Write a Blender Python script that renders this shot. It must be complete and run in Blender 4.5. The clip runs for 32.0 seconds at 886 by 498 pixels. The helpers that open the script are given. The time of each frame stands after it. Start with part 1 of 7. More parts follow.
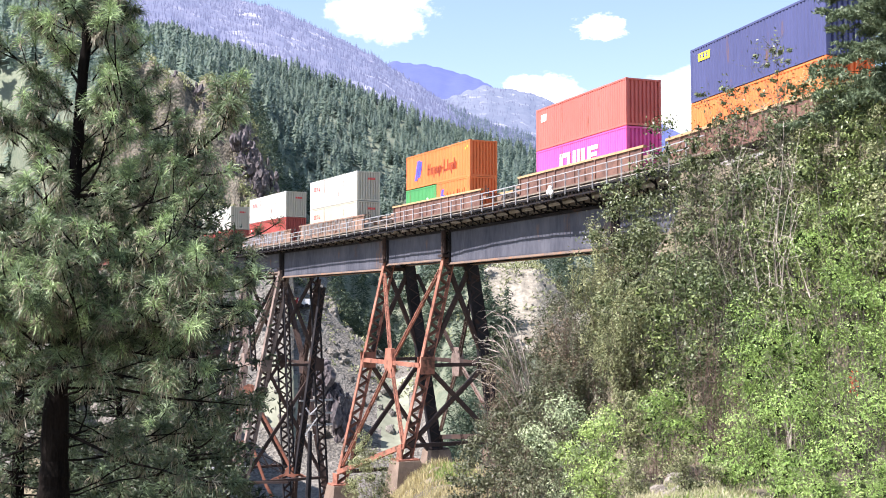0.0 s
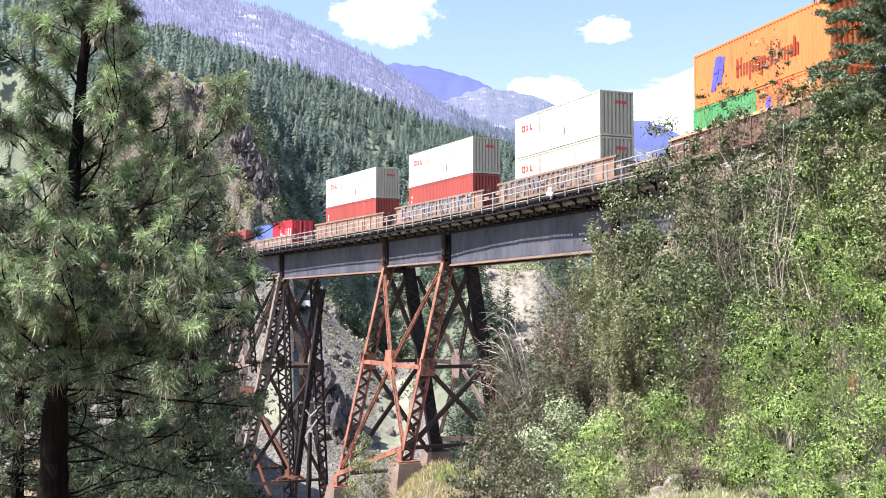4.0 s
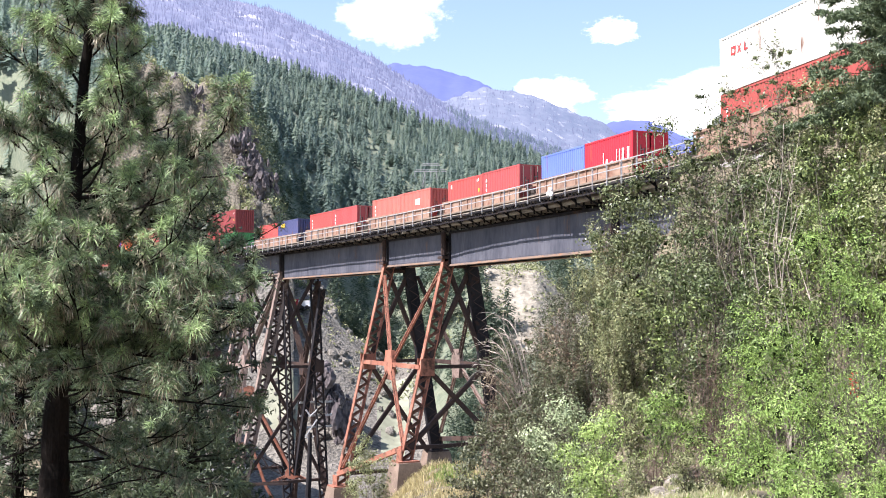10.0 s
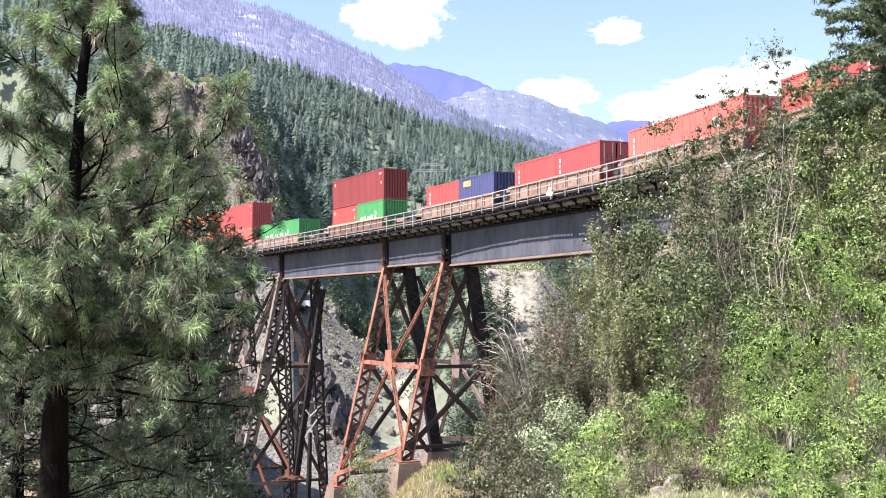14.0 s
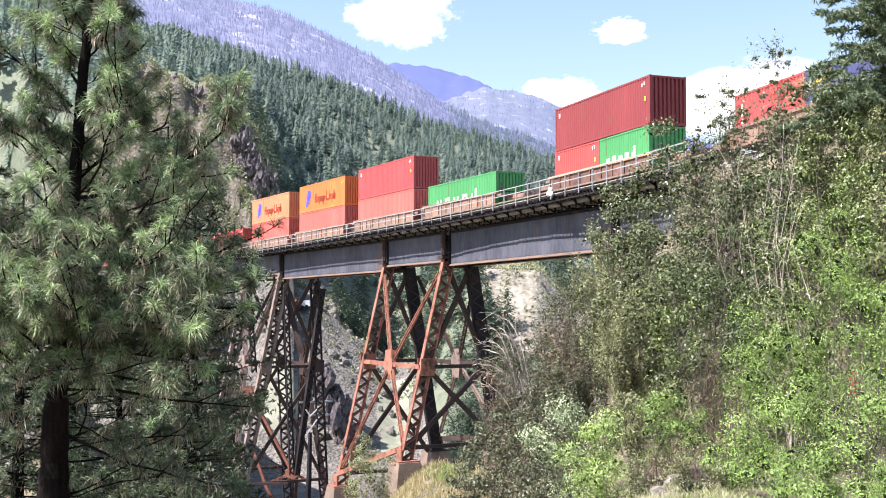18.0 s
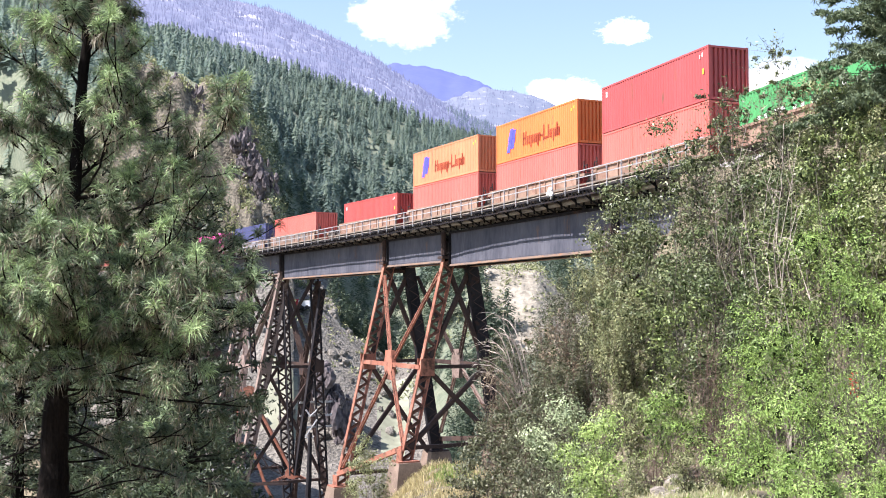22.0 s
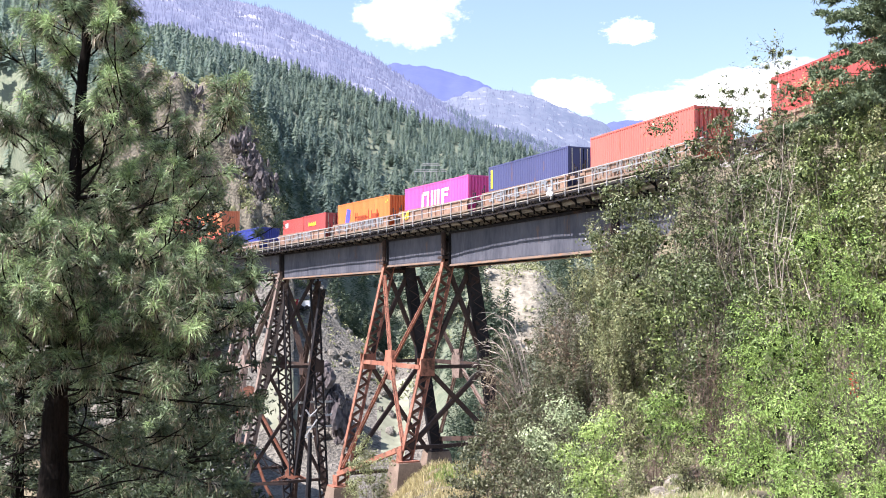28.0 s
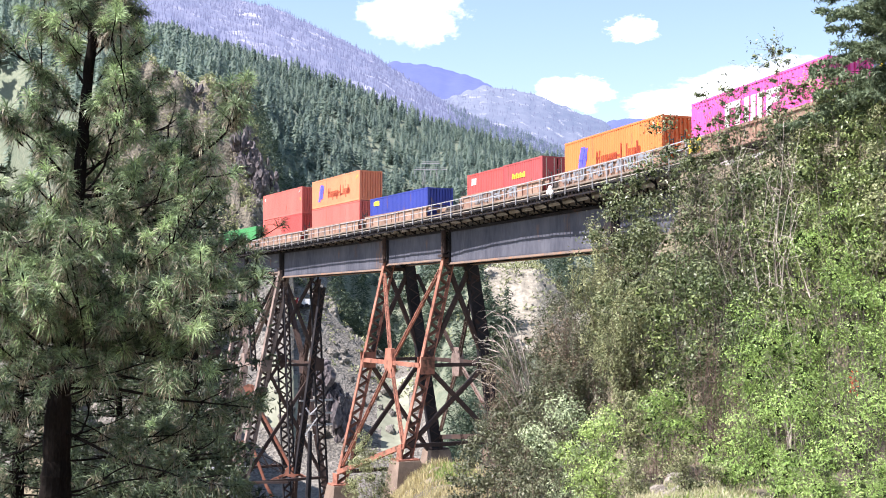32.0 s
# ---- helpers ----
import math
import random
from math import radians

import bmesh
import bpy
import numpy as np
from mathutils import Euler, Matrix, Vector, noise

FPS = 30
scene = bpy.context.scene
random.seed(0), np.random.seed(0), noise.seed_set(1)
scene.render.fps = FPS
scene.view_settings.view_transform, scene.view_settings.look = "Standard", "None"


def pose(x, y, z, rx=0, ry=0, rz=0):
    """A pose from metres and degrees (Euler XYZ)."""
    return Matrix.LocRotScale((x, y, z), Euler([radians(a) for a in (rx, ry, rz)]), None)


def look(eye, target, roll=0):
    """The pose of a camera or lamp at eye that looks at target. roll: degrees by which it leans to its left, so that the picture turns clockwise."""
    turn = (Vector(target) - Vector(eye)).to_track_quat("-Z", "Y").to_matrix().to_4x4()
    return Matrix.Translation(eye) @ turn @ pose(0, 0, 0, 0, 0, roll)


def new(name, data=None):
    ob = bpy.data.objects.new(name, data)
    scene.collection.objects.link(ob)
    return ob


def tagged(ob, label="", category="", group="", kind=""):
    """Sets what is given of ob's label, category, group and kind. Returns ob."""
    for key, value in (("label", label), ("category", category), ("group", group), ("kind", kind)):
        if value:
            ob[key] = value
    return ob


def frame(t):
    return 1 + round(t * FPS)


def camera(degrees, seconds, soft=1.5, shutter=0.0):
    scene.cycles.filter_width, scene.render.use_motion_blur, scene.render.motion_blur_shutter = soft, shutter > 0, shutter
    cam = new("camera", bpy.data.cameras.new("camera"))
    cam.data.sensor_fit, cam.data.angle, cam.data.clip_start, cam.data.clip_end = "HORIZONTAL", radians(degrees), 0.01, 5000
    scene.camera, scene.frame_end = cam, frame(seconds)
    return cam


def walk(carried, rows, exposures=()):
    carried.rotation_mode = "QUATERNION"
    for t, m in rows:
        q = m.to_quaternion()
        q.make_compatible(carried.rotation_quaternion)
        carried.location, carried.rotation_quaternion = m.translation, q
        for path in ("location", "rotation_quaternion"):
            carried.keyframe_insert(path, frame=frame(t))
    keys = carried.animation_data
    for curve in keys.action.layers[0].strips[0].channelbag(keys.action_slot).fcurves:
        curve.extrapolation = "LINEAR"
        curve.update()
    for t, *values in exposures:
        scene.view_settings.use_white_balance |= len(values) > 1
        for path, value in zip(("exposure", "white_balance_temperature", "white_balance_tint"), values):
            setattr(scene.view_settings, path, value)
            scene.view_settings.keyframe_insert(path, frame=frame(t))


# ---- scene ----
# ---- camera: on a tripod, with two tiny settlings of its head ----
cam = camera(42.81, 32.0, soft=1.0)
EYE = Vector((0.0, 0.0, 1.6))
PITCH = 3.213


def aim(p):
    return pose(EYE.x, EYE.y, EYE.z, 90 + p, 0, 0)


walk(cam, [(0.0, aim(PITCH - 0.086)), (0.5, aim(PITCH - 0.086)), (1.0, aim(PITCH)), (9.0, aim(PITCH)), (17.5, aim(PITCH)),
           (18.5, aim(PITCH - 0.02)), (19.5, aim(PITCH)), (29.0, aim(PITCH)), (30.0, aim(PITCH - 0.06)), (31.0, aim(PITCH - 0.086)), (32.0, aim(PITCH - 0.086))],
     exposures=[(0.0, 1.27, 6500, 18), (3.5, 1.25, 6500, 18), (5.5, 1.18, 6500, 18), (7.5, 1.19, 6500, 18), (9.5, 1.27, 6500, 18), (32.0, 1.29, 6500, 18)])

# ---- sky and sun ----
SUN_TO = Vector((-0.93, -0.36, 0.0)).normalized() * math.cos(radians(53.5)) + Vector((0, 0, math.sin(radians(53.5))))
world = bpy.data.worlds.new("sky")
scene.world = world
world.use_nodes = True
wn = world.node_tree.nodes
sky = wn.new("ShaderNodeTexSky")
sky.sky_type, sky.sun_disc = "NISHITA", False
sky.sun_elevation = radians(53.5)
sky.sun_rotation = math.atan2(SUN_TO.x, SUN_TO.y)
sky.altitude, sky.air_density, sky.dust_density, sky.ozone_density = 300, 1.3, 0.9, 1.6
wn["Background"].inputs["Strength"].default_value = 0.096
world.node_tree.links.new(sky.outputs["Color"], wn["Background"].inputs["Color"])
sun = new("sun", bpy.data.lights.new("sun", "SUN"))
sun.data.energy, sun.data.angle, sun.data.color = 5.0, radians(0.5), (1.0, 0.97, 0.93)
sun.matrix_world = look(SUN_TO * 50, (0, 0, 0))


# ---- materials ----
def mat(name, dark, light, scale=3.0, rough=0.8, bump=0.0, metal=0.0, fine=8.0, stretch=(1, 1, 1), rust=None, spec=0.3, detail_mix=0.35, random_amount=0.0):
    """A surface of two colours mixed by coarse and fine noise, in metres of the object's own space; rust: (colour, amount, scale)."""
    m = bpy.data.materials.new(name)
    m.use_nodes = True
    nt = m.node_tree
    n, l = nt.nodes, nt.links
    b = n["Principled BSDF"]
    tc = n.new("ShaderNodeTexCoord")
    mp = n.new("ShaderNodeMapping")
    mp.inputs["Scale"].default_value = stretch
    l.new(tc.outputs["Object"], mp.inputs["Vector"])
    a = n.new("ShaderNodeTexNoise")
    a.inputs["Scale"].default_value, a.inputs["Detail"].default_value = scale, 6
    f = n.new("ShaderNodeTexNoise")
    f.inputs["Scale"].default_value, f.inputs["Detail"].default_value = scale * fine, 4
    l.new(mp.outputs[0], a.inputs["Vector"])
    l.new(mp.outputs[0], f.inputs["Vector"])
    mx = n.new("ShaderNodeMix")
    mx.data_type = "FLOAT"
    mx.inputs[0].default_value = detail_mix
    l.new(a.outputs["Fac"], mx.inputs[2])
    l.new(f.outputs["Fac"], mx.inputs[3])
    r = n.new("ShaderNodeValToRGB")
    r.color_ramp.elements[0].position, r.color_ramp.elements[1].position = 0.36, 0.64
    r.color_ramp.elements[0].color, r.color_ramp.elements[1].color = (*dark, 1), (*light, 1)
    l.new(mx.outputs[0], r.inputs["Fac"])
    out = r.outputs["Color"]
    if random_amount:
        oi = n.new("ShaderNodeNewGeometry")
        hv = n.new("ShaderNodeHueSaturation")
        mr = n.new("ShaderNodeMapRange")
        mr.inputs["To Min"].default_value, mr.inputs["To Max"].default_value = 1 - random_amount, 1 + random_amount
        l.new(oi.outputs["Random Per Island"], mr.inputs["Value"])
        l.new(mr.outputs[0], hv.inputs["Value"])
        l.new(out, hv.inputs["Color"])
        out = hv.outputs["Color"]
    if rust:
        rc, amount, rs = rust
        k = n.new("ShaderNodeTexNoise")
        k.inputs["Scale"].default_value, k.inputs["Detail"].default_value, k.inputs["Roughness"].default_value = rs, 8, 0.7
        l.new(mp.outputs[0], k.inputs["Vector"])
        kr = n.new("ShaderNodeValToRGB")
        kr.color_ramp.elements[0].position, kr.color_ramp.elements[1].position = 0.62 - amount * 0.3, 0.72 - amount * 0.25
        l.new(k.outputs["Fac"], kr.inputs["Fac"])
        cm = n.new("ShaderNodeMix")
        cm.data_type = "RGBA"
        l.new(kr.outputs["Color"], cm.inputs[0])
        l.new(out, cm.inputs[6])
        cm.inputs[7].default_value = (*rc, 1)
        out = cm.outputs[2]
    l.new(out, b.inputs["Base Color"])
    b.inputs["Roughness"].default_value, b.inputs["Metallic"].default_value = rough, metal
    b.inputs["Specular IOR Level"].default_value = spec
    if bump:
        bp = n.new("ShaderNodeBump")
        bp.inputs["Strength"].default_value, bp.inputs["Distance"].default_value = 1.0, bump
        l.new(mx.outputs[0], bp.inputs["Height"])
        l.new(bp.outputs[0], b.inputs["Normal"])
    return m


def leaf_mat(name, dark, light, trans=0.3, rough=0.5, spec=0.35, patch=0.0):
    """Foliage: each leaf its own shade, sprays of older and younger leaves (patch: how many to the metre), some light through it."""
    m = bpy.data.materials.new(name)
    m.use_nodes = True
    nt = m.node_tree
    n, l = nt.nodes, nt.links
    b = n["Principled BSDF"]
    g = n.new("ShaderNodeNewGeometry")
    r = n.new("ShaderNodeValToRGB")
    r.color_ramp.elements[0].color, r.color_ramp.elements[1].color = (*dark, 1), (*light, 1)
    fac = g.outputs["Random Per Island"]
    if patch:
        tc = n.new("ShaderNodeTexCoord")
        no = n.new("ShaderNodeTexNoise")
        no.inputs["Scale"].default_value, no.inputs["Detail"].default_value = patch, 2
        l.new(tc.outputs["Object"], no.inputs["Vector"])
        mr = n.new("ShaderNodeMapRange")
        mr.inputs["From Min"].default_value, mr.inputs["From Max"].default_value = 0.34, 0.66
        l.new(no.outputs["Fac"], mr.inputs["Value"])
        mf = n.new("ShaderNodeMix")
        mf.data_type = "FLOAT"
        mf.inputs[0].default_value = 0.55
        l.new(fac, mf.inputs[2])
        l.new(mr.outputs[0], mf.inputs[3])
        fac = mf.outputs[0]
    l.new(fac, r.inputs["Fac"])
    l.new(r.outputs["Color"], b.inputs["Base Color"])
    b.inputs["Roughness"].default_value = rough
    b.inputs["Specular IOR Level"].default_value = spec
    t = n.new("ShaderNodeBsdfTranslucent")
    l.new(r.outputs["Color"], t.inputs["Color"])
    mx = n.new("ShaderNodeMixShader")
    mx.inputs[0].default_value = trans
    l.new(b.outputs[0], mx.inputs[1])
    l.new(t.outputs[0], mx.inputs[2])
    l.new(mx.outputs[0], n["Material Output"].inputs["Surface"])
    return m


M_SOIL = mat("soil_and_dry_grass", (0.055, 0.048, 0.032), (0.22, 0.185, 0.125), 0.35, 0.95, 0.15, fine=20)
M_SCREE = mat("grey_scree", (0.08, 0.075, 0.067), (0.28, 0.26, 0.225), 0.10, 0.95, 1.6, fine=16, detail_mix=0.62)
M_CLIFF = mat("grey_brown_cliff", (0.07, 0.064, 0.05), (0.265, 0.235, 0.18), 0.12, 0.95, 2.5, fine=11, detail_mix=0.55)
# forest floor lightened so that gaps between far trees look hazed
M_FOREST_FLOOR = mat("forest_floor", (0.10, 0.13, 0.09), (0.19, 0.205, 0.145), 0.05, 0.95, 1.5, fine=9, detail_mix=0.5)
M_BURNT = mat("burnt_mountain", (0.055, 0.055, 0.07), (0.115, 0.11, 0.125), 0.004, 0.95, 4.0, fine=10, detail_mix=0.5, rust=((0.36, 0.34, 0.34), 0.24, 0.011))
# farthest ridge coloured dark blue to paint a cloud's shadow on it
M_FAR = mat("far_ridge_in_cloud_shadow", (0.03, 0.04, 0.06), (0.05, 0.06, 0.08), 0.003, 0.95, 4.0, fine=10)
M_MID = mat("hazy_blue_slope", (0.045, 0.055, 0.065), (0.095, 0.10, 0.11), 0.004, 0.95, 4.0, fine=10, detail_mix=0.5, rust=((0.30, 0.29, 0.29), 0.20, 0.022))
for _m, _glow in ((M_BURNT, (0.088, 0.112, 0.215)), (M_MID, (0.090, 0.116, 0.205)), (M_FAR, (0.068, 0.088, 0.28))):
    # air haze painted as a blue glow of the far backdrop
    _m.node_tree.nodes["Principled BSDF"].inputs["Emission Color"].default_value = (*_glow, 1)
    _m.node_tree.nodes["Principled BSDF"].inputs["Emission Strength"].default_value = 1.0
M_SILT = mat("pale_greenish_silt", (0.17, 0.18, 0.13), (0.29, 0.30, 0.225), 0.06, 0.95, 0.3, fine=8)
M_PALE_SCREE = mat("pale_tan_scree", (0.14, 0.127, 0.10), (0.37, 0.335, 0.27), 0.07, 0.95, 1.5, fine=11, detail_mix=0.55)
M_RUST_STEEL = mat("rusty_painted_steel", (0.24, 0.095, 0.065), (0.40, 0.18, 0.125), 0.6, 0.75, 0.004, fine=12, spec=0.15, rust=((0.10, 0.055, 0.04), 0.35, 0.9))
M_BLACK_STEEL = mat("weathered_black_and_shaded_steel", (0.014, 0.014, 0.017), (0.036, 0.033, 0.035), 0.5, 0.85, 0.003, fine=10, spec=0.08, rust=((0.06, 0.034, 0.024), 0.15, 0.8))
M_GIRDER = mat("grey_girder_steel", (0.055, 0.059, 0.078), (0.125, 0.128, 0.152), 0.35, 0.8, 0.003, fine=10, spec=0.08, stretch=(1, 1, 0.35), rust=((0.20, 0.12, 0.08), 0.14, 0.5))
M_FLANGE = mat("rust_stained_flange", (0.16, 0.13, 0.12), (0.30, 0.20, 0.14), 0.5, 0.7, 0.003, fine=10, rust=((0.36, 0.17, 0.08), 0.3, 0.8))
M_TIMBER = mat("weathered_timber", (0.20, 0.175, 0.15), (0.42, 0.38, 0.32), 1.2, 0.9, 0.01, stretch=(1, 1, 4))
M_TOE = mat("dirty_toe_board", (0.13, 0.105, 0.085), (0.27, 0.22, 0.18), 1.5, 0.8, 0.0)
M_RAILING = mat("galvanised_railing", (0.34, 0.34, 0.35), (0.50, 0.50, 0.51), 2.0, 0.5, 0.0, metal=0.3)
M_RAIL = mat("steel_rail", (0.16, 0.10, 0.07), (0.26, 0.18, 0.13), 2.0, 0.5, 0.0, metal=0.6)
M_CONCRETE = mat("stained_concrete", (0.13, 0.098, 0.075), (0.26, 0.19, 0.145), 0.8, 0.9, 0.02, fine=12)
M_GRAVEL = mat("track_gravel", (0.16, 0.15, 0.14), (0.34, 0.32, 0.30), 2.5, 0.95, 0.05)
# ---- plan: the track's line, and the lie of the land ----
TRACK = (-5.1821, 105.5925, radians(-62.3913), -0.0017695, -7.1958e-5)
RAIL_Z = 9.18
S0, S1 = -24.6, 64.0


def turn_at(s):
    x0, y0, h0, k, k1 = TRACK
    c = min(max(s, S0), S1)
    return h0 + k * c + k1 * c * c / 2 + ((k + k1 * S1) * min(s - S1, 60.0) * 0.25 if s > S1 else 0.0)


STEP = 0.5
_n0, _n1 = -900, 900
_table = {0: (TRACK[0], TRACK[1])}
for _i in range(0, _n1):
    _h = turn_at((_i + 0.5) * STEP)
    _table[_i + 1] = (_table[_i][0] + STEP * math.cos(_h), _table[_i][1] + STEP * math.sin(_h))
for _i in range(0, _n0, -1):
    _h = turn_at((_i - 0.5) * STEP)
    _table[_i - 1] = (_table[_i][0] - STEP * math.cos(_h), _table[_i][1] - STEP * math.sin(_h))


def on_track(s, o=0.0, z=0.0):
    """A point s metres along the track, o metres to the far side of its middle, z metres over the rails."""
    i = math.floor(s / STEP)
    f = s / STEP - i
    a, b = _table[i], _table[i + 1]
    h = turn_at(s)
    return Vector((a[0] + (b[0] - a[0]) * f - math.sin(h) * o, a[1] + (b[1] - a[1]) * f + math.cos(h) * o, RAIL_Z + z))


def track_pose(s, o=0.0, z=0.0):
    """Local x along the track, y to the far side, z up."""
    p = on_track(s, o, z)
    return Matrix.Translation(p) @ Matrix.Rotation(turn_at(s), 4, "Z")


LENS = 2000.0


def slope_of(px, py):
    """Sideways and upward slope (per metre ahead) of the sight line through a place of the picture."""
    c, s_ = math.cos(radians(PITCH)), math.sin(radians(PITCH))
    dx, dy = (px - 784) / LENS, (py - 441) / LENS
    fwd = c + dy * s_
    return dx / fwd, (s_ - dy * c) / fwd


def sight(px, py, r):
    """The point r metres ahead (along y) on that sight line."""
    a, b = slope_of(px, py)
    return Vector((EYE.x + a * r, EYE.y + r, EYE.z + b * r))


def lerp(table, x):
    if x <= table[0][0]:
        return table[0][1]
    for (a, p), (b, q) in zip(table, table[1:]):
        if x <= b:
            return p + (q - p) * (x - a) / (b - a)
    return table[-1][1]


# skylines: bearing (as a picture column) and height (as a picture row)
BANK_TOP = [(0, 470), (430, 500), (500, 538), (560, 545), (640, 610), (700, 655), (745, 640), (790, 520), (860, 472), (950, 476), (1015, 545), (1100, 600)]
CLIFF_TOP = [(0, 190), (180, 145), (240, 122), (310, 128), (370, 165), (440, 235), (475, 300), (500, 390), (530, 455), (600, 500)]
FOREST_TOP = [(0, -60), (130, 8), (240, 66), (300, 75), (400, 102), (500, 132), (600, 162), (700, 203), (760, 226), (820, 250), (900, 275), (1000, 303), (1100, 312), (1300, 340)]
RIDGE_NEAR = [(0, -180), (400, 2), (470, 14), (520, 34), (600, 74), (660, 102), (720, 142), (790, 187), (850, 217), (950, 250), (1050, 290), (1200, 320)]
RIDGE_MID = [(500, 240), (700, 200), (790, 178), (830, 163), (862, 154), (900, 160), (960, 175), (1000, 193), (1040, 208), (1075, 222), (1130, 262), (1250, 300)]
RIDGE_FAR = [(300, 120), (640, 135), (690, 113), (760, 119), (820, 134), (865, 152), (950, 230), (1040, 235), (1075, 219), (1110, 213), (1150, 214), (1200, 236), (1320, 280), (1500, 300)]


def track_nearest(x, y):
    """Along and across the track, roughly."""
    best = min(range(-860, 860, 20), key=lambda i: (_table[i][0] - x) ** 2 + (_table[i][1] - y) ** 2)
    best = min(range(best - 20, best + 21, 4), key=lambda i: (_table[i][0] - x) ** 2 + (_table[i][1] - y) ** 2)
    s = best * STEP
    h = turn_at(s)
    a = _table[best]
    return s, -(x - a[0]) * math.sin(h) + (y - a[1]) * math.cos(h)


def smooth(a, b, v):
    """0 at a, 1 at b, eased; a may be the larger."""
    v = min(max((v - a) / (b - a), 0.0), 1.0)
    return v * v * (3 - 2 * v)


DROP_LEFT = [(0, 0), (6, -0.7), (20, -4.2), (40, -8.2), (60, -9.9), (76, -10.4), (93, -10.6), (102, -13.6), (112, -17.0), (140, -23)]
DROP_RIGHT = [(0, 0), (10, -0.9), (20, -1.8), (40, -3.0), (60, -6.0), (76, -9.8), (93, -11), (110, -15), (140, -20)]


def near_ground(x, y):
    """The camera's side of the canyon: a slope down to the towers' feet, and the railway's bank."""
    bearing = 784 + LENS * x / max(y, 3.0)
    k = smooth(860, 1150, bearing)
    z = lerp(DROP_LEFT, y) * (1 - k) + lerp(DROP_RIGHT, y) * k if y > 0 else 0.02 * max(y, -200)
    z -= 6.0 * smooth(790, 560, bearing) * smooth(15, 50, y)
    s, o = track_nearest(x, y)
    d = max(0.0, abs(o) - 4.0)
    if s > 0:
        bank = RAIL_Z - 0.75 - (1.7 if o < 0 else 0.5) * d - 2.3 * max(0.0, 55 - s)
        z = max(z, bank)
        if d == 0 and s > 52:
            z = RAIL_Z - 0.75
    if s < -90:
        cut = RAIL_Z - 0.75 - 0.6 * d
        z = max(z, cut)
    z += (noise.noise((x * 0.12, y * 0.12, 3.0)) * 0.9 + noise.noise((x * 0.5, y * 0.5, 7.0)) * 0.25) * (smooth(2, 14, math.hypot(x, y))) * smooth(0.0, 6.0, d)
    return z


def land(px, r):
    """Height of the land r metres ahead on a bearing."""
    a = (px - 784) / LENS
    if r < 140:
        return near_ground(a * r, r)
    bank, cliff, forest = lerp(BANK_TOP, px), lerp(CLIFF_TOP, px), lerp(FOREST_TOP, px)
    z = lambda row, d: EYE.z + slope_of(px, row)[1] * d
    if px < 520:
        bank_z = z(min(bank, 470), 285)
    else:
        bank_z = z(bank, 285)
    stations = [(140, near_ground(a * 140, 140)), (165, -31.0), (222, -32.0), (285, bank_z), (335, z(min(cliff, bank) if px < 600 else bank - 6, 335)),
                (380, z((min(cliff, bank) if px < 600 else bank - 6) + 8, 380)), (1150, z(forest, 1150)), (1320, z(forest + 22, 1320)),
                (2700, z(lerp(RIDGE_NEAR, px), 2700)), (2950, z(lerp(RIDGE_NEAR, px) + 25, 2950)), (3400, z(lerp(RIDGE_MID, px), 3400)),
                (3600, z(lerp(RIDGE_MID, px) + 20, 3600)), (4300, z(lerp(RIDGE_FAR, px), 4300)), (4700, z(lerp(RIDGE_FAR, px) + 40, 4700))]
    h = lerp(stations, r)
    s, o = (0.0, 99.0)
    if r < 460 and px < 420:
        s, o = track_nearest(a * r, r)
    rough = 1.0
    if 285 < r < 345 and px < 520:
        rough = 5.0
    n = noise.fractal((a * r * 0.03, r * 0.03, h * 0.03), 1.0, 2.1, 4)
    if rough > 1:
        n += 0.9 * noise.fractal((a * r * 0.11, r * 0.05, h * 0.08), 0.8, 2.2, 4)
    h += n * (1.6 * rough if r < 400 else 0.006 * r if r < 1300 else 8.0)
    if s < -70 and abs(o) < 40:
        k = smooth(5, 30, abs(o))
        h = (RAIL_Z - 0.75) * (1 - k) + h * k
    return h


def mesh_of(name, verts, faces, mats, slots=None, flat=True):
    me = bpy.data.meshes.new(name)
    me.from_pydata([tuple(v) for v in verts], [], faces)
    for m in mats:
        me.materials.append(m)
    if slots is not None:
        me.polygons.foreach_set("material_index", slots)
    if not flat:
        me.polygons.foreach_set("use_smooth", [True] * len(me.polygons))
    me.update()
    return me


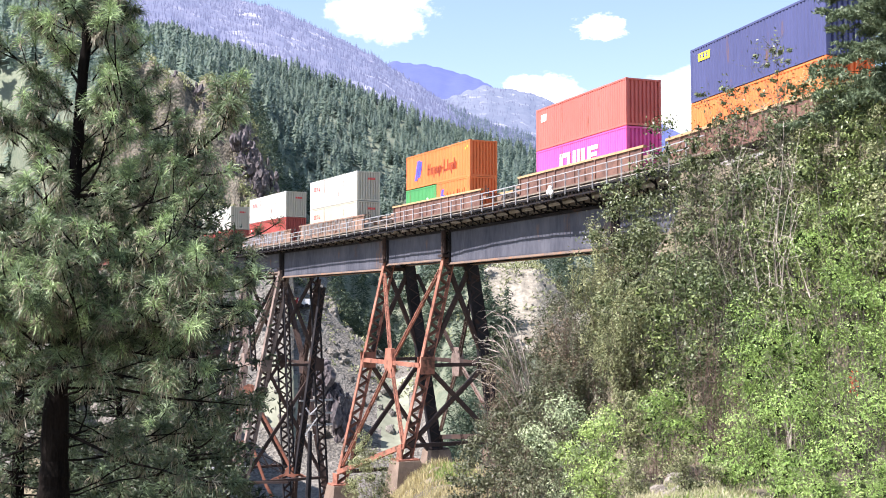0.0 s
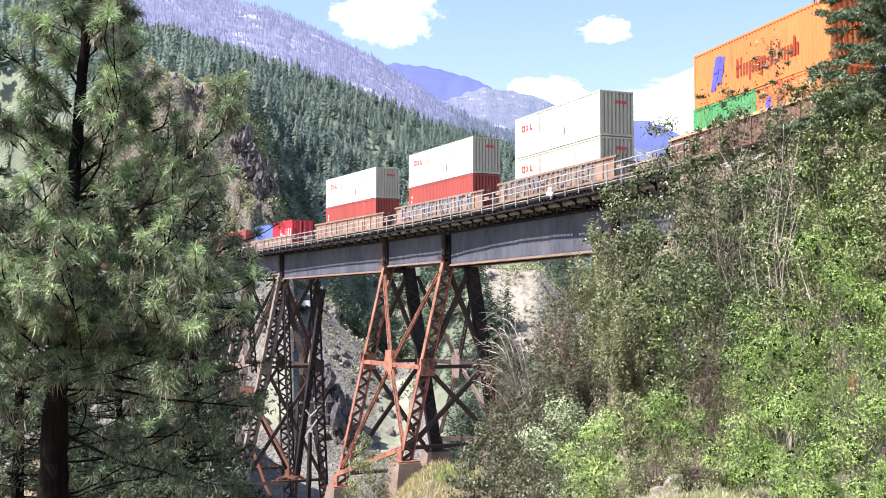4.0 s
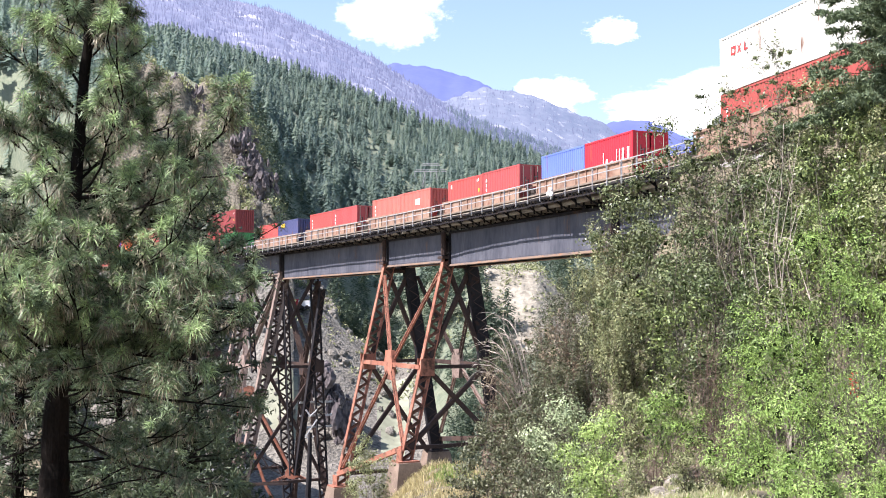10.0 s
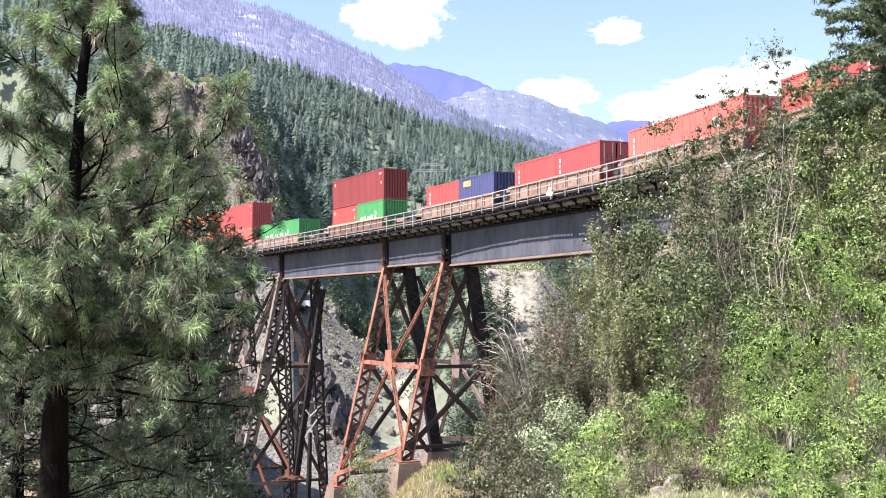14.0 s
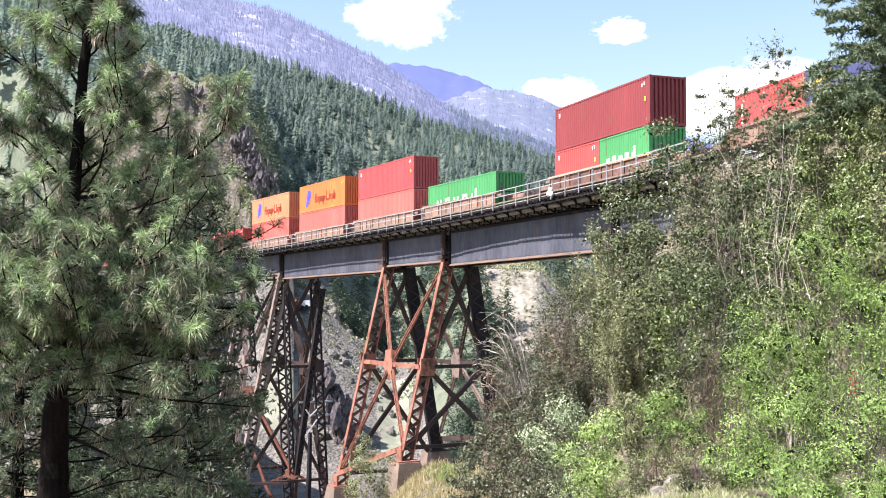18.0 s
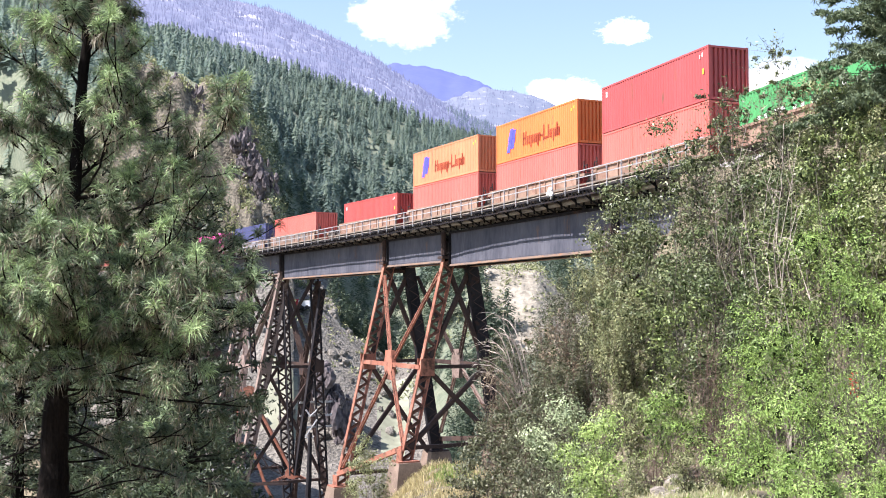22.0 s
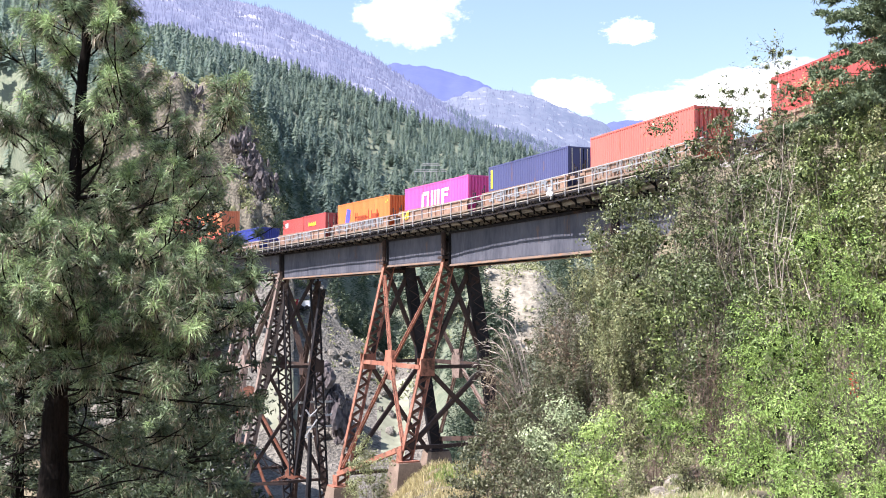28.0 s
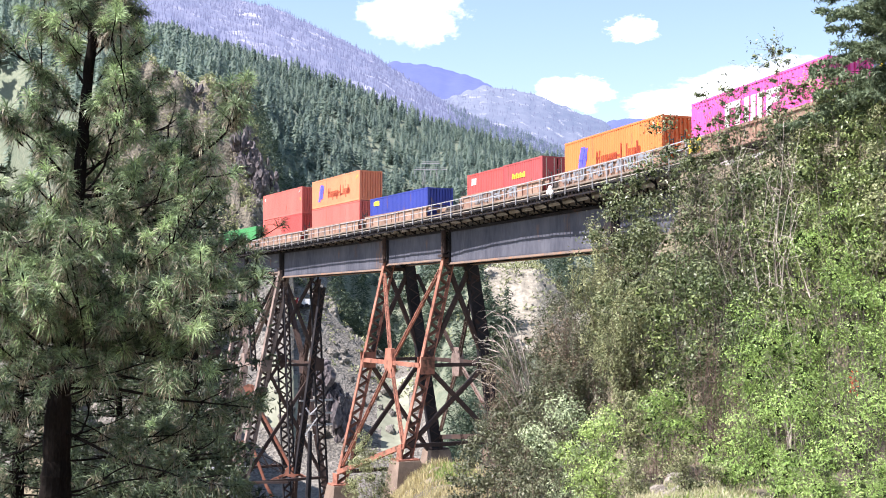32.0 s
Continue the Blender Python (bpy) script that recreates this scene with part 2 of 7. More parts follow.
def make_ground():
    # bearings: fine where the land is seen, coarse round the rest
    cols = [784 + LENS * math.tan(radians(a)) for a in (-89.6, -88.5, -86, -80, -70, -60, -50, -42, -36, -31, -27, -24)]
    cols += [-60 + 7.0 * i for i in range(244)]
    cols += [784 + LENS * math.tan(radians(a)) for a in (25, 27, 30, 34, 39, 45, 52, 60, 70, 80, 86, 88.5, 89.6)]
    rows = [0.0, 1.0, 2.0, 3.0, 4.5]
    while rows[-1] < 130:
        rows.append(rows[-1] * 1.045 + 0.3)
    rows += [140, 150, 160, 175, 190, 205, 215, 225, 235, 245, 255, 265, 275, 285, 290, 295, 300, 305, 310, 315, 320, 325, 330, 335, 342, 350, 365, 380]
    while rows[-1] < 1120:
        rows.append(rows[-1] + 24)
    rows += [1150, 1180, 1240, 1320]
    while rows[-1] < 2640:
        rows.append(rows[-1] + 46)
    rows += [2700, 2760, 2850, 2950, 3050, 3150, 3250, 3330, 3400, 3450, 3520, 3600, 3750, 3900, 4050, 4200, 4300, 4400, 4550, 4700]
    verts, faces, slots = [], [], []
    for r in rows:
        for px in cols:
            a = (px - 784) / LENS
            x = a * max(r, 0.6)
            cpx = min(max(px, -250), 1800)
            z = land(cpx, r) if r >= 140 else near_ground(x, r)
            if abs(x) > 4000:
                x = math.copysign(4000, x)
            verts.append((x, r, z))
    w = len(cols)
    for j in range(len(rows) - 1):
        rm = (rows[j] + rows[j + 1]) / 2
        for i in range(w - 1):
            faces.append((j * w + i, j * w + i + 1, (j + 1) * w + i + 1, (j + 1) * w + i))
            px = cols[i]
            if rm < 165:
                slots.append(0)
            elif rm < 285:
                zm = verts[j * w + i][2]
                row = 441 + LENS * (math.tan(radians(PITCH)) - (zm - EYE.z) / rm)
                wob = 12 * noise.noise((px * 0.03, row * 0.03, 8.0))
                silt = (462 < px + wob < 530 or 668 < px + wob < 722) and 680 < row + wob < 806 and rm > 205
                slots.append(8 if silt else 6 if px > 850 and rm > 258 else 3 if px > 755 and rm > 212 else 1)
            elif rm < 345:
                slots.append(2 if px < 525 else 6 if px > 850 else 3 if px > 745 else 1)
            elif rm < 1250:
                slots.append(3)
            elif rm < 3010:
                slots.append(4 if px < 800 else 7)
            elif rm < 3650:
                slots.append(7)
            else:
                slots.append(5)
    # the land behind the camera
    base = len(verts)
    back = [0.35, -3, -8, -15, -25, -40, -70, -120, -250, -600, -1500, -4000]
    for y in back:
        for i in range(-24, 25):
            x = math.copysign(abs(i / 24) ** 2.2 * 4000, i)
            z = near_ground(x, y) if abs(x) < 400 and y > -300 else 0.0
            verts.append((x, y, z - 0.03 if y > 0 else z))
    for j in range(len(back) - 1):
        for i in range(48):
            faces.append((base + (j + 1) * 49 + i, base + (j + 1) * 49 + i + 1, base + j * 49 + i + 1, base + j * 49 + i))
            slots.append(0)
    # the far mountains are a backdrop of their own
    far = [i for i, k in enumerate(slots) if k in (4, 5, 7)]
    close = [i for i, k in enumerate(slots) if k not in (4, 5, 7)]
    me = mesh_of("ground", verts, [faces[i] for i in close], [M_SOIL, M_SCREE, M_CLIFF, M_FOREST_FLOOR, M_PALE_SCREE, M_SILT], [{6: 4, 8: 5}.get(slots[i], slots[i]) for i in close], flat=False)
    me.validate()
    tagged(new("ground", me), "dry slope falling to a canyon under forested mountains", "ground", kind="structure")
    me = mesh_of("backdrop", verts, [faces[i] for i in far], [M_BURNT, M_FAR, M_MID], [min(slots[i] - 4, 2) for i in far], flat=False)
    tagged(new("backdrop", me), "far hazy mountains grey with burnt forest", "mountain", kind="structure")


make_ground()
# ---- building helpers ----
def link(name, me, parent=None, label=""):
    ob = new(name, me)
    if parent is not None:
        ob.parent = parent
    if label:
        ob["label"] = label
    return ob


def part(name, bm, material, parent, label=""):
    me = bpy.data.meshes.new(name)
    bm.to_mesh(me)
    bm.free()
    me.materials.append(material)
    return link(name, me, parent, label)


def thing(name, label, category, at=None, group="", kind=""):
    e = new(name)
    e.empty_display_size = 0.2
    if at is not None:
        e.matrix_world = at
    return tagged(e, label, category, group, kind)


def bar(bm, p, q, w, h, up=(0, 0, 1)):
    """A square bar from p to q, w wide and h deep."""
    p, q = Vector(p), Vector(q)
    d = (q - p).normalized()
    u = Vector(up)
    side = d.cross(u)
    if side.length < 1e-4:
        side = d.cross(Vector((1, 0, 0)))
    side.normalize()
    top = side.cross(d)
    ring = []
    for e in (p, q):
        ring.append([bm.verts.new(e + side * (a * w / 2) + top * (b * h / 2)) for a, b in ((-1, -1), (1, -1), (1, 1), (-1, 1))])
    a, b = ring
    for i in range(4):
        bm.faces.new((a[i], a[(i + 1) % 4], b[(i + 1) % 4], b[i]))
    bm.faces.new(a[::-1])
    bm.faces.new(b)


def box(bm, x0, x1, y0, y1, z0, z1, m=None):
    vs = [Vector((x, y, z)) for x in (x0, x1) for y in (y0, y1) for z in (z0, z1)]
    if m is not None:
        vs = [m @ v for v in vs]
    v = [bm.verts.new(c) for c in vs]
    for f in ((0, 1, 3, 2), (4, 6, 7, 5), (0, 4, 5, 1), (2, 3, 7, 6), (0, 2, 6, 4), (1, 5, 7, 3)):
        bm.faces.new([v[i] for i in f])


def tube(bm, pts, radii, sides=8):
    """A round limb along points."""
    rings = []
    for i, p in enumerate(pts):
        d = (pts[min(i + 1, len(pts) - 1)] - pts[max(i - 1, 0)]).normalized()
        a = d.orthogonal().normalized()
        b = d.cross(a)
        rings.append([bm.verts.new(p + (a * math.cos(2 * math.pi * k / sides) + b * math.sin(2 * math.pi * k / sides)) * radii[i]) for k in range(sides)])
    for r0, r1 in zip(rings, rings[1:]):
        off = min(range(sides), key=lambda o: (r1[o].co - r0[0].co).length)
        for k in range(sides):
            bm.faces.new((r0[k], r0[(k + 1) % sides], r1[(k + 1 + off) % sides], r1[(k + off) % sides]))
    bm.faces.new(rings[0][::-1])
    bm.faces.new(rings[-1])


def laced(name, parent, steel, lace_steel, p, q, out, along, depth, width, pitch=0.9, plate=0.09, lace=0.09, single=False):
    """A built-up member from p to q: two plates, depth apart along out, width wide along the other way, zigzag lacing on both open faces."""
    p, q, out, along = Vector(p), Vector(q), Vector(out).normalized(), Vector(along).normalized()
    bm = bmesh.new()
    bar(bm, p, q, width, plate, out)
    first = part(name, bm, steel, parent)
    bm = bmesh.new()
    bar(bm, p + out * depth, q + out * depth, width, plate, out)
    part("plate", bm, steel, first)
    n = max(2, int((q - p).length / pitch))
    bm = bmesh.new()
    for f in (-width / 2 + 0.02, width / 2 - 0.02):
        for i in range(n):
            a, b = p.lerp(q, i / n), p.lerp(q, (i + 1) / n)
            k0, k1 = (0, depth) if i % 2 else (depth, 0)
            bar(bm, a + out * k0 + along * f, b + out * k1 + along * f, lace, 0.03, along)
            if single:
                part("lacing_bar", bm, lace_steel, first)
                bm = bmesh.new()
    if single:
        bm.free()
    else:
        part("lacing", bm, lace_steel, first)["kind"] = "stuff"
    return first


# ---- the railway bridge ----
M_GREY_RUST = mat("grey_brown_weathered_steel", (0.15, 0.115, 0.10), (0.31, 0.235, 0.20), 0.6, 0.8, 0.004, fine=12, spec=0.12, rust=((0.07, 0.05, 0.045), 0.3, 0.9))
M_LACE = mat("brown_red_lacing_steel", (0.09, 0.048, 0.038), (0.19, 0.095, 0.072), 0.8, 0.8, 0.003, fine=10, spec=0.1)
# this dark rust also paints the shade on members of the rusty tower
M_DARK_RUST = mat("dark_rusted_and_shaded_steel", (0.038, 0.028, 0.026), (0.085, 0.056, 0.047), 0.6, 0.85, 0.004, fine=12, spec=0.1, rust=((0.05, 0.04, 0.04), 0.35, 0.9))
SPANS = [(-97.0, -73.6, 2.75, 0.9), (-73.3, -61.4, 2.2, 0.9), (-61.1, -37.6, 2.75, 0.9), (-37.3, -25.6, 2.35, 0.95), (-25.0, 1.55, 2.85, 1.0), (2.25, 13.65, 2.45, 1.0), (14.35, 39.9, 2.78, 1.0), (40.5, 52.0, 2.4, 1.0)]


def make_span(s0, s1, depth, top):
    a, b = on_track(s0), on_track(s1)
    m = track_pose((s0 + s1) / 2)
    mid = (a + b) / 2
    mid += (on_track((s0 + s1) / 2) - mid)  # spans on the curve are set out by their rise
    h = math.atan2(b.y - a.y, b.x - a.x)
    t = thing("girder_span", "dark grey riveted plate girder span stained with rust", "bridge girder", Matrix.Translation(mid) @ Matrix.Rotation(h, 4, "Z"), "girder spans of the bridge")
    L = (b - a).length / 2
    for side in (-1.0, 1.0):
        bm = bmesh.new()
        box(bm, -L, L, side - 0.015, side + 0.015, -top - depth + 0.05, -top - 0.05)
        part("web", bm, M_GIRDER, t)
        for z, thick, nm in ((-top - depth, 0.05, "bottom_flange"), (-top, 0.05, "top_flange")):
            bm = bmesh.new()
            box(bm, -L, L, side - 0.24, side + 0.24, z - thick / 2, z + thick / 2)
            box(bm, -L, L, side - 0.10 * (1 if side < 0 else -1) - 0.05, side - 0.10 * (1 if side < 0 else -1) + 0.05, z + (0.03 if nm[0] == "b" else -0.14), z + (0.14 if nm[0] == "b" else -0.03))
            part(nm, bm, M_FLANGE if nm[0] == "b" else M_BLACK_STEEL, t)
        n = max(3, int(2 * L / 1.6))
        for i in range(n + 1):
            if i in (0, n):
                bm = bmesh.new()
                x = -L + 0.08 + (2 * L - 0.16) * i / n
                box(bm, x - 0.06, x + 0.06, side - 0.2, side + 0.2, -top - depth + 0.06, -top - 0.06)
                part("stiffener", bm, M_BLACK_STEEL, t)
        for sgn in (-1, 1):
            bm = bmesh.new()
            box(bm, -L + 0.2, L - 0.2, side + sgn * 0.02, side + sgn * 0.028, -top - depth + 0.22, -top - depth + 0.36)
            part("angle", bm, M_GIRDER, t)
    n = max(2, int(2 * L / 5))
    for i in range(n + 1):
        x = -L + 0.3 + (2 * L - 0.6) * i / n
        bm = bmesh.new()
        bar(bm, (x, -0.95, -top - 0.2), (x, 0.95, -top - depth + 0.2), 0.1, 0.1)
        bar(bm, (x, 0.95, -top - 0.2), (x, -0.95, -top - depth + 0.2), 0.1, 0.1)
        bar(bm, (x, -0.95, -top - depth + 0.2), (x, 0.95, -top - depth + 0.2), 0.12, 0.12)
        part("cross_frame", bm, M_BLACK_STEEL, t)


for sp in SPANS:
    make_span(*sp)


def make_tower(sa, sb, za, zb, batter, steel, wide=0.46, diag=(0.42, 0.17), top=-3.2, mid=-12.0, far_za=None, far_zb=None, lower=None, far_top=1.7, far_batter=0.17, solid=True, far_wide=0.62):
    """A steel tower under sa..sb; za, zb: heights of its near feet over the rails."""
    t = thing("trestle_tower", "tall four-legged riveted steel trestle tower of rusty laced members" if steel is M_RUST_STEEL else "tall four-legged laced steel trestle tower, dark and weathered", "trestle tower", group="towers of the bridge")
    far_za, far_zb = far_za or za + 1.5, far_zb or zb + 1.5

    def leg_at(s, sgn, z):
        return on_track(s, -1.2 - batter * (top - z) if sgn < 0 else far_top + far_batter * (top - z), z)

    ax = (on_track(sb) - on_track(sa)).normalized()
    across = Vector((-ax.y, ax.x, 0))
    for s, sgn, zf in ((sa, -1, za), (sb, -1, zb), (sa, 1, far_za), (sb, 1, far_zb)):
        p, q = leg_at(s, sgn, top + 0.15), leg_at(s, sgn, zf)
        near = sgn < 0
        # far legs take black steel: their shade is put into the colour
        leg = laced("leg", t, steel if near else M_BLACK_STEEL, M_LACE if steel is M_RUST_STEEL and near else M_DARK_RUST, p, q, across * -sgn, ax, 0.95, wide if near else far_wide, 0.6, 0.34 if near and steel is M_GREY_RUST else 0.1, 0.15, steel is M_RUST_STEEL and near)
        if not near and solid:
            # cover plates make these legs solid
            for f in (-0.28, 0.28):
                bm = bmesh.new()
                bar(bm, p + across * -sgn * 0.47 + ax * f, q + across * -sgn * 0.47 + ax * f, 0.05, 0.9, across)
                part("cover_plate", bm, M_BLACK_STEEL, leg)
        # cap at the girder, curved out of the post over the bearing
        bm = bmesh.new()
        o = sgn * 1.2 if near else min(far_top, 1.7)
        bar(bm, on_track(s, o, -0.95), on_track(s, o, top + 0.3), 0.5, 0.16, across)
        bar(bm, on_track(s, o + sgn * 0.12, -1.0), on_track(s, o + sgn * 0.12, top + 0.3), 0.3, 0.1, across)
        box(bm, -0.45, 0.45, -0.5, 0.5, -0.1, 0.12, track_pose(s, o * 0.85, top + 0.1))
        part("post_head", bm, M_DARK_RUST if steel is M_RUST_STEEL and near else M_BLACK_STEEL, t)
        # gusset at mid height and shoe at the foot
        bm = bmesh.new()
        c = leg_at(s, sgn, mid)
        mm = Matrix.Translation(c) @ Matrix.Rotation(turn_at(s), 4, "Z")
        box(bm, 0.32, 0.36, -0.1 if near else -1.1, 1.1 if near else 0.1, -0.7, 0.7, mm)
        box(bm, -0.36, -0.32, -0.1 if near else -1.1, 1.1 if near else 0.1, -0.7, 0.7, mm)
        part("gusset_plate", bm, steel if near else M_DARK_RUST, t)
        bm = bmesh.new()
        f = Matrix.Translation(q) @ Matrix.Rotation(turn_at(s), 4, "Z")
        box(bm, -0.75, 0.75, -0.5 if near else -1.4, 1.4 if near else 0.5, -0.12, 0.02, f)
        box(bm, -0.5, 0.5, -0.12, -0.02, 0.0, 0.9, f)
        part("shoe", bm, steel if near else M_DARK_RUST, t)
        ped = bmesh.new()
        v = []
        for z, g in ((-0.1, 0.95), (-4.5, 1.7)):
            for x, y in ((-g, -g), (g, -g), (g, g), (-g, g)):
                v.append(ped.verts.new(f @ Vector((x * 0.95, y + (0.45 if near else -0.45), z))))
        ped.faces.new(v[0:4])
        ped.faces.new(v[7:3:-1])
        for k in range(4):
            ped.faces.new((v[k], v[4 + k], v[4 + (k + 1) % 4], v[(k + 1) % 4]))
        bmesh.ops.bevel(ped, geom=ped.edges[:], offset=0.06, segments=1)
        pd = thing("concrete_pedestal", "stained concrete pedestal under a tower leg", "pedestal", group="pedestals of the towers")
        part("block", ped, M_CONCRETE, pd)
    # longitudinal bracing, on both battered faces: a cross with a middle gusset, a strut at mid height and one at the feet
    for sgn in (-1, 1):
        za_, zb_ = (za, zb) if sgn < 0 else (far_za, far_zb)
        # dark rust on the far face stands in for its shade
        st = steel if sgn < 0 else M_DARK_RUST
        c = (leg_at(sa, sgn, mid) + leg_at(sb, sgn, mid)) / 2
        ends = [leg_at(sa, sgn, top - 1.0) + ax * 0.3, leg_at(sb, sgn, top - 1.0) - ax * 0.3, leg_at(sa, sgn, za_ + 1.6) + ax * 0.3, leg_at(sb, sgn, zb_ + 1.2) - ax * 0.3]
        for k, e in enumerate(ends):
            rusty = steel is M_RUST_STEEL and (sgn < 0 or k > 1)
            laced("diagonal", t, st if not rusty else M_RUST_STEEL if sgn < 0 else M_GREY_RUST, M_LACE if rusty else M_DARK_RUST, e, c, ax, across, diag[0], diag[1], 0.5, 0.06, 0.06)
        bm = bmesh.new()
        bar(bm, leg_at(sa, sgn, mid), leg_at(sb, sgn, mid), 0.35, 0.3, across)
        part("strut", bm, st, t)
        bm = bmesh.new()
        mm = Matrix.Translation(c) @ Matrix.Rotation(turn_at((sa + sb) / 2), 4, "Z")
        v = [bm.verts.new(mm @ Vector((x, -0.2, z))) for x, z in ((-0.55, -1.3), (0.6, -1.3), (0.85, 0), (0.6, 1.2), (-0.55, 1.2), (-0.85, 0))]
        v2 = [bm.verts.new(mm @ Vector((x, 0.2, z))) for x, z in ((-0.55, -1.3), (0.6, -1.3), (0.85, 0), (0.6, 1.2), (-0.55, 1.2), (-0.85, 0))]
        bm.faces.new(v)
        bm.faces.new(v2[::-1])
        for k in range(6):
            bm.faces.new((v[k], v2[k], v2[(k + 1) % 6], v[(k + 1) % 6]))
        part("gusset_plate", bm, M_GREY_RUST if steel is M_RUST_STEEL and sgn > 0 else st, t)
        bm = bmesh.new()
        bar(bm, leg_at(sa, sgn, za_ + 1.0), leg_at(sb, sgn, zb_ + 1.0), 0.4, 0.35, across)
        part("strut", bm, st, t)
    # bracing across the track, two crosses one over the other on each bent
    for s, zn, zf in ((sa, za, far_za), (sb, zb, far_zb)):
        levels = [top - 0.6, mid, min(zn, zf) + 1.0 if lower is None else lower]
        # cross braces are coloured dark for the shade between the legs
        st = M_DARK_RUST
        for z0, z1 in zip(levels, levels[1:]):
            for sg in (-1, 1):
                bm = bmesh.new()
                bar(bm, leg_at(s, sg, z0) + across * -sg * 0.5, leg_at(s, -sg, z1) + across * sg * 0.5, 0.32, 0.36, ax)
                part("diagonal", bm, st, t)
        for z in levels:
            bm = bmesh.new()
            bar(bm, leg_at(s, -1, z), leg_at(s, 1, z), 0.3, 0.36, ax)
            part("strut", bm, st, t)
    return t


make_tower(1.9, 14.0, -22.9, -19.4, 0.236, M_RUST_STEEL, far_za=-20.3, far_zb=-19.0)
make_tower(-37.0, -25.3, -34.0, -31.0, 0.205, M_GREY_RUST, wide=0.6, diag=(0.75, 0.4), top=-3.0, mid=-13.7, far_za=-33.0, far_zb=-31.0, lower=-26.5, far_top=3.3, far_batter=0.055, solid=False, far_wide=0.4)
# a ladder of pale rungs on the farther tower
def make_rungs():
    # a dead tree and a dark plate stand by the same tower
    p = sight(549, 766, 112)
    g = sight(541, 925, 112)
    snag = thing("dead_snag", "black dead tree trunk with broken pale branches", "tree", Matrix.Translation(g))
    bm = bmesh.new()
    tube(bm, [Vector((0, 0, -2)), Vector((0.1, 0, 0)), (p - g) * 0.5 + Vector((0.1, 0, 0)), p - g], [0.34, 0.3, 0.26, 0.18], 8)
    part("trunk", bm, M_BLACK_STEEL, snag)
    for a, b in (((541, 725), (549, 737)), ((549, 737), (561, 725)), ((561, 743), (548, 762)), ((548, 762), (540, 775)), ((540, 770), (547, 779)), ((547, 779), (556, 772))):
        bm = bmesh.new()
        tube(bm, [sight(*a, 112) - g, sight(*b, 112) - g], [0.09, 0.07], 5)
        part("branch", bm, M_RAILING, snag)
    pl = thing("steel_apron", "dark steel plate with a pale top beam by the tower's foot", "steel plate")
    a, b = sight(352, 822, 122), sight(427, 858, 122)
    bm = bmesh.new()
    bar(bm, a, b, 0.5, 0.42)
    part("beam", bm, M_RAILING, pl)
    bm = bmesh.new()
    v = [bm.verts.new(q + Vector((0, y, dz))) for y in (0.05, 0.25) for q, dz in ((a, -0.2), (b, -0.2), (b + Vector((-0.5, 0, 0)), -9.0), (a, -9.0))]
    for f in ((0, 1, 2, 3), (7, 6, 5, 4), (0, 4, 5, 1), (1, 5, 6, 2), (2, 6, 7, 3), (3, 7, 4, 0)):
        bm.faces.new([v[i] for i in f])
    part("plate", bm, M_GIRDER, pl)
    t = thing("maintenance_ladder", "pale steel rungs fixed across the farther tower", "ladder")
    for z in (-17.8, -19.3, -20.6):
        bm = bmesh.new()
        bar(bm, on_track(-25.8, 1.4, z), on_track(-25.8, 5.4, z), 0.16, 0.22)
        part("rung", bm, M_RAILING, t)
    for o in (1.6, 5.0):
        bm = bmesh.new()
        bar(bm, on_track(-25.8, o, -21.2), on_track(-25.8, o, -17.2), 0.12, 0.12)
        part("stile", bm, M_BLACK_STEEL, t)


make_rungs()


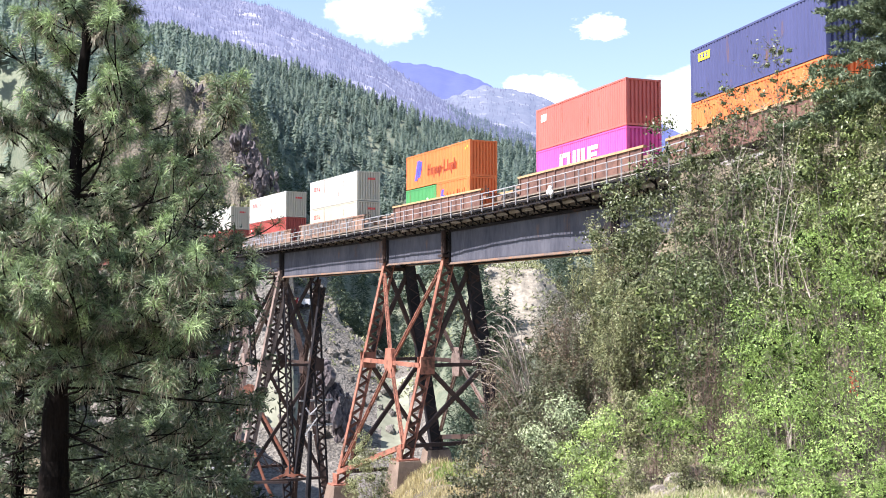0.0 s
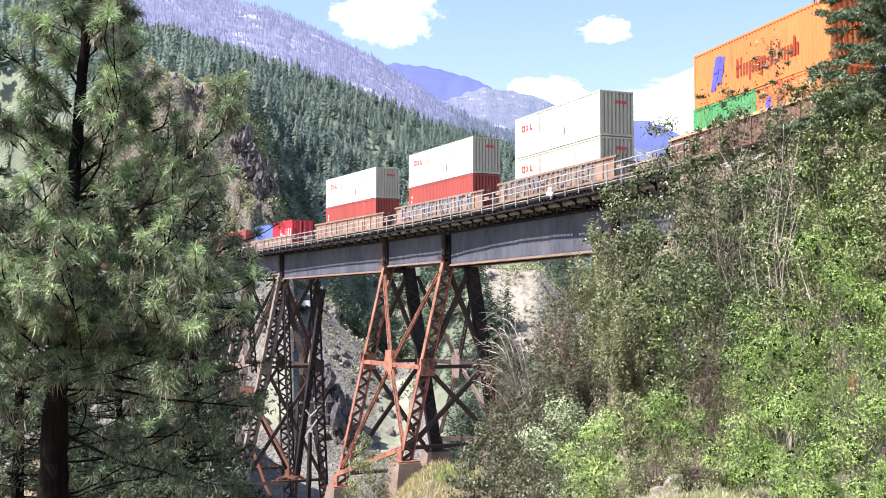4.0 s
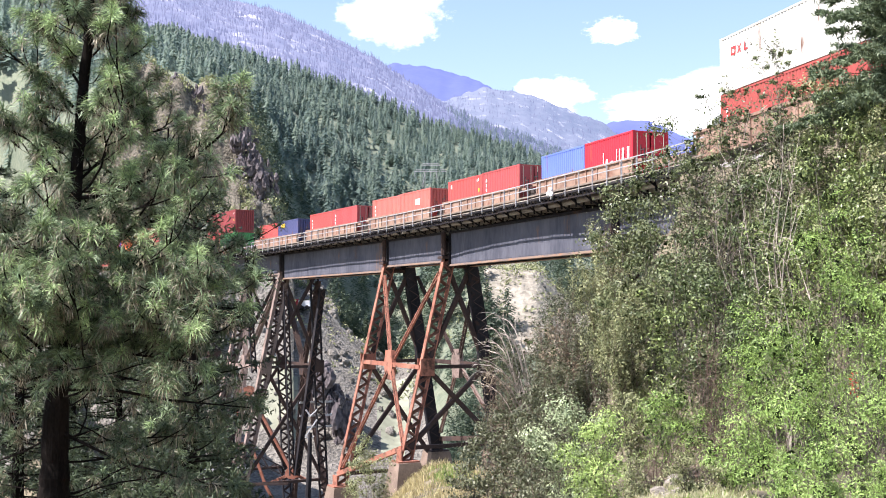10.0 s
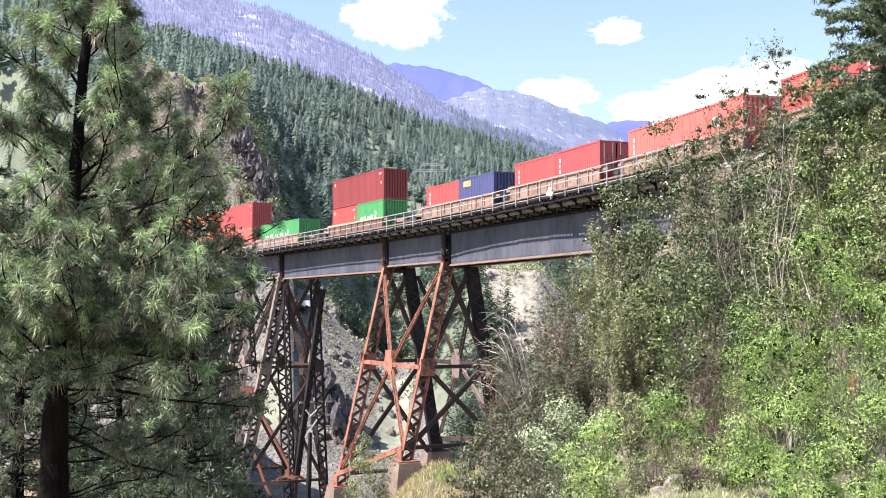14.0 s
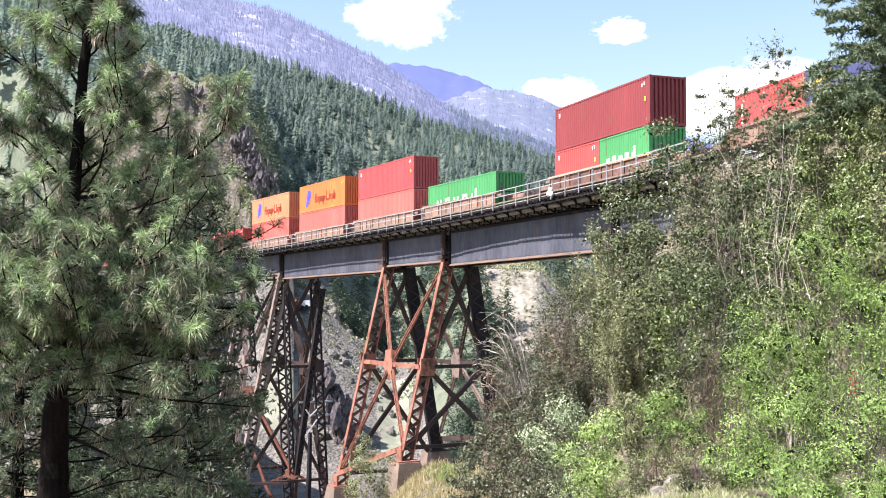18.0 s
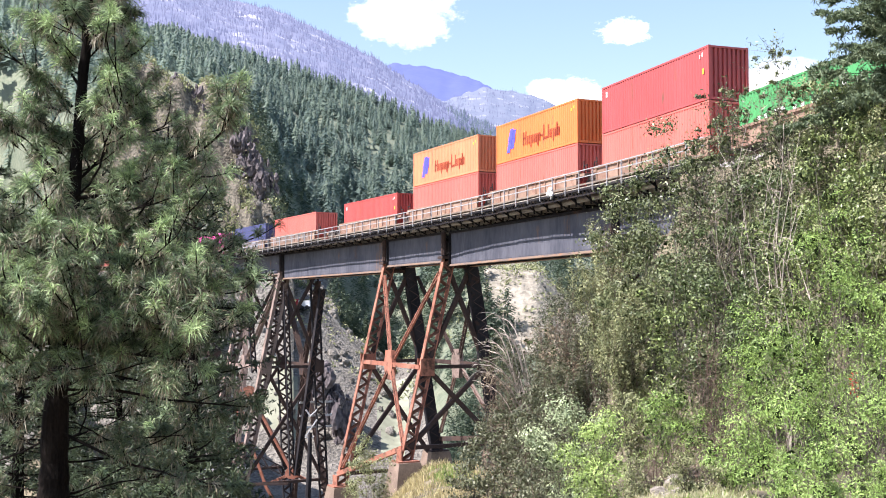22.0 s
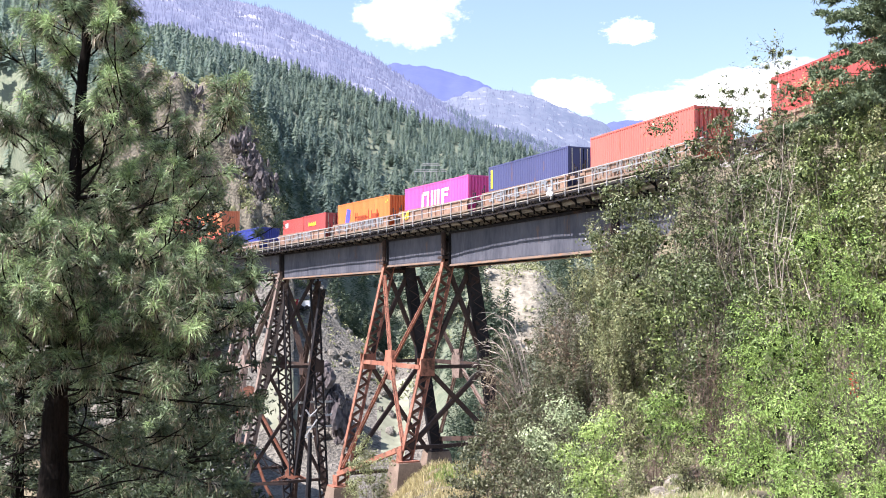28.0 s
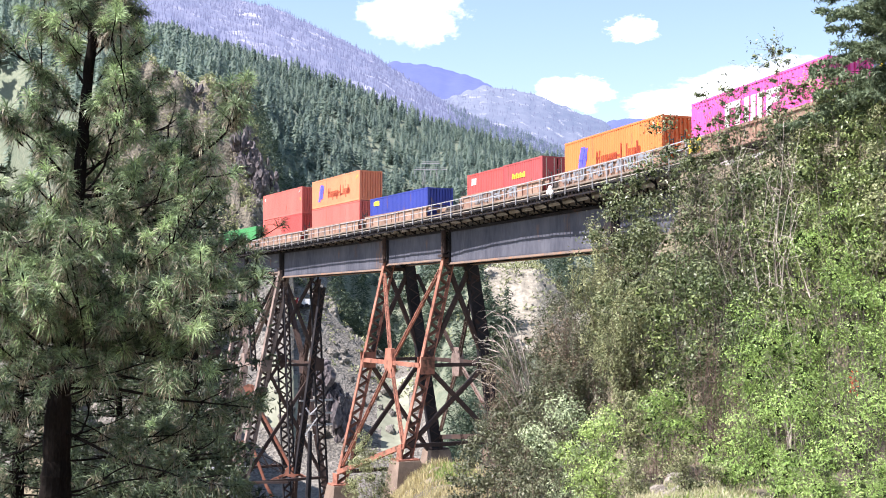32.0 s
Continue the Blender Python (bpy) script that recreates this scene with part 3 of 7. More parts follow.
def make_low_bracing():
    """The rust-orange lower members behind the farther tower, and a dark raking leg."""
    t = thing("trestle_bracing", "rust-orange gussets and dark laced legs low behind the farther tower", "trestle bracing")
    ax = (on_track(-25) - on_track(-37)).normalized()
    across = Vector((-ax.y, ax.x, 0))
    # dark legs: the raking one is plated, the others open
    for a, b, wide, deep in (((567, 512), (521, 842), 0.55, 0.5), ((502, 512), (513, 842), 0.3, 0.5), ((436, 505), (446, 660), 0.3, 0.5)):
        p, q = sight(*a, 124), sight(*b, 124)
        leg = laced("leg", t, M_BLACK_STEEL, M_DARK_RUST, p, q, across, ax, deep, wide, 0.5, 0.08, 0.12)
        if wide > 0.5:
            bm = bmesh.new()
            bar(bm, p + across * deep / 2, q + across * deep / 2, 0.3, deep * 0.9, across)
            part("cover_plate", bm, M_BLACK_STEEL, leg)
    # orange members meeting at a foot
    for a, b, w in (((450, 708), (519, 840), 0.62), ((519, 838), (549, 853), 0.35), ((517, 838), (480, 854), 0.35), ((449, 800), (471, 862), 0.42), ((425, 690), (452, 712), 0.45), ((471, 862), (482, 882), 0.5)):
        bm = bmesh.new()
        bar(bm, sight(*a, 130), sight(*b, 130), w, 0.3)
        part("brace", bm, M_RUST_STEEL, t)
    for px, row, g in ((517, 838, 0.85), (441, 692, 0.75), (424, 730, 0.55)):
        bm = bmesh.new()
        c = sight(px, row, 129.6)
        vs = [[bm.verts.new(c + Vector((g * math.cos(k * math.pi / 4 + 0.2), y, 0.8 * g * math.sin(k * math.pi / 4 + 0.2)))) for k in range(8)] for y in (-0.08, 0.08)]
        bm.faces.new(vs[0][::-1])
        bm.faces.new(vs[1])
        for k in range(8):
            bm.faces.new((vs[0][k], vs[0][(k + 1) % 8], vs[1][(k + 1) % 8], vs[1][k]))
        part("gusset_plate", bm, M_RUST_STEEL, t)
    p, q = sight(390, 819, 121), sight(430, 796, 121)
    laced("strut", t, M_RUST_STEEL, M_DARK_RUST, p, q, (0, 0, 1), (0, 1, 0), 0.75, 0.3, 0.45, 0.12, 0.12)
    p, q = sight(452, 803, 131), sight(511, 832, 131)
    laced("strut", t, M_BLACK_STEEL, M_DARK_RUST, p, q, (0, 0, 1), (0, 1, 0), -0.9, 0.2, 0.8, 0.1, 0.1)
    for a, b, m in (((446, 857), (510, 857), M_DARK_RUST), ((395, 828), (441, 829), M_RAILING)):
        bm = bmesh.new()
        bar(bm, sight(*a, 123), sight(*b, 123), 0.3 if m is M_DARK_RUST else 0.12, 0.25 if m is M_DARK_RUST else 0.1)
        part("tie_bar", bm, m, t)


make_low_bracing()


def make_trailer():
    """A small trailer on the far side of the canyon, seen between the towers."""
    g = sight(526, 546, 282)
    t = thing("box_trailer", "small red and white box trailer across the canyon", "trailer", Matrix.Translation(g))
    u = 282 / LENS
    for nm, x0, x1, z1, m in (("red_body", -20, 2, 13, mat("red_trailer_paint", (0.34, 0.03, 0.04), (0.5, 0.06, 0.06), 0.5)), ("white_body", 3, 23, 11, mat("white_trailer_paint", (0.6, 0.6, 0.6), (0.75, 0.75, 0.75), 0.5))):
        bm = bmesh.new()
        box(bm, x0 * u, x1 * u, -1.2, 1.2, 0.5, z1 * u + 0.4)
        bmesh.ops.bevel(bm, geom=bm.edges[:], offset=0.05, segments=1)
        part(nm, bm, m, t)
    for x in (-15, -3, 8, 18):
        bm = bmesh.new()
        tube(bm, [Vector((x * u, -1.25, 0.3)), Vector((x * u, 1.25, 0.3))], [0.5, 0.5], 10)
        part("wheel", bm, M_BLACK_STEEL, t)


make_trailer()
make_tower(40.2, 51.7, -17.5, -13.0, 0.2, M_DARK_RUST, mid=-9.0)
make_tower(-73.0, -61.5, -30.0, -32.0, 0.205, M_DARK_RUST, top=-3.0, mid=-13.7, solid=False)


def side_z(s):
    """How far the track and its walkways climb along the bridge."""
    return max(-0.5, min(0.25, 0.009 * (s - 8)))


def make_deck():
    t = thing("bridge_deck", "open timber tie deck with a plank walkway on steel brackets", "bridge deck")
    tie = bmesh.new()
    box(tie, -0.12, 0.12, -1.65, 1.65, -0.5, -0.2)
    me = bpy.data.meshes.new("tie")
    tie.to_mesh(me)
    tie.free()
    me.materials.append(M_TIMBER)
    rest = bmesh.new()
    s = -96.0
    while s < 52:
        if -46 < s < 52:
            o = link("tie", me, t)
            o.matrix_world = track_pose(s, 0.0, side_z(s))
        else:
            box(rest, -0.12, 0.12, -1.65, 1.65, -0.5, -0.2, track_pose(s, 0.0, side_z(s)))
        s += 0.46
    part("far_ties", rest, M_TIMBER, t)["kind"] = "stuff"
    for sgn in (-1, 1):
        s = -96.0
        while s < 52:
            e = min(s + 4.9, 52.0)
            z = side_z((s + e) / 2) if sgn < 0 else 0.0
            for o0, o1 in ((1.40, 1.69), (1.70, 1.99), (2.0, 2.29), (2.30, 2.60)):
                bm = bmesh.new()
                bar(bm, on_track(s + 0.02, sgn * (o0 + o1) / 2, z - 0.16), on_track(e - 0.02, sgn * (o0 + o1) / 2, z - 0.16), o1 - o0, 0.06)
                part("plank", bm, M_TIMBER, t)
            bm = bmesh.new()
            bar(bm, on_track(s, sgn * 2.58, z - 0.26), on_track(e, sgn * 2.58, z - 0.26), 0.08, 0.14)
            part("edge_beam", bm, M_BLACK_STEEL, t)
            for low in (0.62,):
                bm = bmesh.new()
                bar(bm, on_track(s, sgn * 2.58, z - low), on_track(e, sgn * 2.58, z - low), 0.07, 0.09)
                part("hung_rod", bm, M_BLACK_STEEL, t)
            n_hang = 10 if sgn < 0 and s > -50 else 5
            for k in range(n_hang):
                bm = bmesh.new()
                p = s + (k + 0.5) * (e - s) / n_hang
                bar(bm, on_track(p, sgn * 2.58, z - 0.2), on_track(p, sgn * 2.58, z - (0.76 if k % 2 else 0.63)), 0.09, 0.09)
                part("hanger", bm, M_BLACK_STEEL, t)
            bm = bmesh.new()
            bar(bm, on_track(s, sgn * 1.66, z * 0.4 - 0.62), on_track(e, sgn * 1.66, z * 0.4 - 0.62), 0.12, 0.2)
            part("stringer", bm, M_TIMBER, t)
            s = e
        s = -95.5
        while s < 52:
            z = side_z(s) if sgn < 0 else 0.0
            bm = bmesh.new()
            bar(bm, on_track(s, sgn * 1.0, -0.32 + z), on_track(s, sgn * 2.6, -0.32 + z), 0.1, 0.12)
            bar(bm, on_track(s, sgn * 1.05, -1.0), on_track(s, sgn * 2.55, -0.36 + z), 0.09, 0.1)
            bar(bm, on_track(s, sgn * 1.9, -0.34 + z), on_track(s, sgn * 1.75, -0.85), 0.09, 0.09)
            bar(bm, on_track(s, sgn * 1.22, -0.36), on_track(s, sgn * 1.22, -0.98), 0.12, 0.12)
            part("bracket", bm, M_BLACK_STEEL, t)
            s += 2.0
    # rails over bridge and bank
    for nm, s0, s1 in (("rail", -420.0, 420.0),):
        for o in (-0.755, 0.755):
            bm = bmesh.new()
            n = 210
            prof = ((-0.075, -0.2), (0.075, -0.2), (0.02, -0.16), (0.035, -0.02), (0.035, 0.0), (-0.035, 0.0), (-0.035, -0.02), (-0.02, -0.16))
            prev = None
            for i in range(n + 1):
                m = track_pose(s0 + (s1 - s0) * i / n, 0.0, side_z(s0 + (s1 - s0) * i / n))
                ring = [bm.verts.new(m @ Vector((0, o + a, b))) for a, b in prof]
                if prev:
                    for k in range(8):
                        bm.faces.new((prev[k], prev[(k + 1) % 8], ring[(k + 1) % 8], ring[k]))
                prev = ring
            part(nm, bm, M_RAIL, t)


make_deck()


def make_railing(sgn, label):
    t = thing("walkway_railing", label, "railing", group="railings of the bridge")
    post = bmesh.new()
    bar(post, (0, 0, -0.45), (0, 0, 0.92), 0.07, 0.07)
    me = bpy.data.meshes.new("post")
    post.to_mesh(me)
    post.free()
    me.materials.append(M_RAILING)
    s = -95.0
    while s < 52:
        o = link("post", me, t)
        z = side_z(s) if sgn < 0 else 0.0
        o.matrix_world = track_pose(s, sgn * 2.66, z)
        e = s + 1.83
        z2 = side_z(e) if sgn < 0 else 0.0
        for h in (0.9, 0.48):
            bm = bmesh.new()
            bar(bm, on_track(s, sgn * 2.66, z + h), on_track(e, sgn * 2.66, z2 + h), 0.055, 0.055)
            part("top_rail" if h > 0.8 else "mid_rail", bm, M_RAILING, t)
        bm = bmesh.new()
        bar(bm, on_track(s, sgn * 2.66, z + 0.02), on_track(e, sgn * 2.66, z2 + 0.02), 0.04, 0.10)
        part("toe_board", bm, M_TOE, t)
        s = e


make_railing(-1, "galvanised steel pipe railing along the bridge walkway")
make_railing(1, "galvanised steel pipe railing on the bridge's other side")


def make_bed():
    """Gravel bed off both ends of the bridge, and the end wall."""
    for s0, s1 in ((52.0, 420.0), (-420.0, -97.0)):
        bm = bmesh.new()
        prev = None
        n = 90
        for i in range(n + 1):
            m = track_pose(s0 + (s1 - s0) * i / n)
            ring = [bm.verts.new(m @ Vector((0, a, b))) for a, b in ((-4.2, -1.6), (-2.0, -0.22), (2.0, -0.22), (4.2, -1.6))]
            if prev:
                for k in range(3):
                    bm.faces.new((prev[k], ring[k], ring[k + 1], prev[k + 1]))
            prev = ring
        bm.normal_update()
        me = bpy.data.meshes.new("track_bed")
        bm.to_mesh(me)
        bm.free()
        me.materials.append(M_GRAVEL)
        tagged(new("track_bed", me), "grey gravel bed under the rails", "track bed", kind="structure")
    bm = bmesh.new()
    box(bm, 0.0, 1.5, -3.0, 3.0, -9.0, -3.85, track_pose(51.0))
    box(bm, 1.5, 2.2, -3.0, 3.0, -9.0, -0.3, track_pose(51.0))
    a = thing("bridge_abutment", "plain grey concrete abutment at the bridge's end", "abutment")
    part("wall", bm, M_CONCRETE, a)
    bm = bmesh.new()
    box(bm, -2.2, -0.5, -3.0, 3.0, -7.0, -0.3, track_pose(-97.0))
    a = thing("bridge_abutment", "plain grey concrete abutment at the bridge's end", "abutment")
    part("wall", bm, M_CONCRETE, a)


make_bed()


def make_walk_lamp():
    """A pair of white lamps clamped outside the railing."""
    t = thing("walkway_lamp", "pair of white lamps clamped to the walkway railing", "lamp", track_pose(34.8, -2.78, 0.12))
    m = mat("white_enamel", (0.7, 0.7, 0.7), (0.82, 0.82, 0.82), 4.0, 0.4)
    for x, z in ((-0.2, 0.0), (0.22, -0.08), (0.02, 0.22)):
        bm = bmesh.new()
        bmesh.ops.create_icosphere(bm, subdivisions=2, radius=0.2)
        for v in bm.verts:
            v.co = Vector((v.co.x + x, v.co.y * 0.7, v.co.z * 1.05 + z))
        part("lamp_housing", bm, m, t)
    bm = bmesh.new()
    bar(bm, (0, 0.1, -0.4), (0, 0.1, 0.3), 0.08, 0.08)
    part("bracket", bm, M_RAILING, t)


make_walk_lamp()


def make_pylon():
    """A transmission tower far off on the forested slope."""
    r = 690.0
    foot = sight(762, 350, r)
    m = mat("pale_galvanised_steel", (0.30, 0.29, 0.30), (0.43, 0.42, 0.43), 0.5, 0.6)
    t = thing("transmission_tower", "pale steel transmission tower with a wide crossarm", "power pylon", Matrix.Translation(foot))
    u = r / LENS
    legs = ((-14, 48), (14, 48))
    for x, h in legs:
        for dx in (-4, 4):
            bm = bmesh.new()
            bar(bm, (x * u + dx * u, 0, -3), (x * u * 0.7, 0, h * u), 0.35, 0.35)
            part("leg", bm, m, t)
        bm = bmesh.new()
        for k in range(5):
            a, b = 0.15 + 0.15 * k, 0.3 + 0.15 * k
            bar(bm, (x * u - 4 * u * (1 - a), 0, h * u * a), (x * u + 4 * u * (1 - b), 0, h * u * b), 0.2, 0.2)
        part("brace", bm, m, t)
    for z, w in ((47, 29), (58, 16)):
        bm = bmesh.new()
        bar(bm, (-w * u, 0, z * u), (w * u, 0, z * u), 0.55, 0.55)
        bar(bm, (-w * u * 0.9, 0, (z + 3) * u), (w * u * 0.9, 0, (z + 3) * u), 0.3, 0.3)
        part("crossarm", bm, m, t)
    for x in (-28, 0, 28):
        bm = bmesh.new()
        bar(bm, (x * u, 0, 47 * u), (x * u, 0, 36 * u), 0.3, 0.3)
        part("insulator", bm, m, t)


make_pylon()
# ---- the train: well cars and containers ----
SPEED = 10.753


def paint(name, rgb, rough=0.5, rust=0.05):
    d = tuple(c * 0.82 for c in rgb)
    return mat(name, d, rgb, 0.5, rough, 0.0, fine=9, stretch=(1, 1, 0.25), rust=((0.16, 0.08, 0.05), rust, 1.2), spec=0.4)


P = {
    "navy": paint("navy_paint", (0.075, 0.085, 0.20)), "royal": paint("royal_blue_paint", (0.035, 0.055, 0.30)), "orange": paint("orange_paint", (0.86, 0.21, 0.06)), "red": paint("red_paint", (0.54, 0.088, 0.08)),
    "coral": paint("faded_red_paint", (0.67, 0.155, 0.125)), "maroon": paint("brown_red_paint", (0.46, 0.085, 0.085)), "magenta": paint("magenta_paint", (0.82, 0.11, 0.38)),
    "green": paint("green_paint", (0.07, 0.32, 0.11)), "salmon": paint("faded_orange_paint", (0.80, 0.26, 0.13)), "wine": paint("wine_red_paint", (0.27, 0.05, 0.052)), "white": paint("off_white_paint", (0.57, 0.565, 0.52), rust=0.1), "cream": paint("cream_paint", (0.54, 0.51, 0.41), rust=0.1),
    "blue": paint("mid_blue_paint", (0.13, 0.20, 0.56)), "crimson": paint("crimson_paint", (0.62, 0.03, 0.05)), "oxide": paint("oxide_red_paint", (0.38, 0.075, 0.062)),
}
M_SILL = mat("rusty_orange_car_paint", (0.20, 0.128, 0.095), (0.34, 0.23, 0.17), 0.5, 0.7, 0.0, fine=8, rust=((0.20, 0.10, 0.07), 0.3, 0.8))
M_SILL_BROWN = mat("brown_car_paint", (0.11, 0.06, 0.05), (0.22, 0.12, 0.09), 0.5, 0.7, 0.0, fine=8, rust=((0.10, 0.06, 0.05), 0.3, 0.8))
M_CHORD = mat("yellow_car_paint", (0.40, 0.25, 0.13), (0.54, 0.36, 0.20), 0.5, 0.7, 0.0, fine=8)
M_BOGIE = mat("dark_bogie_steel", (0.03, 0.028, 0.028), (0.08, 0.06, 0.05), 2.0, 0.7)
M_LOGO = {"white": paint("white_lettering", (0.82, 0.82, 0.80), rust=0), "blue": paint("blue_emblem", (0.10, 0.10, 0.72), rust=0), "dark": paint("dark_lettering", (0.30, 0.05, 0.02), rust=0),
          "red": paint("red_lettering", (0.72, 0.06, 0.06), rust=0), "yellow": paint("yellow_mark", (0.85, 0.62, 0.05), rust=0), "pale": paint("pale_blue_spray_paint", (0.24, 0.26, 0.29), rust=0), "chalk": paint("chalky_spray_paint", (0.21, 0.205, 0.20), rust=0.1)}
W = 2.438
MESHES = {}


def corrugated(length, height, groove, flat):
    """A corrugated panel in local x (along) and z (up), facing -y."""
    n = max(4, round(length / 0.278))
    p = length / n
    xs, ys = [], []
    for i in range(n):
        x = -length / 2 + i * p
        xs += [x, x + p * flat, x + p * (flat + 0.14), x + p * 0.90]
        ys += [0.0, 0.0, groove, groove]
    xs.append(length / 2)
    ys.append(0.0)
    verts = [(x, y, z) for x, y in zip(xs, ys) for z in (0.0, height)]
    faces = [(2 * i, 2 * i + 2, 2 * i + 3, 2 * i + 1) for i in range(len(xs) - 1)]
    return verts, faces


def box_meshes(length, height):
    key = (length, height)
    if key in MESHES:
        return MESHES[key]
    d = {}
    v, f = corrugated(length - 0.24, height - 0.22, 0.036, 0.4)
    d["side_wall"] = mesh_of("side_wall", [(x, y, z + 0.12) for x, y, z in v], f, [None])
    v, f = corrugated(W - 0.24, height - 0.24, 0.11, 0.5)
    d["end_wall"] = mesh_of("end_wall", [(x, y, z + 0.13) for x, y, z in v], f, [None])
    bm = bmesh.new()
    n = round(length / 0.6)
    prev = None
    for i in range(2 * n + 1):
        x = -length / 2 + 0.06 + (length - 0.12) * i / (2 * n)
        z = height - 0.03 - (0.02 if i % 2 else 0)
        r = [bm.verts.new((x, y, z)) for y in (-W / 2 + 0.05, W / 2 - 0.05)]
        if prev:
            bm.faces.new((prev[0], r[0], r[1], prev[1]))
        prev = r
    me = bpy.data.meshes.new("roof")
    bm.to_mesh(me)
    bm.free()
    me.materials.append(None)
    d["roof"] = me
    for nm, dims in (("bottom_rail", (-length / 2 + 0.15, length / 2 - 0.15, -0.05, 0.05, 0.02, 0.16)), ("top_rail", (-length / 2 + 0.15, length / 2 - 0.15, -0.03, 0.03, height - 0.11, height - 0.01)),
                     ("corner_post", (-0.08, 0.08, -0.08, 0.08, 0.1, height - 0.1)), ("end_sill", (-0.06, 0.06, -W / 2 + 0.16, W / 2 - 0.16, 0.02, 0.17)),
                     ("end_header", (-0.06, 0.06, -W / 2 + 0.16, W / 2 - 0.16, height - 0.13, height - 0.02)), ("corner_casting", (-0.09, 0.09, -0.082, 0.082, 0.0, 0.12)),
                     ("door", (-0.025, 0.025, -W / 4 + 0.075, W / 4 - 0.075, 0.17, height - 0.14)), ("lock_rod", (-0.02, 0.02, -0.02, 0.02, 0.14, height - 0.12)),
                     ("floor", (-length / 2 + 0.1, length / 2 - 0.1, -W / 2 + 0.06, W / 2 - 0.06, 0.10, 0.15))):
        bm = bmesh.new()
        box(bm, *dims)
        if nm != "lock_rod":
            bmesh.ops.bevel(bm, geom=bm.edges[:], offset=0.012, segments=1)
        me = bpy.data.meshes.new(nm)
        bm.to_mesh(me)
        bm.free()
        me.materials.append(None)
        d[nm] = me
    MESHES[key] = d
    return d


def painted(name, me, parent, m, at):
    ob = link(name, me, parent)
    ob.material_slots[0].link = "OBJECT"
    ob.material_slots[0].material = m
    ob.matrix_basis = at
    return ob


def logo(parent, name, bars, m, length):
    """Plain bars standing for writing on the near side wall: (x, z, width, height, slant)."""
    if 1 < len(bars) <= 10:
        for b in bars:
            logo(parent, name, [b], m, length)
        return
    bm = bmesh.new()
    for x, z, w, h, sl in bars:
        v = [bm.verts.new((x + a * w + b * sl, -W / 2 - 0.006, z + b * h)) for a, b in ((0, 0), (1, 0), (1, 1), (0, 1))]
        bm.faces.new(v)
        v2 = [bm.verts.new((x + a * w + b * sl, -W / 2 + 0.0, z + b * h)) for a, b in ((0, 0), (1, 0), (1, 1), (0, 1))]
        for k in range(4):
            bm.faces.new((v[k], v2[k], v2[(k + 1) % 4], v[(k + 1) % 4]))
    return part(name, bm, m, parent)


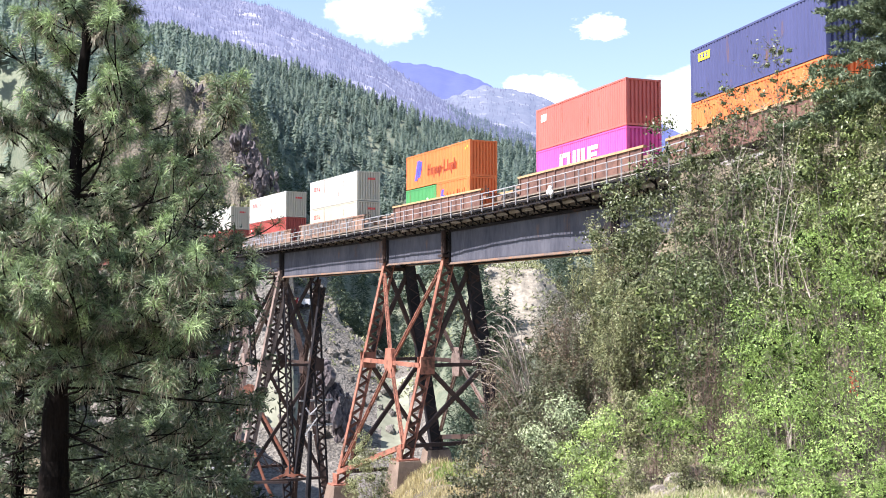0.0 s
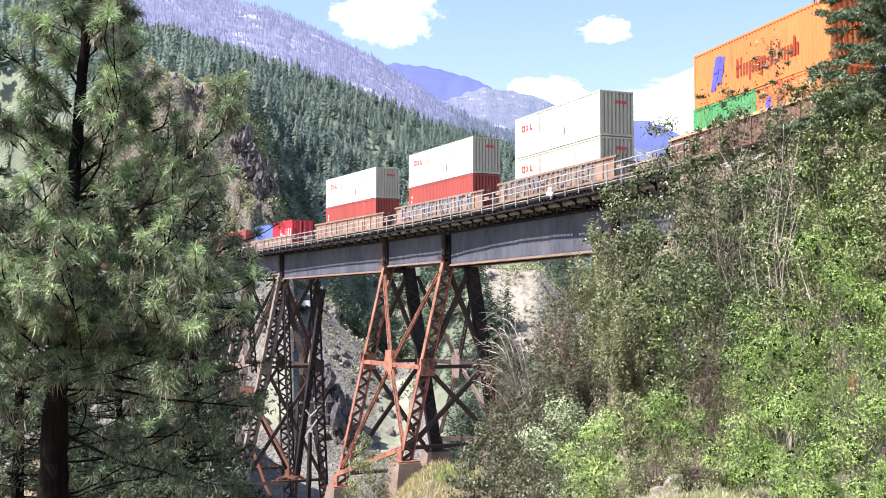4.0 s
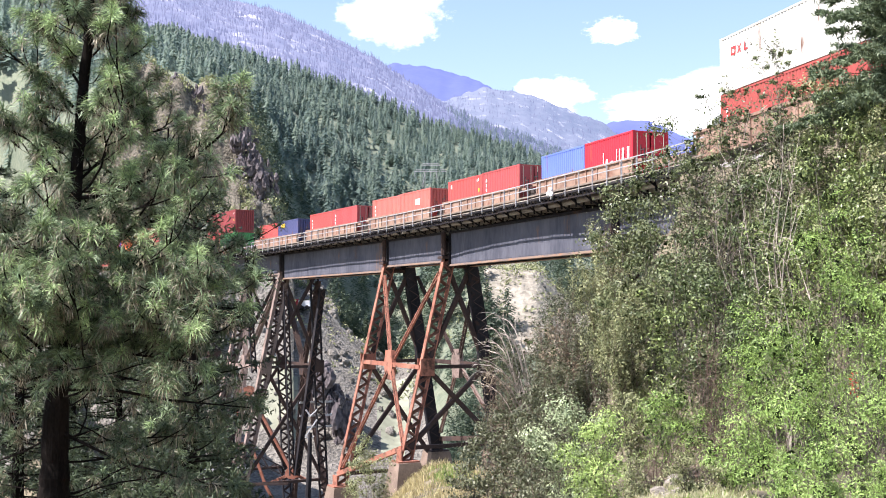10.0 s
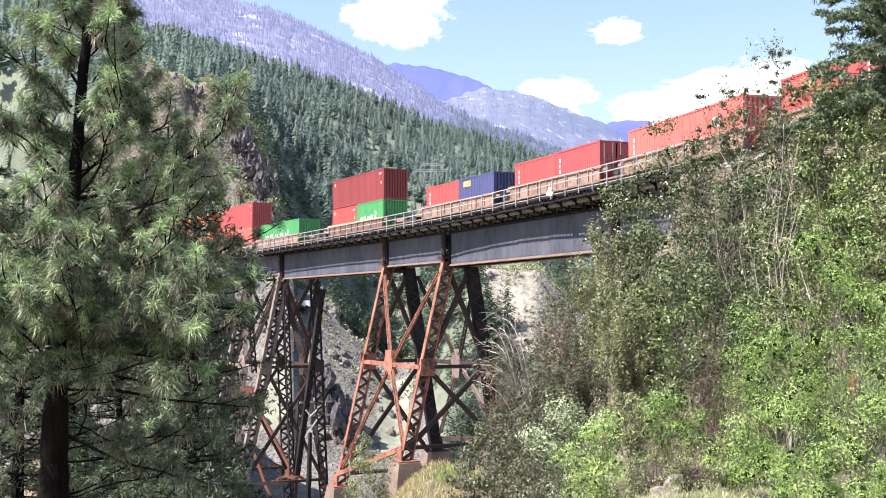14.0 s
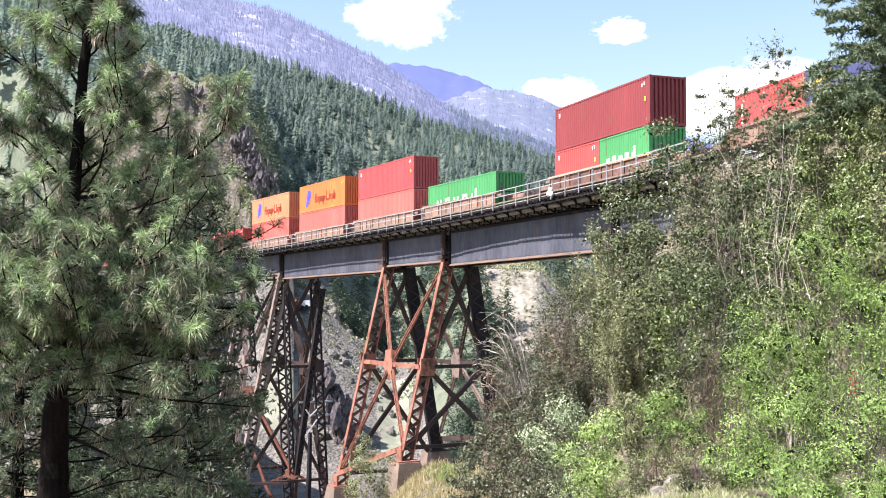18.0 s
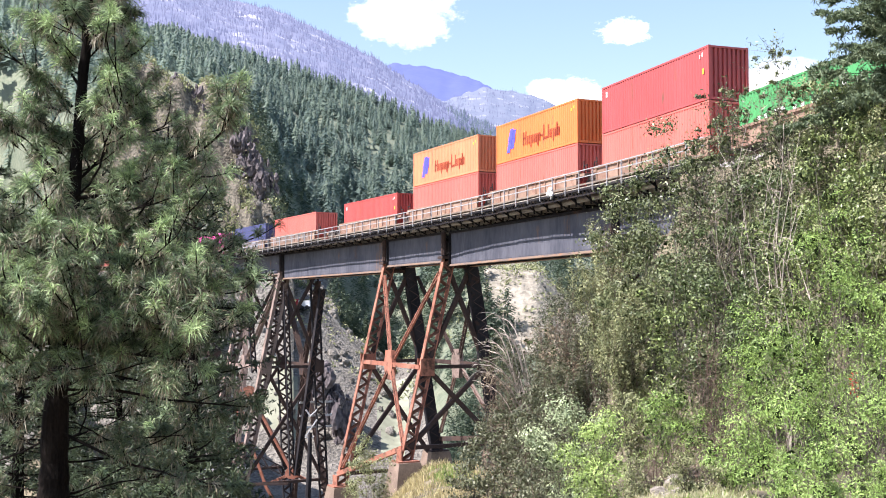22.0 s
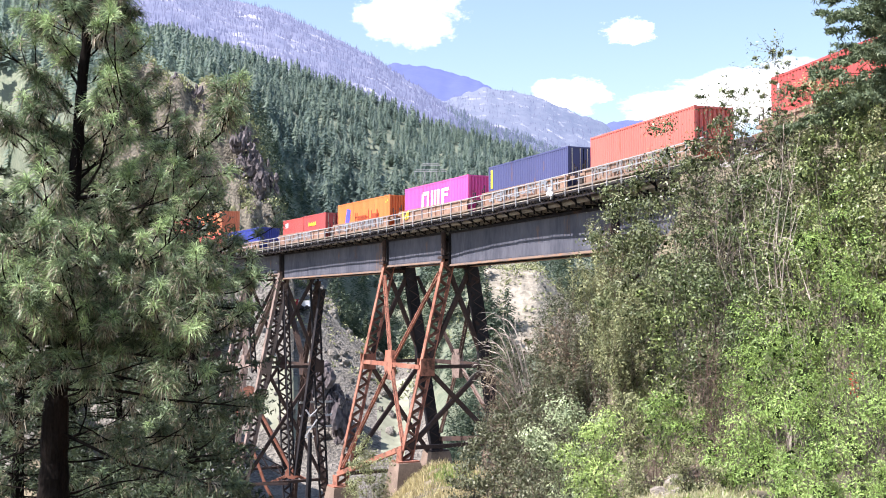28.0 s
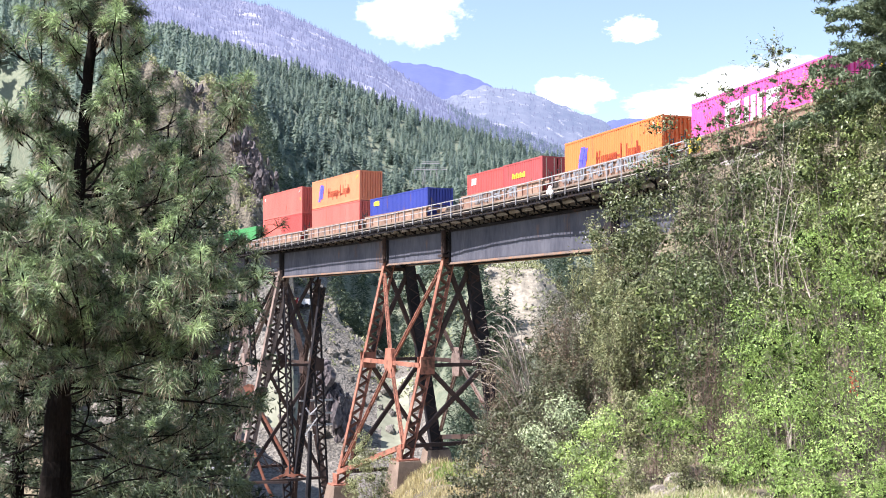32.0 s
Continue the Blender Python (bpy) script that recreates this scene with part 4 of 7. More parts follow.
def container(length, height, colour, label, style="", doors=False, end=None):
    m = P[colour]
    d = box_meshes(length, height)
    t = thing("shipping_container", label, "container", group="containers on the train")
    I = Matrix.Identity(4)
    T = Matrix.Translation
    R180 = Matrix.Rotation(math.pi, 4, "Z")
    painted("side_wall", d["side_wall"], t, m, T((0, -W / 2 + 0.012, 0)))
    painted("side_wall", d["side_wall"], t, m, T((0, W / 2 - 0.012, 0)) @ R180)
    me = P[end] if end else m
    painted("end_wall", d["end_wall"], t, me, T((-length / 2 + 0.03, 0, 0)) @ Matrix.Rotation(-math.pi / 2, 4, "Z"))
    if doors:
        for y in (-W / 4, W / 4):
            dr = painted("door", d["door"], t, me, T((length / 2 - 0.06, y * 0.96, 0)))
            for yy in (-0.32, 0.3):
                painted("lock_rod", d["lock_rod"], dr, P["cream"], T((0.06, yy, 0)))
    else:
        painted("end_wall", d["end_wall"], t, me, T((length / 2 - 0.03, 0, 0)) @ Matrix.Rotation(math.pi / 2, 4, "Z"))
    painted("roof", d["roof"], t, m, I)
    painted("floor", d["floor"], t, m, I)
    for y in (-1, 1):
        painted("bottom_rail", d["bottom_rail"], t, m, T((0, y * (W / 2 - 0.05), 0)))
        painted("top_rail", d["top_rail"], t, m, T((0, y * (W / 2 - 0.03), 0)))
        for x in (-1, 1):
            painted("corner_post", d["corner_post"], t, me if x > 0 else m, T((x * (length / 2 - 0.08), y * (W / 2 - 0.08), 0)))
            for z in (0, height - 0.12):
                painted("corner_casting", d["corner_casting"], t, m, T((x * (length / 2 - 0.09), y * (W / 2 - 0.082), z)))
    for x in (-1, 1):
        painted("end_sill", d["end_sill"], t, me, T((x * (length / 2 - 0.06), 0, 0)))
        painted("end_header", d["end_header"], t, me, T((x * (length / 2 - 0.06), 0, 0)))
    h = height
    if style == "emblem_and_words":
        logo(t, "emblem", [(-4.35, h * 0.22, 0.5, h * 0.30, 0.35), (-4.1, h * 0.50, 0.55, h * 0.30, 0.35), (-3.7, h * 0.30, 0.45, h * 0.26, 0.3), (-3.45, h * 0.54, 0.4, h * 0.22, 0.25)], M_LOGO["blue"], length)
        x, bars = -1.75, []
        for i, (w, lo, hi) in enumerate(((0.16, 0.3, 0.62), (0.16, 0.3, 0.62), (0.45, 0.3, 0.5), (0.40, 0.2, 0.5), (0.45, 0.3, 0.5), (0.42, 0.2, 0.5), (0.28, 0.40, 0.44), (0.14, 0.3, 0.66), (0.36, 0.3, 0.36), (0.16, 0.3, 0.62), (0.38, 0.3, 0.5), (0.40, 0.2, 0.5), (0.42, 0.3, 0.62))):
            if w > 0.3 and hi - lo > 0.12:
                bars += [(x, h * lo, w * 0.42, h * (hi - lo), 0.03), (x + w * 0.60, h * max(lo, 0.3), w * 0.40, h * (min(hi, 0.5) - max(lo, 0.3)), 0.03)]
            else:
                bars.append((x, h * lo, w, h * (hi - lo), 0.03))
            if i == 0:
                bars.append((x, h * 0.44, 0.45, h * 0.05, 0))
                x += 0.13
            x += w + 0.09
        logo(t, "lettering", bars, M_LOGO["dark"], length)
        logo(t, "marking", [(length / 2 - 0.85, h * 0.76, 0.14, 0.16, 0), (length / 2 - 0.5, h * 0.80, 0.12, 0.16, 0)], M_LOGO["yellow"], length)
    elif style == "emblem_small":
        logo(t, "emblem", [(-2.5, h * 0.30, 0.36, h * 0.24, 0.25), (-2.3, h * 0.52, 0.40, h * 0.24, 0.25), (-2.0, h * 0.36, 0.32, h * 0.22, 0.2)], M_LOGO["blue"], length)
        bars = []
        for i, hh in enumerate((0.34, 0.2, 0.28, 0.2, 0.28, 0.05, 0.34, 0.34, 0.2, 0.28, 0.34)):
            bars += [(-1.15 + 0.32 * i, h * 0.34, 0.09, h * hh, 0.02), (-1.03 + 0.32 * i, h * (0.34 if i % 2 else 0.46), 0.11, h * 0.07, 0.0)]
        logo(t, "lettering", bars, M_LOGO["dark"], length)
    elif style == "three_big_letters":
        z0, z1 = h * 0.34, h * 0.44
        logo(t, "lettering", [(-2.6, z0, 0.42, z1, 0.05), (-1.55, z0, 0.42, z1, 0.05), (-2.6, z0 + z1 - 0.3, 1.45, 0.3, 0.05),
                              (-0.75, z0, 0.42, z1, 0.05), (0.45, z0, 0.42, z1, 0.05), (-0.15, z0, 0.42, z1, 0.05),
                              (1.25, z0, 0.42, z1, 0.05), (1.25, z0 + z1 - 0.28, 1.35, 0.28, 0.05), (1.25, z0 + z1 * 0.45, 1.2, 0.25, 0.02)], M_LOGO["white"], length)
    elif style == "red_word":
        logo(t, "lettering", [(-length / 2 + 1.15, h * 0.62, 0.10, 0.42, 0.03), (-length / 2 + 1.48, h * 0.62, 0.10, 0.42, 0.03), (-length / 2 + 1.15, h * 0.62, 0.42, 0.09, 0), (-length / 2 + 1.15, h * 0.62 + 0.34, 0.42, 0.09, 0),
                              (-length / 2 + 1.75, h * 0.62, 0.10, 0.42, 0.3), (-length / 2 + 2.05, h * 0.62, 0.10, 0.42, -0.3), (-length / 2 + 2.4, h * 0.62, 0.10, 0.42, 0.03), (-length / 2 + 2.4, h * 0.62, 0.36, 0.09, 0)], M_LOGO["red"], length)
        for y, w in ((-0.05, 0.16), (0.16, 0.16), (0.37, 0.16), (0.58, 0.12)):
            bm = bmesh.new()
            box(bm, length / 2 - 0.034, length / 2 + 0.002, y, y + w, h * 0.72, h * 0.72 + 0.2)
            part("end_lettering", bm, M_LOGO["red"], t)
    elif style == "big_white_word":
        x, bars = -length * 0.36, []
        for i in range(5):
            w = length * 0.075
            z = h * 0.12
            bars += [(x, z, 0.28, h * 0.36, 0.03), (x + w - 0.28, z, 0.28, h * (0.5 if i == 4 else 0.36), 0.03), (x, z + (h * 0.3 if i % 2 else 0.0), w, 0.24, 0)]
            x += w + length * 0.055
        logo(t, "lettering", bars, M_LOGO["white"], length)
    elif style == "white_word":
        x, bars = -length * 0.10, []
        for w, hh in ((0.12, 0.5), (0.4, 0.22), (0.5, 0.1), (0.12, 0.5), (0.12, 0.5), (0.4, 0.5), (0.4, 0.5)):
            bars.append((x, h * 0.35, w * 0.6, h * 0.3 * hh * 2, 0.02))
            x += w + 0.22
        logo(t, "lettering", bars, M_LOGO["white"], length)
    elif style == "yellow_word":
        logo(t, "lettering", [(-1.6 + 0.3 * i, h * 0.55, 0.22, 0.3 if i % 2 else 0.38, 0.03) for i in range(7)], M_LOGO["yellow"], length)
    elif style == "yellow_mark":
        logo(t, "marking", [(-length / 2 + 0.85, h * 0.72, 1.25, 0.42, 0.0)], M_LOGO["yellow"], length)
        logo(t, "lettering", [(-length / 2 + 1.05 + 0.3 * i, h * 0.76, 0.16, 0.24, 0.0) for i in range(3)], M_LOGO["blue"], length)
    elif style == "yellow_stripe":
        logo(t, "marking", [(-length / 2 + 0.4, h * 0.42, 0.32, h * 0.48, 0.0)], M_LOGO["yellow"], length)
    elif style == "white_square":
        logo(t, "marking", [(-length / 2 + 0.75, h * 0.66, 0.35, 0.5, 0.05), (-length / 2 + 1.15, h * 0.66, 0.4, 0.5, 0.05)], M_LOGO["white"], length)
    elif style == "white_middle":
        logo(t, "marking", [(0.1, h * 0.52, 0.42, 0.5, 0.05), (0.6, h * 0.5, 0.36, 0.55, 0.05)], M_LOGO["white"], length)
    elif style == "white_marks":
        logo(t, "marking", [(-length / 2 + 0.6, h * 0.28 + 0.36 * i, 0.13 + 0.05 * (i % 2), 0.24, 0.0) for i in range(4)], M_LOGO["white"], length)
    elif style == "corner_marks":
        logo(t, "marking", [(-length / 2 + 0.55, h * 0.76, 0.2, 0.3, 0.0), (length / 2 - 0.9, h * 0.80, 0.1, 0.2, 0), (length / 2 - 0.65, h * 0.82, 0.1, 0.2, 0)], M_LOGO["white"], length)
        logo(t, "plate", [(length / 2 - 0.62, h * 0.5, 0.16, 0.28, 0)], M_LOGO["yellow"], length)
    return t


def well_car(body, sill_top, pitch_f, pitch_b, label, spray=0, brown=False):
    """One unit of a well car: body = length of its well. Bogies stand half-way to the next units."""
    t = thing("well_car", label, "rail car", group="well cars of the train")
    hl = body / 2
    for sgn in (-1, 1):
        bm = bmesh.new()
        y = sgn * 1.42
        box(bm, -hl, hl, y - 0.03, y + 0.03, 0.32, sill_top - 0.12)
        ch = bmesh.new()
        box(ch, -hl - 0.3, hl + 0.3, y - 0.12, y + 0.12, sill_top - 0.14, sill_top)
        part("top_chord", ch, M_CHORD if brown else M_SILL, t)
        box(bm, -hl, hl, y - 0.12, y + 0.10, 0.26, 0.38)
        n = int(body / 1.3)
        for i in range(n + 1):
            x = -hl + body * i / n
            box(bm, x - 0.05, x + 0.05, y + sgn * 0.03, y + sgn * 0.10, 0.38, sill_top - 0.14)
        part("side_sill", bm, M_SILL_BROWN if brown else M_SILL, t)
    bm = bmesh.new()
    box(bm, -hl, hl, -1.36, 1.36, 0.27, 0.33)
    part("well_floor", bm, M_BOGIE, t)
    for end, ext in ((1, pitch_f), (-1, pitch_b)):
        bm = bmesh.new()
        x0, x1 = end * hl, end * (ext - 0.35)
        a, b = min(x0, x1), max(x0, x1)
        box(bm, a, b, -0.45, 0.45, 0.75, 1.05)
        box(bm, min(x0, x0 + end * 0.9), max(x0, x0 + end * 0.9), -1.4, 1.4, 0.95, 1.12)
        part("end_platform", bm, M_SILL, t)
        bm = bmesh.new()
        for y in (-1.2, 1.2):
            bar(bm, (x0 + end * 0.5, y, 1.1), (x0 + end * 0.5, y, 1.95), 0.05, 0.05)
            bar(bm, (x0 + end * 0.9, y, 1.1), (x0 + end * 0.9, y, 1.7), 0.05, 0.05)
            bar(bm, (x0 + end * 0.5, y, 1.65), (x0 + end * 0.9, y, 1.65), 0.05, 0.05)
        bar(bm, (x0 + end * 0.6, -1.2, 1.3), (x0 + end * 0.6, 1.2, 1.3), 0.06, 0.06)
        part("grab_rail", bm, M_BOGIE, t)
    # bogie at the rear
    bx = -(pitch_b - 0.0)
    for y in (-1.0, 1.0):
        bm = bmesh.new()
        bar(bm, (bx - 0.9, y, 0.46), (bx + 0.9, y, 0.46), 0.16, 0.22)
        bar(bm, (bx - 0.55, y, 0.75), (bx + 0.55, y, 0.75), 0.16, 0.2)
        bar(bm, (bx - 0.9, y, 0.48), (bx - 0.5, y, 0.76), 0.15, 0.14)
        bar(bm, (bx + 0.9, y, 0.48), (bx + 0.5, y, 0.76), 0.15, 0.14)
        box(bm, bx - 0.25, bx + 0.25, y - 0.1, y + 0.1, 0.3, 0.75)
        part("bogie_frame", bm, M_BOGIE, t)
    bm = bmesh.new()
    box(bm, bx - 0.2, bx + 0.2, -1.15, 1.15, 0.55, 0.8)
    part("bolster", bm, M_BOGIE, t)
    for dx in (-0.88, 0.88):
        bm = bmesh.new()
        for y in (-0.76, 0.76):
            tube(bm, [Vector((bx + dx, y - 0.06, 0.44)), Vector((bx + dx, y + 0.06, 0.44))], [0.44, 0.44], 16)
        tube(bm, [Vector((bx + dx, -0.95, 0.44)), Vector((bx + dx, 0.95, 0.44))], [0.08, 0.08], 8)
        part("wheelset", bm, M_BOGIE, t)
    if spray:
        rnd = random.Random(spray)
        bm = bmesh.new()
        yellow = spray == 20
        x, end = (-hl + 0.6, -hl + 2.0) if yellow else (-hl + rnd.uniform(0.3, 2.0), hl * rnd.uniform(0.35, 0.95))
        lo, hi = 0.40, sill_top - 0.02
        while x < end:
            # big letter shapes: two or three strokes joined by bows
            w = rnd.uniform(0.45, 0.8)
            for k in range(rnd.randint(2, 4)):
                a = x + rnd.uniform(0, w)
                b = a + rnd.uniform(-0.25, 0.25)
                z0, z1 = lo + rnd.uniform(0, 0.2), hi - rnd.uniform(0, 0.15)
                th = rnd.uniform(0.05, 0.13)
                bm.faces.new([bm.verts.new((px, -1.567 - 0.003 * (k + 1), pz)) for px, pz in ((a, z0), (a + th, z0), (b + th, z1), (b, z1))])
            for k in range(rnd.randint(1, 2)):
                z0 = rnd.uniform(lo + 0.05, hi - 0.15)
                bm.faces.new([bm.verts.new((px, -1.57 - 0.012 - 0.003 * k, pz)) for px, pz in ((x, z0), (x + w, z0 + rnd.uniform(-0.1, 0.1)), (x + w, z0 + 0.13), (x, z0 + 0.10))])
            x += w + rnd.uniform(0.05, 0.2)
        part("spray_paint", bm, M_LOGO["yellow"] if yellow else rnd.choice([M_LOGO["chalk"], M_LOGO["pale"]]), t, "sprayed graffiti strokes")
    return t


HC, STD = 2.896, 2.591
L40, L20 = 12.192, 6.058
# each car: offset along the train, kind of well, upper box, lower boxes (far one first)
CARS = [
    (55.35, 53, (L40, HC, "navy", "yellow_mark"), [(L40, HC, "orange", "")], 0),
    (35.76, 53, (L40, HC, "coral", "white_square"), [(L40, HC, "magenta", "three_big_letters")], 0),
    (12.69, 53, (L40, HC, "orange", "emblem_and_words"), [(L20, STD, "green", "big_white_word"), (L20, STD, "orange", "emblem_small")], 0),
    (-10.54, 53, (L40, HC, "white", "red_word"), [(L40, HC, "cream", "red_word")], 3),
    (-29.84, 53, (L40, HC, "white", "red_word"), [(L40, HC, "oxide", "white_marks")], 5),
    (-49.18, 53, (L40, HC, "white", "red_word"), [(L40, HC, "oxide", "white_marks")], 0),
    (-70.90, 40, None, [(L20, STD, "blue", "white_corner"), (L20, STD, "crimson", "white_word")], 0),
    (-86.51, 40, None, [(L20, STD, "red", "corner_marks"), (L20, STD, "maroon", "white_marks")], 0),
    (-102.18, 40, None, [(L20, STD, "coral", "white_marks"), (L20, STD, "coral", "white_middle")], 0),
    (-118.02, 40, None, [(L20, STD, "red", "white_marks"), (L20, STD, "maroon", "white_marks")], 0),
    (-133.69, 40, None, [(L20, STD, "red", "white_marks"), (L20, STD, "navy", "yellow_mark")], 0),
    (-154.97, 40, (L40, HC, "wine", "corner_marks"), [(L20, STD, "red", "corner_marks"), (L20, STD, "green", "big_white_word")], 0),
    (-176.43, 40, None, [(L40, STD, "green", "big_white_word")], 0),
    (-191.60, 40, (L40, HC, "maroon", "corner_marks"), [(L40, HC, "coral", "")], 0),
    (-207.12, 40, (L40, HC, "orange", "emblem_and_words"), [(L40, HC, "coral", "")], 0),
    (-222.44, 40, (L40, HC, "salmon", "emblem_and_words"), [(L40, HC, "coral", "")], 0),
    (-238.04, 40, None, [(L40, HC, "red", "corner_marks")], 0),
    (-257.65, 40, None, [(L40, HC, "coral", "")], 11),
    (-272.97, 40, None, [(L40, HC, "navy", "yellow_stripe")], 12),
    (-288.72, 40, None, [(L40, HC, "magenta", "three_big_letters")], 20),
    (-304.19, 40, None, [(L40, HC, "orange", "emblem_and_words")], 14),
    (-319.58, 40, None, [(L20, STD, "red", "white_square"), (L20, STD, "maroon", "yellow_word")], 15),
    (-339.35, 40, None, [(L40, STD, "royal", "yellow_mark")], 0),
    (-354.09, 40, (L40, HC, "salmon", "emblem_and_words"), [(L40, HC, "coral", "")], 0),
    (-369.12, 40, (L40, HC, "coral", "corner_marks"), [(L20, HC, "coral", ""), (L20, HC, "red", "")], 0),
    (-383.81, 40, None, [(L40, STD, "green", "big_white_word")], 0),
]
WORDS = {"navy": "navy blue", "coral": "faded red", "oxide": "oxide red", "maroon": "brownish red", "white": "dirty white", "cream": "cream white", "crimson": "bright red", "blue": "mid blue", "royal": "royal blue", "wine": "wine red", "salmon": "faded orange"}
SAYS = {"emblem_and_words": "with blue emblem and lettering", "emblem_small": "with small blue emblem", "three_big_letters": "with three big white letters", "red_word": "with a small red word", "big_white_word": "with big white word",
        "white_word": "with a white word", "yellow_word": "with yellow word", "yellow_mark": "with a yellow mark", "yellow_stripe": "with a yellow stripe", "white_square": "with a white mark",
        "white_middle": "with a white mark", "white_marks": "with small white marks", "corner_marks": "with small marks"}
MOVERS = []
FLOOR_Z = 0.345


def make_train():
    offs = [c[0] for c in CARS]
    for i, (off, kind, upper, lowers, spray) in enumerate(CARS):
        f = (offs[i - 1] - off) / 2 if i else 9.8
        b = (off - offs[i + 1]) / 2 if i + 1 < len(CARS) else 7.6
        car = well_car(16.4 if kind == 53 else 12.75, 1.72 if kind == 53 else 1.28, f, b,
                       ("long brown well car with yellow top chords" if i < 3 or i == 11 else "long rusty orange well car carrying stacked containers") if kind == 53 else "short rusty orange well car with containers" + (" and graffiti" if spray else ""), spray, i < 3 or i == 11)
        MOVERS.append((car, off, 0.0))
        z = FLOOR_Z
        size = 2 if len(lowers) == 2 else 1
        for k, (ln, h, col, st) in enumerate(lowers):
            dx = 0.0 if size == 1 else (-1 if k == 0 else 1) * (ln / 2 + 0.04)
            where = "under another" if upper else "alone in its well"
            word = WORDS.get(col, col)
            size_word = "long" if ln > 7 else "short"
            c = container(ln, h, col, f"{size_word} {word} container {SAYS.get(st, '')} {where if st != 'big_white_word' else 'in its well'}".replace("  ", " "), st, doors=(col in ("crimson", "maroon") and ln < 7) or (col == "navy" and not upper and i > 15))
            MOVERS.append((c, off + dx, z))
        if upper:
            ln, h, col, st = upper
            c = container(ln, h, col, f"long {WORDS.get(col, col)} container {SAYS.get(st, '')} stacked on top", st, end="cream" if col == "white" else None)
            MOVERS.append((c, off, z + lowers[0][1] + 0.022))


make_train()
# ---- plants ----
SWAY = []
# the third tone puts the crown's own shade into the needle colour
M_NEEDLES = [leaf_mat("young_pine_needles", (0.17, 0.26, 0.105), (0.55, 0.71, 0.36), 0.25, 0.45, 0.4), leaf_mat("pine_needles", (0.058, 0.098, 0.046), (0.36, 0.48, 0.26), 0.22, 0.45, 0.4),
             leaf_mat("shade_dark_pine_needles", (0.028, 0.045, 0.023), (0.20, 0.265, 0.14), 0.15, 0.5, 0.3)]
M_NEEDLE_OLD = leaf_mat("old_pine_needles", (0.07, 0.062, 0.046), (0.44, 0.39, 0.28), 0.15)
M_PINE_BARK = mat("dark_pine_bark", (0.005, 0.0045, 0.004), (0.019, 0.015, 0.013), 6.0, 0.95, 0.02, stretch=(1, 1, 0.3), spec=0.05)
M_TWIG = mat("grey_twig_bark", (0.05, 0.042, 0.035), (0.19, 0.16, 0.135), 5.0, 0.9, 0.0)
M_PALE_TWIG = mat("pale_stem_bark", (0.24, 0.20, 0.17), (0.52, 0.46, 0.40), 5.0, 0.9, 0.0)
M_BROWN_TWIG = mat("brown_twig_bark", (0.07, 0.05, 0.04), (0.18, 0.13, 0.10), 5.0, 0.9, 0.0)
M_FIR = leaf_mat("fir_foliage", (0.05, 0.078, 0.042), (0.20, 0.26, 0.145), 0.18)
# fir foliage with shade put into its colour, for behind the pine
M_SHADE_FIR = leaf_mat("shade_dark_conifer_foliage", (0.02, 0.034, 0.018), (0.085, 0.115, 0.058), 0.15)
# distance haze is put into this pale blue-green foliage colour
M_FOREST = leaf_mat("haze_pale_conifer_foliage", (0.13, 0.186, 0.166), (0.215, 0.277, 0.222), 0.6)
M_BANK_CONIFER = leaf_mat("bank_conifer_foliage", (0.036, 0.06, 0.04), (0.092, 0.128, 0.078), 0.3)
# blue glow on far conifers and dead trees paints the air's haze
M_RIDGE = mat("haze_blue_far_conifers", (0.05, 0.07, 0.06), (0.10, 0.13, 0.10), 0.02, 0.95)
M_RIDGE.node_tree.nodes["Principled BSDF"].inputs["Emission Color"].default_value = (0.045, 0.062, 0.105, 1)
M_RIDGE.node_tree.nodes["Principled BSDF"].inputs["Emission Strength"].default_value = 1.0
M_DEAD = mat("hazed_dead_grey_trees", (0.04, 0.04, 0.055), (0.11, 0.105, 0.12), 0.01, 0.95)
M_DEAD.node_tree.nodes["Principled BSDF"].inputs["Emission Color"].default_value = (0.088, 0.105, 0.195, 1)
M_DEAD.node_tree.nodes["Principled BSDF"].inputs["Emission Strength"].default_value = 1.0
LEAVES = {
    "grey": leaf_mat("grey_green_leaves", (0.022, 0.035, 0.013), (0.245, 0.285, 0.13), 0.08, 0.42, 0.38, 1.3),
    "green": leaf_mat("green_leaves", (0.022, 0.043, 0.010), (0.31, 0.39, 0.13), 0.08, 0.4, 0.5, 1.5),
    "bright": leaf_mat("bright_green_leaves", (0.042, 0.088, 0.014), (0.345, 0.51, 0.135), 0.08, 0.45, 0.3, 2.0),
    "fresh": leaf_mat("fresh_green_leaves", (0.12, 0.21, 0.038), (0.46, 0.65, 0.20), 0.18, 0.45, 0.35, 1.6),
    "lime": leaf_mat("lime_green_leaves", (0.10, 0.18, 0.03), (0.58, 0.75, 0.26), 0.2, 0.5, 0.3, 2.0),
    "pale": leaf_mat("pale_green_leaves", (0.085, 0.12, 0.05), (0.60, 0.70, 0.42), 0.15, 0.5, 0.3, 2.0),
    "olive": leaf_mat("olive_leaves", (0.085, 0.098, 0.042), (0.43, 0.455, 0.235), 0.2, 0.5, 0.3, 1.2),
    "deep": leaf_mat("dark_green_leaves", (0.014, 0.026, 0.008), (0.165, 0.22, 0.085), 0.08, 0.42, 0.4, 1.6),
    "dull": leaf_mat("dull_grey_brown_leaves", (0.028, 0.032, 0.017), (0.185, 0.20, 0.115), 0.1, 0.5, 0.3, 1.6),
    "dry": leaf_mat("dry_brownish_leaves", (0.08, 0.064, 0.045), (0.34, 0.28, 0.19), 0.2, 0.6),
}
